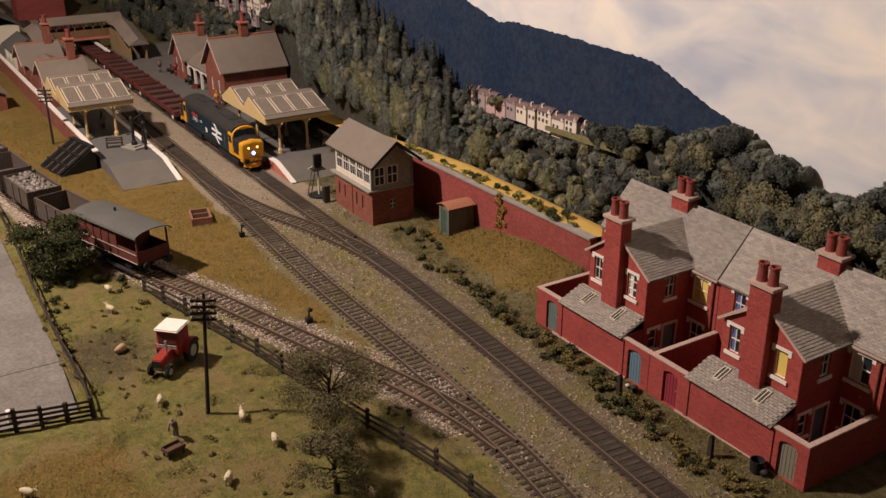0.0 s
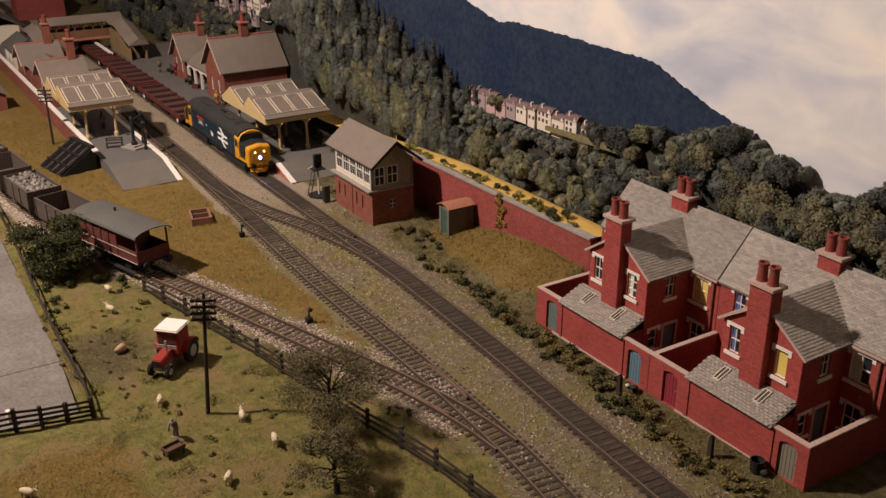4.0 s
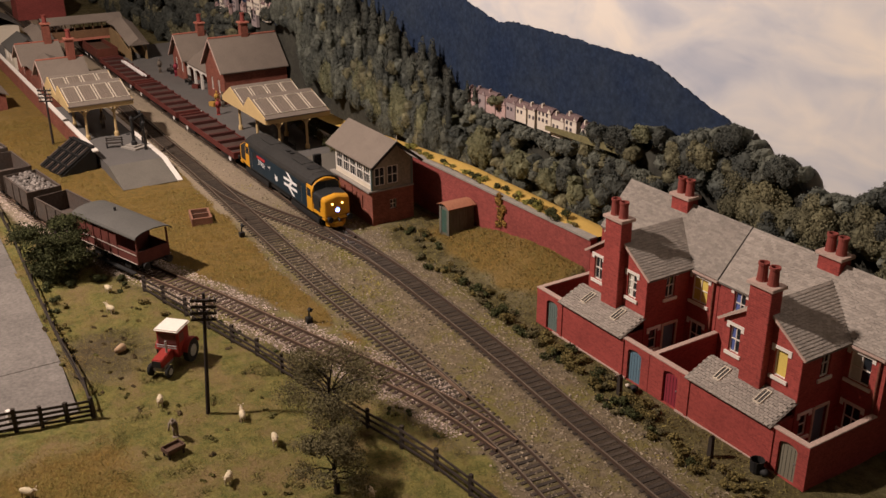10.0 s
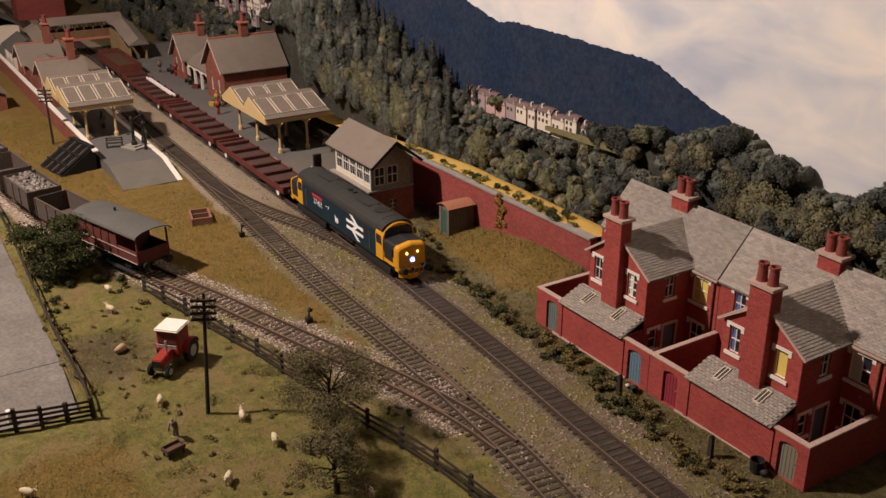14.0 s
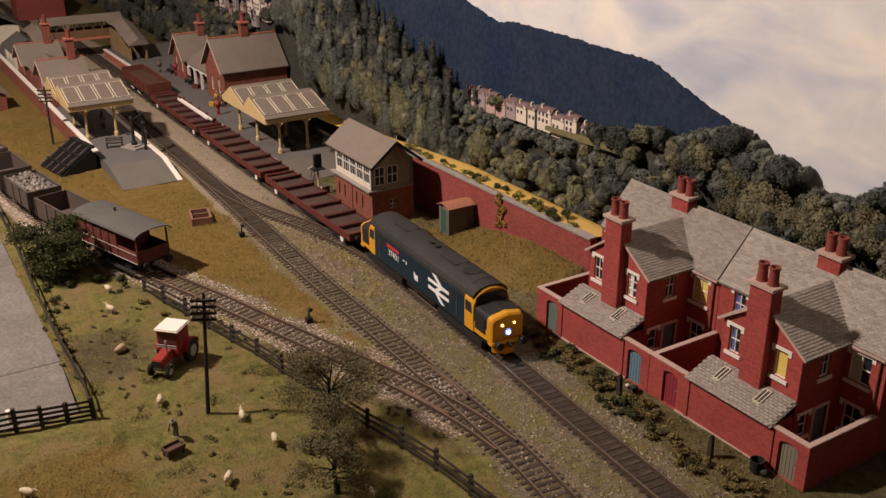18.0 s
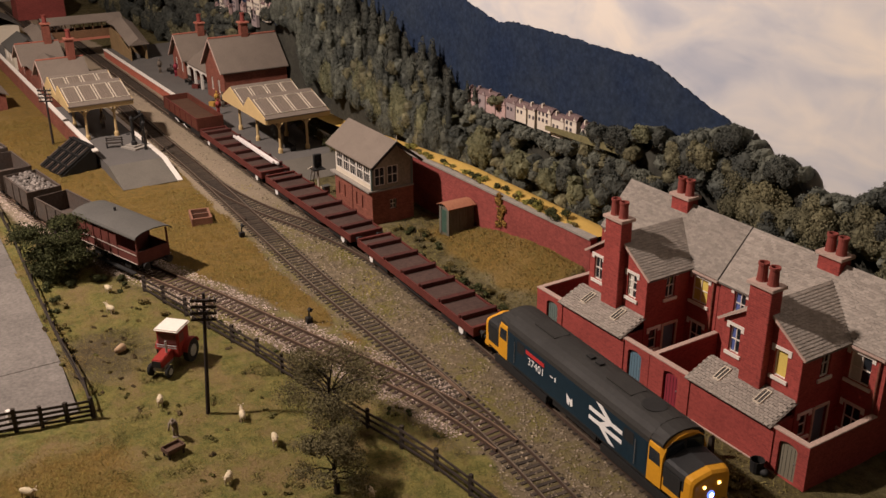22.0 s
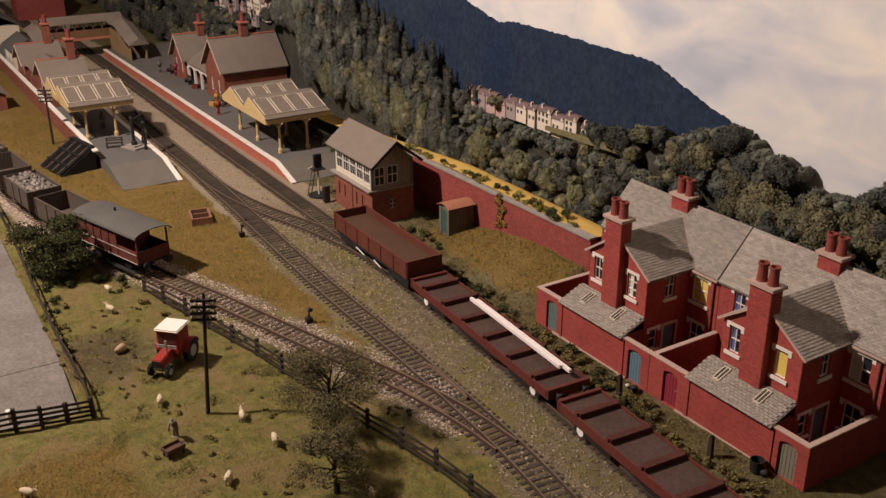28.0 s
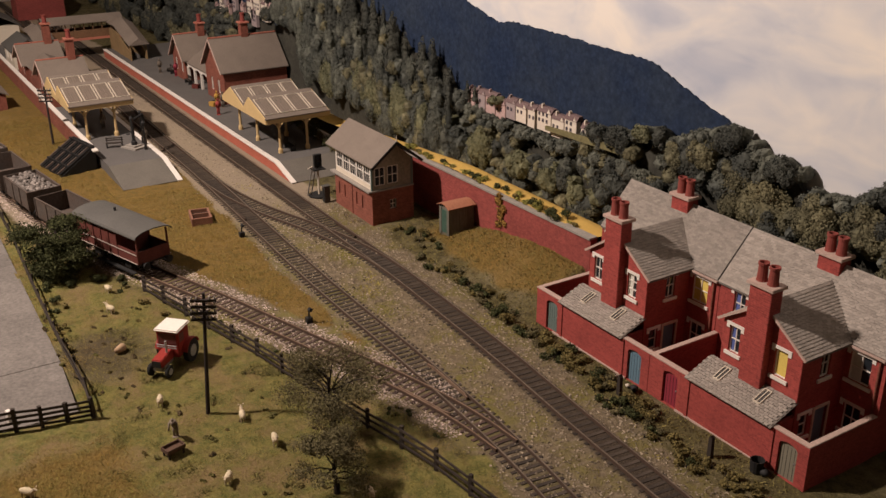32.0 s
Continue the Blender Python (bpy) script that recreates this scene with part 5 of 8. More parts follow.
HUT_BOARD = shade("hut_boarding", (0.14, 0.13, 0.10), 0.9, vary=0.3, stretch=(1, 6, 0.4))


HUT_GREEN = shade("hut_green_door", (0.045, 0.09, 0.065), 0.7, vary=0.2)


def lamp_hut():
    ob = thing("lamp_hut", (-54.65, 33.9, 0.8), "small corrugated lamp hut with a rusty arched roof", "shed")
    part("wall_shell", Mesh().box(0, 1.25, 0, 0.06, -0.5, 1.75).box(0, 0.06, 0.06, 2.06, -0.5, 1.75).box(1.19, 1.25, 0.06, 2.06, -0.5, 1.75).box(0.06, 1.19, 2.0, 2.06, -0.5, 1.75), HUT_BOARD, ob, "grey-brown boarded walls")
    for i in range(8):
        y = 0.1 + i * 0.24
        part("board", Mesh().box(1.252, 1.275, y, y + 0.21, -0.3, 1.72), HUT_BOARD, ob)
    d = part("door", Mesh().box(0.3, 0.95, -0.06, -0.004, -0.1, 1.55), HUT_GREEN, ob, "green boarded door")
    part("door_post", Mesh().box(0.0, 0.28, -0.07, -0.004, -0.3, 1.72).box(0.97, 1.25, -0.07, -0.004, -0.3, 1.72), HUT_BOARD, ob, "dark door posts")
    m = Mesh()
    n = 10
    p = [(-0.2 + 1.65 * i / n, 1.74 + 0.33 * math.sin(math.pi * (0.08 + 0.84 * i / n))) for i in range(n + 1)]
    m.prism(p + [(x, z - 0.06) for x, z in p[::-1]], "y", -0.2, 2.08)
    part("roof", m, RUST, ob, "rusty red curved corrugated roof")
    return ob


lamp_hut()


def saw_canopy(at, label, posts, depth, spans, low, high):
    """A platform awning with glazed saw-tooth roofs whose ridges run across the platform."""
    ob = thing("platform_canopy", at, label, "canopy", "platform canopies")
    for a, apex, b in spans:
        for side, x0, x1 in ((0, a, apex), (1, apex, b)):
            z0, z1 = (low, high) if side == 0 else (high, low)
            roof = part("roof_slope", Mesh().prism([(x0, z0), (x1, z1), (x1, z1 + 0.07), (x0, z0 + 0.07)], "y", 0.12, depth), TILE, ob)
            if side:
                k = (z1 - z0) / (x1 - x0)
                for i in range(4):
                    g = depth / 4
                    ya, yb = i * g + 0.22, (i + 1) * g - 0.02
                    xa, xb = x0 + (x1 - x0) * 0.18, x0 + (x1 - x0) * 0.86
                    za, zb = z0 + k * (xa - x0) + 0.075, z0 + k * (xb - x0) + 0.075
                    gl = part("glazing", Mesh().prism([(xa, za), (xb, zb), (xb, zb + 0.02), (xa, za + 0.02)], "y", ya, yb), AWNING_GLASS, roof, "dirty roof glazing")
                    bars = Mesh()
                    for y in (ya, yb):
                        bars.beam((xa, y, za + 0.04), (xb, y, zb + 0.04), 0.06, 0.05)
                    for t in (0.0, 1.0):
                        x, z = xa + (xb - xa) * t, za + (zb - za) * t
                        bars.beam((x, ya, z + 0.04), (x, yb, z + 0.04), 0.045, 0.05)
                    part("glazing_frame", bars, PALE, gl)
                    thin = Mesh()
                    for t in range(1, 6):
                        y = ya + (yb - ya) * t / 6
                        thin.beam((xa, y, za + 0.03), (xb, y, zb + 0.03), 0.025, 0.03)
                    part("glazing_bar", thin, RAMP, gl)
        for y in (0.0, depth):
            part("gable_board", Mesh().prism([(a, low - 0.45), (b, low - 0.45), (b, low), (apex, high), (a, low)], "y", y, y + 0.1), CREAM, ob, "cream boarded gable end")
    x1 = spans[-1][2]
    x0 = spans[0][0]
    part("valance", Mesh().box(x1 - 0.02, x1 + 0.08, 0.1, depth, low - 0.42, low - 0.02), CREAM, ob, "cream valance board")
    part("valance", Mesh().box(x0 - 0.08, x0 + 0.02, 0.1, depth, low - 0.42, low - 0.02), CREAM, ob)
    part("eave_cap", Mesh().box(x1 - 0.05, x1 + 0.18, -0.05, depth + 0.1, low - 0.02, low + 0.08), TILE, ob)
    for px, py in posts:
        post = part("post", Mesh().turned((px, py, 0), [(0.22, 0), (0.22, 0.35), (0.13, 0.5), (0.11, low - 0.6), (0.18, low - 0.5), (0.18, low - 0.42)], 8), CREAM, ob, "cream cast-iron post")
        for dx, dy in ((0, 1), (0, -1), (1, 0), (-1, 0)):
            m = Mesh()
            for i in range(5):
                t0, t1 = i / 5 * 1.57, (i + 1) / 5 * 1.57
                f = lambda t: (px + dx * 0.85 * (1 - math.cos(t)), py + dy * 0.85 * (1 - math.cos(t)), low - 1.35 + 0.9 * math.sin(t))
                m.beam(f(t0), f(t1), 0.07, 0.10)
            part("bracket", m, CREAM, post)
    return ob


AWNING_GLASS = shade("grimy_awning_glass", (0.20, 0.155, 0.12), 0.5, vary=0.3, scale=1.5, fine=6, bump=0, stretch=(0.4, 4, 1))
saw_canopy((-87.0, 29.9, 0.93), "cream platform canopy with two glazed saw-tooth roofs", ((1.0, 1.2), (5.3, 1.2), (10.0, 1.4), (10.0, 4.0), (5.3, 4.0), (1.0, 4.0)), 6.0, ((0.0, 2.2, 5.3), (5.3, 6.7, 10.5)), 3.3, 4.5)
saw_canopy((-100.3, 16.6, 0.93), "cream island platform canopy with two glazed saw-tooth roofs", ((4.7, 1.4), (9.9, 1.4), (9.9, 4.0), (4.7, 4.0)), 5.7, ((0.0, 2.0, 5.0), (5.0, 6.3, 10.3)), 3.3, 4.5)


def gabled_wing(ob, x0, x1, y0, y1, eave, ridge, windows=True, base=0.93):
    """A station wing with its gable to the line and its ridge running back."""
    mid = (x0 + x1) / 2
    holes = [(mid - 1.35, mid - 0.65, base + 0.9, base + 2.3), (mid + 0.65, mid + 1.35, base + 0.9, base + 2.3)] if windows else []
    w = part("wing", Mesh().wall_x(x0, x1, y0, y0 + 0.25, base, eave, holes).box(x0, x0 + 0.25, y0 + 0.25, y1, base, eave).box(x1 - 0.25, x1, y0 + 0.25, y1, base, eave).box(x0 + 0.25, x1 - 0.25, y1 - 0.25, y1, base, eave), BRICK, ob, "red brick wing")
    part("gable", Mesh().prism([(x0, eave), (x1, eave), (mid, ridge)], "y", y0, y0 + 0.25).prism([(x0, eave), (x1, eave), (mid, ridge)], "y", y1 - 0.25, y1), BRICK, w)
    for h in holes:
        window(w, ((h[0] + h[1]) / 2, y0, h[2]), 0.7, 1.4, "y", bars=(2, 2), lintel=False)
    k = (ridge - eave) / (mid - x0)
    ov = 0.35
    for s, xe in ((-1, x0 - ov), (1, x1 + ov)):
        ze = eave - k * ov
        part("roof_slope", Mesh().add([(xe, y0 - 0.4, ze), (mid, y0 - 0.4, ridge), (mid, y1 + 0.1, ridge), (xe, y1 + 0.1, ze), (xe, y0 - 0.4, ze + 0.1), (mid, y0 - 0.4, ridge + 0.1), (mid, y1 + 0.1, ridge + 0.1), (xe, y1 + 0.1, ze + 0.1)],
                                      [(0, 1, 2, 3), (4, 5, 6, 7), (0, 1, 5, 4), (0, 4, 7, 3), (2, 3, 7, 6)]), TILE, w, "brown-grey tiled slope")
        part("barge_board", Mesh().beam((xe, y0 - 0.44, ze), (mid, y0 - 0.44, ridge), 0.07, 0.15), COPING, w, "pale barge board")
    part("ridge_tiles", Mesh().box(mid - 0.1, mid + 0.1, y0 - 0.4, y1 + 0.1, ridge + 0.06, ridge + 0.18), RIDGE, w, "terracotta ridge tiles")
    return w


def station_right():
    ob = thing("station_building", (0, 0, 0), "red brick station building with gabled wings and a white arcade", "station building")
    w1 = gabled_wing(ob, -101.0, -95.6, 33.2, 40.2, 4.55, 7.3)
    w2 = gabled_wing(ob, -112.4, -108.2, 33.2, 36.6, 3.6, 5.85)
    chimney(w1, -98.9, -98.1, 36.4, 37.2, 6.6, 8.6, 1, BRICK, RIDGE)
    chimney(w2, -110.7, -109.9, 35.6, 36.4, 5.2, 6.9, 1, BRICK, RIDGE)
    hall = part("hall", Mesh().box(-108.2, -101.0, 35.4, 40.0, 0.93, 3.4), BRICK, ob)
    part("arcade_roof", Mesh().prism([(33.3, 3.15), (36.9, 5.3), (40.2, 3.3), (40.2, 3.2), (36.9, 5.15), (33.3, 3.05)], "x", -108.2, -100.9), TILE, hall, "brown-grey tiled roof over the arcade")
    for i in range(4):
        x = -107.9 + i * 2.2
        part("column", Mesh().box(x - 0.13, x + 0.13, 33.35, 33.6, 0.93, 2.7), WHITE, hall, "white timber column")
    for i in range(3):
        x = -107.9 + i * 2.2
        pts = [(x + 1.1 - 1.1 * math.cos(a), 2.25 + 0.55 * math.sin(a)) for a in np.linspace(0, math.pi, 9)]
        part("arch", Mesh().prism([(x, 3.05)] + [(p[0], p[1]) for p in pts] + [(x + 2.2, 3.05)], "y", 33.4, 33.55), WHITE, hall, "white arched valance")
    return ob


station_right()


def station_left():
    ob = thing("station_building", (0, 0, 0), "island station building with gabled roofs and tall chimneys", "station building")
    w1 = gabled_wing(ob, -109.6, -104.2, 17.6, 21.9, 3.55, 5.3)
    w2 = gabled_wing(ob, -121.4, -116.4, 17.6, 21.9, 3.3, 5.0)
    chimney(w1, -107.3, -106.5, 20.4, 21.2, 4.8, 7.2, 1, BRICK, RIDGE)
    chimney(w2, -119.3, -118.5, 20.4, 21.2, 4.5, 7.0, 1, BRICK, RIDGE)
    part("hall", Mesh().box(-116.3, -109.7, 17.9, 21.7, 0.93, 3.2), BRICK, ob)
    part("hall_roof", Mesh().prism([(17.6, 3.2), (19.8, 4.3), (22.0, 3.2)], "x", -116.3, -109.7), TILE, ob)
    return ob


station_left()
solid("parapet_wall", Mesh().prism([(-150, 0), (-84.6, 0), (-84.6, 1.75), (-150, 1.75)], "y", 16.95, 17.2), BRICK, "red brick boundary wall of the island platform", "wall", "structure")
cp = thing("wall_coping", (0, 0, 0), "white painted coping on the platform boundary wall", "coping", kind="structure")
xx = -150.0
while xx < -85:
    part("coping_slab", Mesh().box(xx + 0.01, xx + 1.79, 16.85, 17.3, 1.752, 1.87), WHITE, cp)
    xx += 1.8


# ---- rolling stock ----
BLUE = shade("rail_blue_paint", (0.008, 0.024, 0.038), 0.45, vary=0.18, scale=0.4, fine=4, bump=0.03)
ROOF_GREY = shade("loco_roof_grey", (0.027, 0.025, 0.022), 0.7, vary=0.2, scale=0.4, fine=5, bump=0.05)
YELLOW = shade("warning_yellow_paint", (0.62, 0.29, 0.018), 0.5, vary=0.1, scale=0.5, bump=0.03)
NOSE_BLACK = shade("cab_black_paint", (0.02, 0.02, 0.02), 0.55, vary=0.15)
LOGO_WHITE = shade("transfer_white", (0.78, 0.76, 0.72), 0.5, vary=0.05, bump=0)
RED_PLATE = shade("nameplate_red", (0.45, 0.03, 0.03), 0.5, vary=0.08, bump=0)
WAGON_RED = shade("wagon_bauxite", (0.115, 0.026, 0.019), 0.75, vary=0.25, scale=0.5, fine=6)
BOLSTER_RED = shade("dark_bolster_red", (0.075, 0.022, 0.017), 0.85, vary=0.3, scale=0.7, fine=6)
DECK = shade("rusty_deck", (0.072, 0.042, 0.033), 0.85, vary=0.3, scale=0.5, fine=5)
OPEN_RED = shade("open_wagon_red", (0.115, 0.032, 0.018), 0.8, vary=0.3, scale=0.6, fine=6)
OPEN_LOAD = shade("brown_floor_dust", (0.075, 0.036, 0.02), 0.95, vary=0.2, scale=0.4, fine=8)
BEAM_WHITE = shade("white_girder", (0.74, 0.68, 0.64), 0.6, vary=0.06, bump=0.02)
HEADLIGHT = glowing("headlight_glow", (0.36, 0.52, 1.0), 320)
# Added glow: a blue ring stands in for the headlight's bloom.
HEADLIGHT_HALO = glowing("headlight_halo_glow", (0.10, 0.17, 1.0), 2.6)
MARKER = glowing("marker_glow", (1.0, 0.66, 0.18), 5)


def wheelset(parent, x, r=0.5, disc=None):
    for y in (-0.66, 0.66):
        w = part("wheel", Mesh().rod((x, y - 0.06, r + 0.16), (x, y + 0.06, r + 0.16), r, n=18), BLACK, parent)
        if disc:
            s = -0.08 if y < 0 else 0.08
            part("wheel_disc", Mesh().rod((x, y * 1.56, r + 0.14), (x, y * 1.6, r + 0.14), r * 0.56, n=18), disc, w, "white painted wheel disc")


def bogie(parent, x, wheels, length, r=0.5, discs=None):
    b = part("bogie", Mesh().box(x - length / 2, x + length / 2, -1.02, -0.86, 0.42, 0.86).box(x - length / 2, x + length / 2, 0.86, 1.02, 0.42, 0.86).box(x - 0.3, x + 0.3, -0.86, 0.86, 0.5, 0.85), BLACK, parent, bevel=0.03)
    for i, w in enumerate(wheels):
        wheelset(b, x + w, r, LOGO_WHITE if discs and i in discs else None)
    return b


def buffers(parent, x, d, h=1.05):
    for y in (-0.86, 0.86):
        b = part("buffer", Mesh().rod((x, y, h), (x + 0.4 * d, y, h), 0.11).rod((x + 0.4 * d, y, h), (x + 0.48 * d, y, h), 0.24, n=14), BLACK, parent)


def loft(sections):
    """A skin through rings of equal count, closed at its ends."""
    m = Mesh()
    k = len(sections[0])
    v = [p for s in sections for p in s]
    f = [(j * k + i, j * k + (i + 1) % k, (j + 1) * k + (i + 1) % k, (j + 1) * k + i) for j in range(len(sections) - 1) for i in range(k)]
    f += [tuple(range(k - 1, -1, -1)), tuple(range((len(sections) - 1) * k, len(sections) * k))]
    return m.add(v, f)


def lettering(text, parent, at, size, turn, material):
    """Upright characters on a side, turned about z, centred on at."""
    cu = bpy.data.curves.new("lettering", "FONT")
    cu.body, cu.size, cu.align_x = text, size * S, "CENTER"
    tmp = new("lettering", cu)
    me = bpy.data.meshes.new_from_object(tmp.evaluated_get(bpy.context.evaluated_depsgraph_get()))
    bpy.data.objects.remove(tmp)
    me.materials.append(material)
    ob = new("running_number", me)
    ob.parent = parent
    ob.matrix_local = pose(at[0] * S, at[1] * S, at[2] * S, 90, 0, turn)
    return tagged(ob, "white painted running number")


def locomotive():
    """A diesel with a nose at both ends; x runs forward, the pivot lies on the rails' level under its middle."""
    ob = thing("diesel_locomotive", (0, 0, 0), "blue diesel locomotive with yellow ends and large white double-arrow emblem", "locomotive")
    def ring(x, half, low, shoulder, top, k=0.0):
        return [(x, -half, low), (x, -half, shoulder)] + [(x, -half * math.cos(a) * (1 - k), shoulder + (top - shoulder) * math.sin(a)) for a in np.linspace(0.18, math.pi - 0.18, 9)] + [(x, half, shoulder), (x, half, low)]
    cab = 6.75
    part("body", loft([ring(x, 1.35, 1.12, 3.02, 3.86) for x in (-cab + 0.92, cab - 0.92)]), BLUE, ob, "deep blue body sides", bevel=0.0)
    roofm = Mesh()
    a = [(-1.36, 3.0), (-1.33, 3.16)] + [(-1.355 * math.cos(t), 3.03 + 0.86 * math.sin(t)) for t in np.linspace(0.2, math.pi - 0.2, 11)] + [(1.33, 3.16), (1.36, 3.0)]
    roofm.prism(a, "x", -cab + 0.9, cab - 0.9)
    roof = part("roof", roofm, ROOF_GREY, ob, "weathered dark grey roof")
    for x in (-3.5, 2.6):
        part("roof_hatch", Mesh().box(x - 0.9, x + 0.9, -0.5, 0.5, 3.8, 3.897), ROOF_GREY, roof)
    part("exhaust", Mesh().box(-0.35, 0.05, -0.16, 0.16, 3.9, 3.99).box(0.35, 0.75, -0.16, 0.16, 3.9, 3.99), BLACK, roof)
    part("fan_grille", Mesh().turned((4.6, 0, 3.86), [(0.6, 0), (0.6, 0.035), (0.5, 0.045)], 20), BLACK, roof)
    for s in (-1, 1):
        f = lambda x: s * x
        # cab
        c = part("cab", loft([ring(f(cab - 0.92), 1.35, 1.12, 2.95, 3.84), ring(f(cab - 0.25), 1.34, 1.12, 2.92, 3.80), ring(f(cab), 1.33, 1.12, 2.55, 3.62)]), YELLOW, ob, "warning-yellow cab")
        part("cab_roof", loft([[(x, y, z + 0.015) for x, y, z in ring(f(cab - 0.95), 1.3, 3.1, 3.12, 3.86)], [(x, y, z + 0.02) for x, y, z in ring(f(cab - 0.12), 1.27, 3.15, 3.2, 3.78)]]), ROOF_GREY, c)
        for y in (-1, 1):
            part("side_window", Mesh().prism([(f(cab - 0.85), 2.22), (f(cab - 0.12), 2.22), (f(cab - 0.2), 2.86), (f(cab - 0.85), 2.9)], "y", y * 1.352, y * 1.338), GLASS, c, "dark cab side window")
            part("windscreen", Mesh().add([(f(cab + 0.012), y * 0.08, 2.62), (f(cab + 0.012), y * 1.08, 2.62), (f(cab + 0.012), y * 1.0, 3.22), (f(cab + 0.012), y * 0.08, 3.3), (f(cab - 0.02), y * 0.08, 2.62), (f(cab - 0.02), y * 1.08, 2.62), (f(cab - 0.02), y * 1.0, 3.22), (f(cab - 0.02), y * 0.08, 3.3)], [(0, 1, 2, 3), (0, 1, 5, 4), (1, 2, 6, 5), (2, 3, 7, 6), (3, 0, 4, 7)]), GLASS, c, "dark windscreen pane")
            part("cab_door", Mesh().box(f(cab - 1.62), f(cab - 1.0), y * 1.352, y * 1.36, 1.3, 2.9), BLUE, ob)
            part("handrail", Mesh().rod((f(cab - 1.72), y * 1.42, 1.4), (f(cab - 1.72), y * 1.42, 2.7), 0.018), STEEL, ob)
            part("grille", Mesh().box(f(cab - 2.6), f(cab - 1.9), y * 1.352, y * 1.362, 2.2, 2.85), NOSE_BLACK, ob)
        part("windscreen_surround", Mesh().prism([(-1.18, 2.52), (1.18, 2.52), (1.12, 3.2), (0.8, 3.42), (-0.8, 3.42), (-1.12, 3.2)], "x", f(cab + 0.002), f(cab + 0.01)), NOSE_BLACK, c, "black windscreen surround")
        # nose
        def nring(x, half, low, top, edge=0.25):
            return [(f(x), -half, low), (f(x), -half, top - edge), (f(x), -half + edge * 0.25, top - edge * 0.35), (f(x), -half + edge * 0.9, top), (f(x), 0, top + 0.17), (f(x), half - edge * 0.9, top), (f(x), half - edge * 0.25, top - edge * 0.35), (f(x), half, top - edge), (f(x), half, low)]
        n = part("nose", loft([nring(cab + 0.002, 1.27, 1.12, 2.70), nring(cab + 1.3, 1.22, 1.12, 2.64), nring(cab + 1.6, 1.16, 1.12, 2.58), nring(cab + 1.72, 1.08, 1.15, 2.48), nring(cab + 1.75, 0.98, 1.2, 2.38)]), YELLOW, ob, "rounded yellow nose")
        part("nose_top", loft([[(x, y, z + 0.012) for x, y, z in nring(cab + 0.02, 1.272, 1.78, 2.70)], [(x, y, z + 0.012) for x, y, z in nring(cab + 1.3, 1.222, 1.78, 2.64)]]), NOSE_BLACK, n, "black panel over the nose")
        part("nose_panel", Mesh().box(f(cab + 0.1), f(cab + 1.15), -1.285, 1.285, 1.42, 2.3), NOSE_BLACK, n, "black grille on the nose side", bevel=0.01)
        if s == 1:
            part("headlight", Mesh().rod((cab + 1.7, 0, 1.60), (cab + 1.83, 0, 1.60), 0.095, 0.09, 16), HEADLIGHT, n, "bluish-white headlight, lit")
            # Glowing ring added for the halo; the lamp itself is the rod above.
            part("headlight_reflector", Mesh().rod((cab + 1.7, 0, 1.60), (cab + 1.81, 0, 1.60), 0.22, 0.19, 18), HEADLIGHT_HALO, n, "added glowing ring for the headlight's blue halo")
            for y in (-0.44, 0.44):
                part("marker_light", Mesh().rod((cab + 1.7, y, 2.1), (cab + 1.8, y, 2.1), 0.08, 0.075, 14), MARKER, n, "warm yellow marker light, lit")
        else:
            for y in (-0.44, 0, 0.44):
                part("marker_light", Mesh().rod((f(cab + 1.7), y, 2.0), (f(cab + 1.8), y, 2.0), 0.11, 0.1, 12), GLASS, n, "unlit lamp")
        part("buffer_beam", Mesh().box(f(cab + 1.25), f(cab + 1.78), -1.15, 1.15, 0.82, 1.118), YELLOW, ob, "yellow buffer beam cowl", bevel=0.05)
        part("snow_plough", Mesh().prism([(f(cab + 1.35), -0.9), (f(cab + 1.9), -0.35), (f(cab + 1.9), 0.35), (f(cab + 1.35), 0.9)], "z", 0.28, 0.62), YELLOW if s == 1 else BLACK, ob, "plough under the buffers")
        buffers(ob, f(cab + 1.78), s)
        part("coupling", Mesh().beam((f(cab + 1.78), 0, 0.95), (f(cab + 2.1), 0, 0.8), 0.08, 0.16), BLACK, ob)
        bogie(ob, f(4.75), (-1.95, 0, 1.95), 5.0, 0.52)
    part("fuel_tank", Mesh().box(-1.9, 1.9, -1.05, 1.05, 0.45, 1.1), BLACK, ob, bevel=0.08)
    part("underframe", Mesh().box(-cab - 1.4, cab + 1.4, -1.1, 1.1, 0.9, 1.118), BLACK, ob)
    part("body_stripe", Mesh().box(-cab + 0.95, cab - 0.95, -1.358, 1.358, 1.1, 1.2), NOSE_BLACK, ob)
    for y, d in ((-1.353, 1), (1.353, -1)):
        # double-arrow emblem: two bars and two slanting strokes, height about 1.3 m
        cx = 2.8
        def stroke(pts):
            m = Mesh()
            m.prism([(cx + d * px, pz) for px, pz in pts], "y", y, y - 0.012 * d)
            part("emblem_stroke", m, LOGO_WHITE, ob, "white stroke of the double-arrow emblem")
        stroke([(-1.25, 2.28), (1.0, 2.28), (1.25, 2.28), (1.25, 2.5), (-1.25, 2.5)])
        stroke([(-1.25, 1.78), (1.25, 1.78), (1.25, 2.0), (-1.25, 2.0)])
        stroke([(-0.75, 2.98), (-0.3, 2.98), (0.45, 2.503), (0.0, 2.503)])
        stroke([(0.0, 2.277), (0.42, 2.277), (-0.0, 2.003), (-0.42, 2.003)])
        stroke([(-0.42, 1.777), (0.0, 1.777), (0.75, 1.3), (0.3, 1.3)])
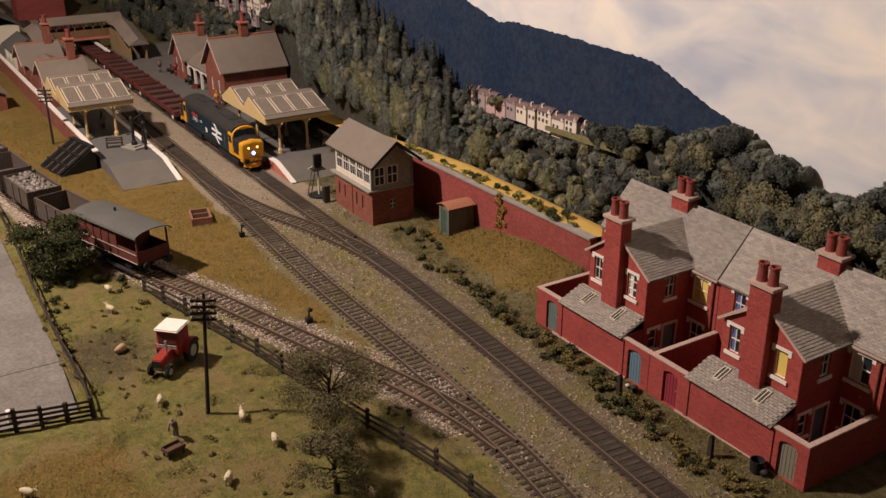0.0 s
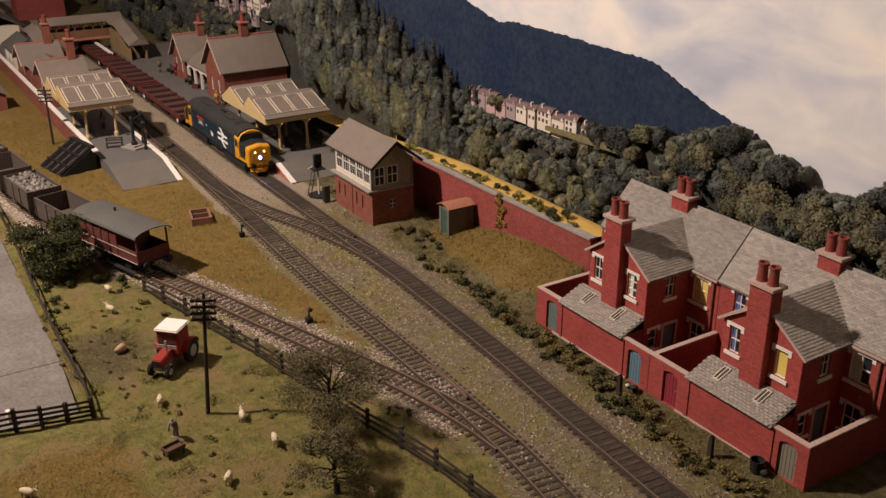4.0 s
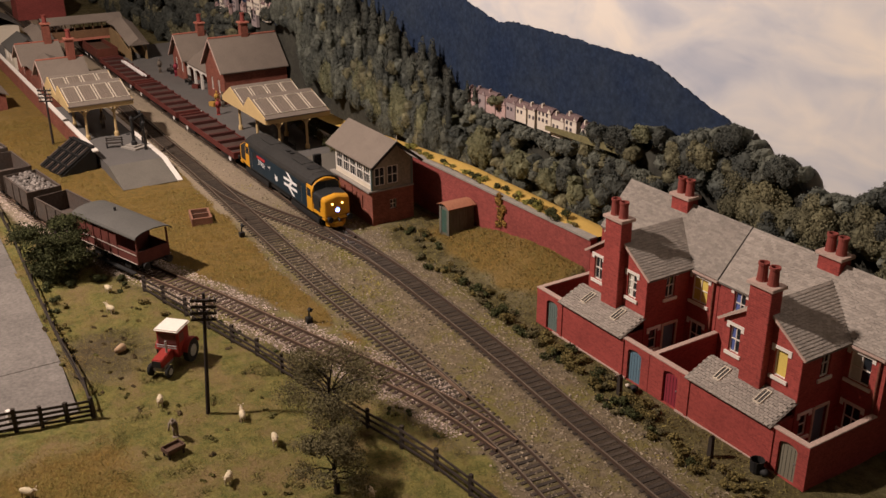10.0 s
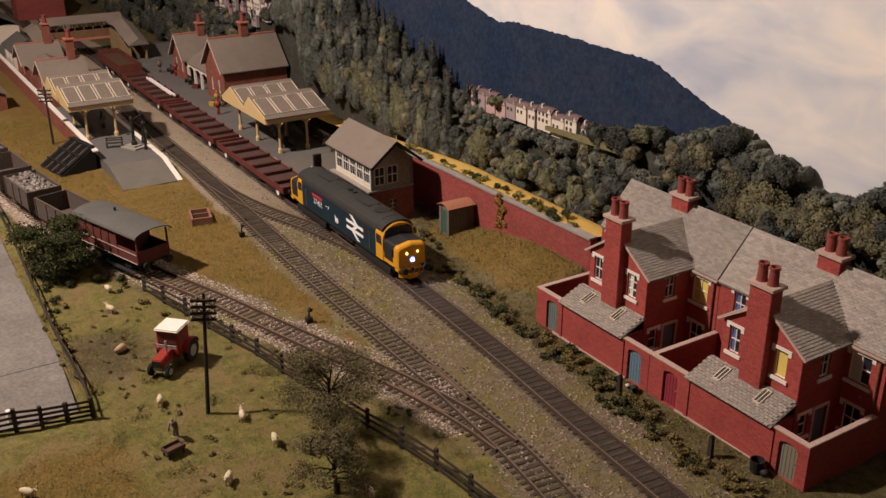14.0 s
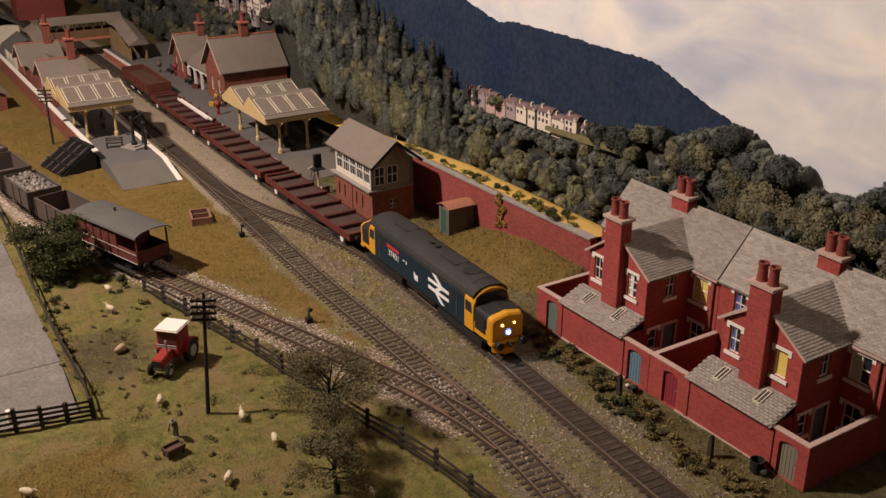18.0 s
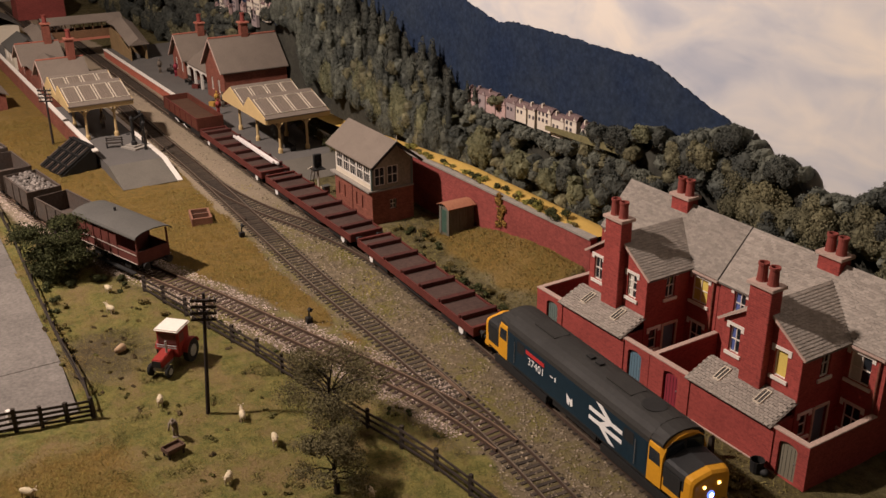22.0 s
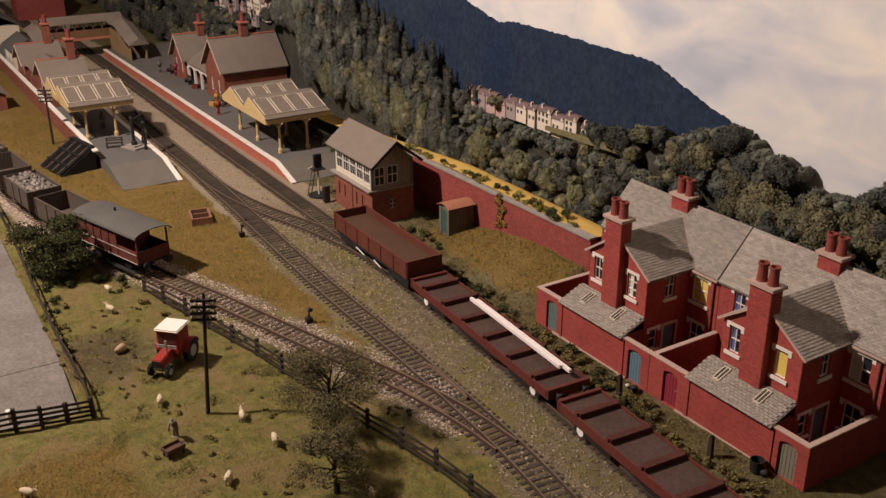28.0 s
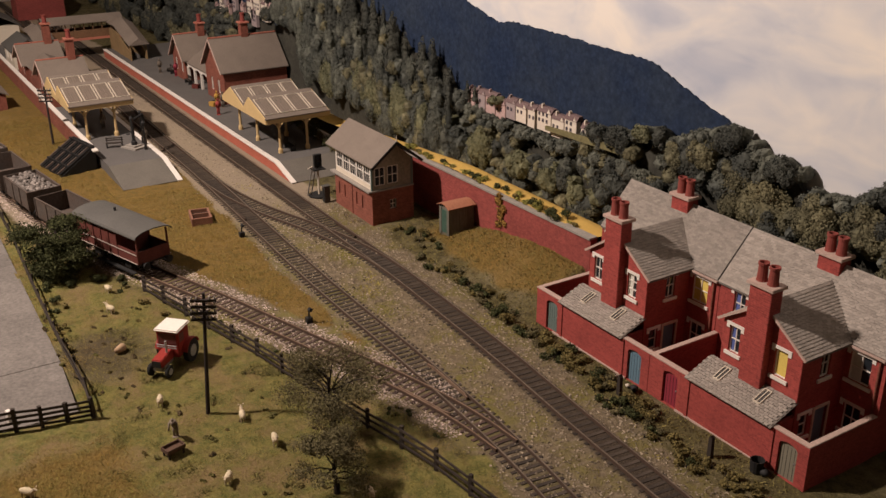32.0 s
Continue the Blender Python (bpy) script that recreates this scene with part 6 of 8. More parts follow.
        part("nameplate", Mesh().prism([(-4.0 * d, 2.5), (-2.3 * d, 2.5), (-2.3 * d, 2.72), (-4.0 * d, 2.72)], "y", y, y - 0.02 * d), RED_PLATE, ob, "red nameplate")
        part("small_emblem", Mesh().prism([(-0.3 * d, 2.12), (-0.24 * d, 1.62), (-0.05 * d, 1.55), (-0.02 * d, 1.8), (0.08 * d, 1.55), (0.24 * d, 1.66), (0.2 * d, 2.05), (0.02 * d, 1.92)], "y", y, y - 0.012 * d), LOGO_WHITE, ob, "small white emblem")
        lettering("37401", ob, (-3.05 * d if d > 0 else 3.05 + 0.0, y - 0.006 * d, 1.95), 0.62, 0 if d > 0 else 180, LOGO_WHITE)
        part("data_panel", Mesh().prism([(-1.75 * d, 2.3), (-1.5 * d, 2.3), (-1.5 * d, 2.36), (-1.75 * d, 2.36)], "y", y, y - 0.012 * d).prism([(-1.35 * d, 2.2), (-1.25 * d, 2.2), (-1.25 * d, 2.45), (-1.35 * d, 2.45)], "y", y, y - 0.012 * d), LOGO_WHITE, ob)
    return ob


def bolster_wagon(label):
    ob = thing("bogie_wagon", (0, 0, 0), label, "flat wagon", "bogie flat wagons of the train")
    L = 7.4
    part("deck", Mesh().box(-L, L, -1.28, 1.28, 1.08, 1.2), DECK, ob, "dark rusty steel deck")
    part("solebar", Mesh().box(-L, L, -1.38, -1.28, 0.82, 1.32), WAGON_RED, ob, "bauxite red side rail")
    part("solebar", Mesh().box(-L, L, 1.28, 1.38, 0.82, 1.32), WAGON_RED, ob, "bauxite red side rail")
    for s in (-1, 1):
        part("headstock", Mesh().box(s * L - 0.12, s * L + 0.12, -1.38, 1.38, 0.8, 1.38), WAGON_RED, ob, bevel=0.02)
        buffers(ob, s * (L + 0.12), s)
        bogie(ob, s * 4.95, (-0.9, 0.9), 2.9, 0.46, discs=(1,) if s == 1 else (0,))
    part("centre_sill", Mesh().box(-L, L, -0.5, 0.5, 0.8, 1.078), BLACK, ob)
    part("trussing", Mesh().beam((-4, -1.1, 0.85), (-1.5, -1.1, 0.45), 0.1, 0.1).beam((-1.5, -1.1, 0.45), (1.5, -1.1, 0.45), 0.1, 0.1).beam((1.5, -1.1, 0.45), (4, -1.1, 0.85), 0.1, 0.1), BLACK, ob)
    for i in range(6):
        x = -5.95 + i * 2.38
        part("bolster", Mesh().box(x - 0.2, x + 0.2, -1.27, 1.27, 1.202, 1.48), BOLSTER_RED, ob, "dark red cross bolster", bevel=0.02)
        for y in (-1.33, 1.33):
            part("stanchion", Mesh().box(x - 0.07, x + 0.07, y - 0.05, y + 0.05, 1.322, 1.5), WAGON_RED, ob)
    return ob


def open_wagon():
    ob = thing("open_wagon", (0, 0, 0), "long rusty red bogie open wagon with a bare brown floor", "open wagon")
    L, h0, h1 = 5.15, 1.1, 2.25
    part("floor", Mesh().box(-L + 0.08, L - 0.08, -1.27, 1.27, 1.02, 1.75), OPEN_LOAD, ob, "dusty brown floor")
    for y in (-1.36, 1.28):
        side = part("side", Mesh().box(-L, L, y, y + 0.08, h0, h1), OPEN_RED, ob, "rusty red steel side")
        yo = y - 0.05 if y < 0 else y + 0.08
        for i in range(7):
            x = -L + 0.06 + i * (2 * L - 0.12) / 6
            part("side_rib", Mesh().box(x - 0.06, x + 0.06, yo, yo + 0.05, h0, h1), WAGON_RED, side)
        part("top_rail", Mesh().box(-L, L, yo, yo + 0.05, h1 - 0.10, h1 + 0.03), WAGON_RED, side)
    for s in (-1, 1):
        part("end", Mesh().box(s * L - 0.06, s * L + 0.06, -1.36, 1.36, h0, h1 + 0.06), OPEN_RED, ob, "rusty red steel end")
        buffers(ob, s * (L + 0.06), s)
        bogie(ob, s * 3.5, (-0.9, 0.9), 2.7, 0.46)
    part("underframe", Mesh().box(-L, L, -1.2, 1.2, 0.8, 1.018), BLACK, ob)
    part("brake_lever", Mesh().beam((-2.0, -1.3, 0.75), (-0.8, -1.3, 0.6), 0.04, 0.07).beam((0.6, -1.3, 0.75), (1.5, -1.3, 0.55), 0.04, 0.07), LOGO_WHITE, ob, "white brake lever")
    return ob


def reshape(ob, k, lift):
    """Draws a vehicle's body to the model's own proportions; wheels and bogies keep the gauge."""
    for child in ob.children_recursive:
        if child.type != "MESH" or child.name.startswith(("wheel", "bogie")):
            continue
        if child.name.startswith("running_number"):
            child.data.transform(Matrix.Diagonal((k[0], k[2], 1, 1)))
            x, y, z = child.location
            child.location = (x * k[0], y * k[1], z * k[2] + lift * S)
        else:
            child.data.transform(Matrix.Translation((0, 0, lift * S)) @ Matrix.Diagonal((*k, 1)))
    return ob


LOCO = reshape(locomotive(), (0.98, 0.89, 0.95), 0.17)
FLATS = [bolster_wagon("bauxite red bogie flat wagon with an empty bolstered deck"), bolster_wagon("bauxite red bogie flat wagon with an empty bolstered deck"), bolster_wagon("bauxite red bogie flat wagon carrying a white girder")]
FLATS = [reshape(w, (1, 0.91, 1), 0.13) for w in FLATS]
GIRDER = thing("girder", (0, 0, 0), "long white girder lying on the flat wagon's bolsters", "girder")
part("girder_bar", Mesh().box(-2.9, 6.2, 0.28, 0.47, 0, 0.22), BEAM_WHITE, GIRDER, bevel=0.03)
part("girder_bar", Mesh().box(-2.5, 6.8, 0.48, 0.67, 0, 0.22), BEAM_WHITE, GIRDER, bevel=0.03)
OPEN = reshape(open_wagon(), (1, 0.92, 1), 0.1)


# ---- wagons standing on the siding ----
VAN_RED = shade("van_brown_red", (0.12, 0.032, 0.023), 0.8, vary=0.25, scale=0.6, fine=7)
VAN_ROOF = shade("van_roof_grey", (0.085, 0.08, 0.07), 0.8, vary=0.15, scale=0.4, fine=8)
WAGON_GREY = shade("weathered_wagon_grey", (0.075, 0.062, 0.052), 0.85, vary=0.35, scale=0.7, fine=6, second=(0.10, 0.06, 0.04))
SCRAP = shade("pale_rubble_load", (0.22, 0.19, 0.165), 0.9, vary=0.4, scale=1.5, fine=5, island=0.5)
LINE_WHITE = shade("lining_white", (0.5, 0.42, 0.36), 0.7, vary=0.1, bump=0)


def on_siding(ob, x):
    s = SIDING.s_of_x(x)
    p, d = SIDING.at(s), SIDING.way(s)
    ob.matrix_world = pose(p.x * S, p.y * S, 0, 0, 0, math.degrees(math.atan2(d.y, d.x)))
    return ob


def brake_van():
    ob = thing("brake_van", (0, 0, 0), "brown-red goods brake van with a grey curved roof and open veranda", "brake van")
    L = 3.45
    part("floor", Mesh().box(-L, L, -1.2, 1.2, 1.0, 1.12), BLACK, ob)
    for y, o in ((-1.22, -1), (1.16, 1)):
        side = part("side", Mesh().box(-L, 1.2, y, y + 0.06, 1.1, 3.05), VAN_RED, ob, "brown-red planked side")
        part("veranda_side", Mesh().box(1.2, L, y, y + 0.06, 1.1, 1.95), VAN_RED, ob)
        ye = y - 0.05 if o < 0 else y + 0.06
        for i in range(6):
            x = -L + 0.05 + i * 0.92
            part("rib", Mesh().box(x - 0.05, x + 0.05, ye, ye + 0.05, 1.1, 3.05), VAN_RED, side)
        for z in (1.14, 1.75):
            part("lining", Mesh().box(-L, L, ye + (0.0 if o < 0 else 0.05) - 0.008, ye + (0.0 if o < 0 else 0.05) + 0.008, z, z + 0.06), LINE_WHITE, side, "pale lining along the side")
        part("footboard", Mesh().box(-L + 0.3, L - 0.3, y - (0.25 if o < 0 else -0.05), y + (0.05 if o < 0 else 0.3), 0.42, 0.5), BLACK, ob, "long dark footboard")
    part("end", Mesh().box(-L, -L + 0.08, -1.16, 1.16, 1.1, 3.1), VAN_RED, ob)
    part("cabin_end", Mesh().box(1.12, 1.2, -1.16, 1.16, 1.1, 3.1), VAN_RED, ob)
    part("veranda_end", Mesh().box(L - 0.08, L, -1.16, 1.16, 1.1, 1.95), VAN_RED, ob)
    for y in (-1.14, 1.14):
        part("veranda_post", Mesh().box(L - 0.1, L, y - 0.05, y + 0.05, 1.95, 3.05), VAN_RED, ob)
    p = [(1.42 * math.cos(a), 3.0 + 0.42 * math.sin(a)) for a in np.linspace(math.pi - 0.05, 0.05, 11)]
    roof = part("roof", Mesh().prism(p + [(y, z - 0.07) for y, z in p[::-1]], "x", -L - 0.25, L + 0.3), VAN_ROOF, ob, "grey curved canvas roof")
    part("stove_pipe", Mesh().rod((-1.0, 0.25, 3.3), (-1.0, 0.25, 3.62), 0.09), BLACK, roof)
    for x in (-1.8, 1.8):
        wheelset(ob, x, 0.48)
        for y in (-0.98, 0.86):
            part("axle_guard", Mesh().box(x - 0.35, x + 0.35, y, y + 0.12, 0.45, 1.0), BLACK, ob)
    for s in (-1, 1):
        buffers(ob, s * L, s)
    return ob


def mineral_wagon(load, label):
    ob = thing("mineral_wagon", (0, 0, 0), label, "open wagon", "wagons on the siding")
    L, z0, z1 = 2.55, 1.12, 2.5
    part("floor", Mesh().box(-L, L, -1.2, 1.2, 1.0, 1.12), WAGON_GREY, ob)
    for y in (-1.24, 1.18):
        side = part("side", Mesh().box(-L, L, y, y + 0.06, z0, z1), WAGON_GREY, ob, "weathered grey steel side")
        ye = y - 0.06 if y < 0 else y + 0.06
        for x in (-L + 0.08, -0.75, 0.75, L - 0.08):
            part("rib", Mesh().box(x - 0.06, x + 0.06, ye, ye + 0.06, z0, z1), WAGON_GREY, side)
        part("top_rail", Mesh().box(-L, L, y - 0.03, y + 0.09, z1, z1 + 0.07), WAGON_GREY, side)
    for s in (-1, 1):
        part("end", Mesh().box(s * L - 0.04, s * L + 0.04, -1.18, 1.18, z0, z1 + 0.05), WAGON_GREY, ob)
        buffers(ob, s * L, s)
    for x in (-1.4, 1.4):
        wheelset(ob, x, 0.46)
        for y in (-0.98, 0.86):
            part("axle_guard", Mesh().box(x - 0.3, x + 0.3, y, y + 0.12, 0.45, 1.0), BLACK, ob)
    if load:
        r = random.Random(3)
        m = Mesh()
        for i in range(330):
            x, y = r.uniform(-L + 0.2, L - 0.2), r.uniform(-1.05, 1.05)
            z = 2.15 + 0.3 * (1 - (y / 1.2) ** 2) + r.uniform(-0.08, 0.08)
            m.blob((x, y, z), (r.uniform(0.08, 0.2),) * 3, r.random() * 50, 0.4, 1.5, 1)
        m.box(-L + 0.08, L - 0.08, -1.16, 1.16, 1.12, 2.18)
        part("load", m, load, ob, "heaped load", kind="stuff")
    return ob


on_siding(brake_van(), -62.6)
on_siding(mineral_wagon(None, "weathered grey mineral wagon standing empty"), -69.6)
on_siding(mineral_wagon(SCRAP, "weathered grey mineral wagon heaped with pale rubble"), -75.9)
on_siding(mineral_wagon(None, "weathered dark mineral wagon standing empty"), -82.2)
on_siding(mineral_wagon(SCRAP, "weathered dark mineral wagon heaped with grey rubble"), -88.5)

# ---- road and fences ----
road = thing("road", (0, 0, 0), "pale worn concrete yard road", "road", kind="structure")
for x0, x1, y0, y1 in ((-120, -96, 7.3, 7.25), (-95.96, -74, 7.25, 7.2), (-73.96, -50.7, 7.2, 6.85), (-50.66, -44.9, 6.85, 6.5)):
    part("slab", Mesh().prism([(x0, -9), (x1 - (0.3 if x1 > -45 else 0.0), -9), (x1, y1), (x0, y0)], "z", -0.1, 0.075), CONCRETE, road, bevel=0.02)
solid("road_marker", Mesh().box(-0.12, 0.12, -0.1, 0.1, 0, 0.75), WHITE, "short white marker stone beside the gate", "marker", at=(-45.6, 3.4, 0.06), turn=20)


def fence(points, label, rails, height, gap, post=0.13, lean=0.03):
    """Posts with rails from post to post."""
    line = Line(points)
    ob = thing("fence", (0, 0, 0), label, "fence")
    r = random.Random(len(points) + rails)
    n = int(line.length / gap)
    tops = []
    for i in range(n + 1):
        p = line.at(line.length * i / n)
        h = height * r.uniform(0.92, 1.06)
        q = Vector((p.x + r.uniform(-lean, lean), p.y + r.uniform(-lean, lean), 0))
        part("post", Mesh().beam((p.x, p.y, -0.2), (q.x, q.y, h + 0.12), post, post), DARK_WOOD, ob)
        tops.append((p, h))
    for (p, h), (q, k) in zip(tops, tops[1:]):
        for j in range(rails):
            z = (j + 0.75) / rails
            part("rail", Mesh().beam((p.x, p.y - 0.07, h * z + r.uniform(-0.03, 0.03)), (q.x, q.y - 0.07, k * z + r.uniform(-0.03, 0.03)), 0.05, 0.13), DARK_WOOD, ob)
    return ob


fence([(-45.1, 1.2), (-44.9, 2.8), (-44.4, 5.0), (-44.0, 7.0)], "dark tarred four-rail timber fence across the road end", 4, 1.12, 1.05, 0.17)
fence([(-44.0, 7.05), (-47.0, 7.3), (-52.1, 7.3), (-60.7, 7.5), (-71.5, 7.9), (-82, 8.0)], "thin dark post-and-rail fence along the road", 2, 0.85, 2.4, 0.1)
fence([(-57.2, 13.4), (-54.1, 14.1), (-51.9, 14.7), (-49.3, 15.3), (-45.6, 16.2), (-42.5, 16.8), (-39.6, 17.4), (-35.3, 18.2), (-32.5, 18.9), (-29.3, 19.3), (-24, 20)], "dark tarred timber fence beside the siding", 3, 1.05, 2.3, 0.17)


# ---- poles ----
def telegraph_pole(at, height, lean, label, arms=4, along=-30):
    ob = thing("telegraph_pole", (*at, 0), label, "telegraph pole", "telegraph poles", turn=along)
    part("pole", Mesh().rod((0, 0, -0.2), (lean[0], lean[1], height), 0.115, 0.08, 10), POLE_WOOD, ob)
    for i in range(arms):
        z = height - 0.35 - i * 0.33
        x, yy = lean[0] * z / height + 0.12, lean[1] * z / height
        arm = part("cross_arm", Mesh().box(x - 0.06, x + 0.06, yy - 0.62, yy + 0.62, z - 0.06, z + 0.06), POLE_WOOD, ob)
        for y in (yy - 0.55, yy - 0.3, yy + 0.3, yy + 0.55):
            part("insulator", Mesh().turned((x, y, z + 0.06), [(0.03, 0), (0.055, 0.05), (0.05, 0.13), (0.02, 0.16)], 8), PALE if i % 2 else GREY_COPING, arm)


telegraph_pole((-41.4, 11.95), 6.55, (-0.22, 0.38), "tall dark timber telegraph pole with four cross-arms")
telegraph_pole((-94.0, 15.5), 5.5, (0.0, 0.0), "dark timber telegraph pole beside the island platform")

# ---- tractor ----
TRACTOR = shade("tractor_red", (0.27, 0.028, 0.02), 0.55, vary=0.15, scale=1, fine=6, bump=0.03)
TYRE = shade("tyre_rubber", (0.018, 0.017, 0.016), 0.9, vary=0.2)
RIM = shade("wheel_silver", (0.38, 0.37, 0.35), 0.5, metal=0.3, vary=0.15)


def tractor(at, turn, k=0.84):
    ob = thing("tractor", (*at, 0.06), "red farm tractor with a white cab roof standing in the meadow", "tractor", turn=turn)

    def fit(m):
        m.v = [(x * k, y * k, z * k) for x, y, z in m.v]
        return m

    part("bonnet", fit(Mesh().prism([(0.45, 0.75), (1.95, 0.75), (2.0, 0.85), (2.0, 1.3), (0.45, 1.45)], "y", -0.36, 0.36)), TRACTOR, ob, "red engine bonnet", bevel=0.05)
    part("grille", fit(Mesh().box(2.001, 2.03, -0.3, 0.3, 0.8, 1.25)), BLACK, ob)
    part("engine", fit(Mesh().box(0.4, 1.9, -0.26, 0.26, 0.5, 0.748)), STEEL, ob)
    cab = part("cab", fit(Mesh().box(-1.0, 0.44, -0.76, 0.76, 0.75, 2.55)), TRACTOR, ob, "red cab", bevel=0.05)
    part("windscreen", fit(Mesh().box(0.441, 0.46, -0.62, 0.62, 1.7, 2.4)), CAB_GLASS, cab, "dull reddish windscreen")
    for y, s in ((-0.761, -1), (0.761, 1)):
        part("side_window", fit(Mesh().box(-0.3, 0.3, min(y, y + 0.015 * s), max(y, y + 0.015 * s), 1.75, 2.35)), CAB_GLASS, cab)
    part("cab_roof", fit(Mesh().box(-1.15, 0.6, -0.85, 0.85, 2.552, 2.72)), WHITE, cab, "white cab roof", bevel=0.06)
    part("exhaust", fit(Mesh().rod((1.0, 0.2, 1.3), (1.0, 0.2, 2.2), 0.07)), RIM, ob, "silver upright exhaust")
    for z in (1.5, 1.64):
        part("bar", fit(Mesh().beam((0.6, -0.7, z), (0.6, 0.7, z), 0.06, 0.06)), RIM, cab, "pale bar before the windscreen")
    for x, y, r, w in ((-0.7, -0.95, 0.78, 0.34), (-0.7, 0.95, 0.78, 0.34), (1.65, -0.62, 0.42, 0.22), (1.65, 0.62, 0.42, 0.22)):
        wheel = part("wheel", fit(Mesh().rod((x, y - w / 2, r), (x, y + w / 2, r), r, n=22)), TYRE, ob, "black tyred wheel", bevel=0.03)
        o = -1 if y < 0 else 1
        part("rim", fit(Mesh().rod((x, y + o * w * 0.4, r), (x, y + o * (w / 2 + 0.02), r), r * 0.55, r * 0.5, 18)), RIM, wheel)
    for y in (-0.95, 0.95):
        part("mudguard", fit(Mesh().prism([(-0.7 + 0.9 * math.cos(a), 0.78 + 0.9 * math.sin(a)) for a in np.linspace(0.3, 2.8, 9)] + [(-0.7 + 0.84 * math.cos(a), 0.78 + 0.84 * math.sin(a)) for a in np.linspace(2.8, 0.3, 9)], "y", y - 0.2, y + 0.2)), TRACTOR, ob)
    part("front_axle", fit(Mesh().rod((1.65, -0.6, 0.42), (1.65, 0.6, 0.42), 0.07)), STEEL, ob)


CAB_GLASS = shade("dull_cab_window", (0.12, 0.035, 0.03), 0.3, vary=0.15, bump=0)
tractor((-47.1, 12.05), -46)

# ---- foliage ----
BUSH = shade("dark_bush_leaf", (0.064, 0.069, 0.027), 0.9, vary=0.35, scale=1.2, island=0.5, bump=0, spec=0.15)
OLIVE_LEAF = shade("olive_shrub_leaf", (0.18, 0.142, 0.052), 0.9, vary=0.35, scale=1.2, island=0.5, bump=0, spec=0.15)
DRAB_LEAF = shade("drab_tree_leaf", (0.15, 0.128, 0.064), 0.9, vary=0.35, scale=1.2, island=0.5, bump=0, spec=0.15)
FRESH_LEAF = shade("yellow_green_leaf", (0.26, 0.235, 0.06), 0.9, vary=0.3, scale=1.2, island=0.5, bump=0, spec=0.15)
BARK = shade("dark_bark", (0.03, 0.022, 0.017), 0.95, vary=0.35, fine=12, bump=0.5)


def tree(at, height, spread, clumps, leaf, density, size, seed, label, trunk=0.16, low=0.35, lean=0.0):
    r = random.Random(seed)
    ob = thing("tree", (*at, 0), label, "tree")
    top = Vector((lean, 0.1, height * 0.72))
    m = Mesh()
    last, rad = Vector((0, 0, -0.2)), trunk
    for i in range(1, 6):
        nxt = Vector((top.x * i / 5 + r.uniform(-0.08, 0.08), r.uniform(-0.08, 0.08), top.z * i / 5))
        m.rod(last, nxt, rad, rad * 0.82, 9)
        last, rad = nxt, rad * 0.82
    part("trunk", m, BARK, ob, "dark crooked trunk")
    crown = Mesh()
    for i in range(clumps):
        a = 6.283 * i / clumps + r.uniform(-0.5, 0.5)
        z = height * r.uniform(low, 0.95)
        d = spread * math.sqrt(max(0.05, 1 - ((z / height - 0.55) / 0.5) ** 2)) * r.uniform(0.35, 0.95)
        p = Vector((d * math.cos(a) + lean * z / height, d * math.sin(a), z))
        start = Vector((top.x * min(1, z * 0.75 / top.z), 0, min(top.z, z * 0.75)))
        bend = (start + p) / 2 + Vector((0, 0, 0.15))
        part("limb", Mesh().rod(start, bend, trunk * 0.30, trunk * 0.18, 6).rod(bend, p, trunk * 0.18, trunk * 0.05, 6), BARK, ob)
        leaves(crown, p, (spread * r.uniform(0.28, 0.46), spread * r.uniform(0.28, 0.46), height * r.uniform(0.07, 0.15)), density, size, r)
    part("crown", crown, leaf, ob, "ragged crown of small leaves", kind="stuff")
    return ob


tree((-62.6, 9.35), 3.9, 2.4, 40, BUSH, 480, 0.065, 3, "dense dark green broadleaf tree beside the siding", 0.22, 0.12)
tree((-36.1, 16.4), 4.3, 2.7, 22, DRAB_LEAF, 620, 0.043, 9, "thin dark olive tree leaning by the fence", 0.17, 0.45, -0.4)
tree((-32.15, 14.55), 3.1, 1.7, 16, DRAB_LEAF, 560, 0.043, 12, "thin dark olive tree in the meadow", 0.16, 0.3, -0.1)


MEADOW_LEAF = shade("meadow_tuft", (0.17, 0.155, 0.055), 0.95, vary=0.35, scale=1.2, island=0.4, bump=0, spec=0.1, second=(0.10, 0.085, 0.035))
MUD_LEAF = shade("trodden_weed", (0.13, 0.095, 0.05), 0.95, vary=0.35, scale=1.2, island=0.4, bump=0, spec=0.1)


def shrub(at, size, leaf, seed, label, z=None, dense=90, flat=1.0):
    r = random.Random(seed)
    x, y = at
    z = float(ground_height(np.array([x]), np.array([y]))[0]) if z is None else z
    ob = thing("shrub", (x, y, z), label, "shrub", "shrubs beside the line")
    m = Mesh()
    for i in range(max(2, int(size * 4))):
        leaves(m, (r.uniform(-0.7, 0.7) * size, r.uniform(-0.5, 0.5) * size, size * flat * r.uniform(0.12, 0.5)), (size * 0.4, size * 0.36, size * 0.26 * flat), int(dense * 1.7), 0.055, r, 0.3)
    part("foliage", m, leaf, ob, kind="stuff")
    part("stem", Mesh().rod((0, 0, -0.05), (0.05, 0, size * 0.4), 0.05, 0.02, 6), BARK, ob)


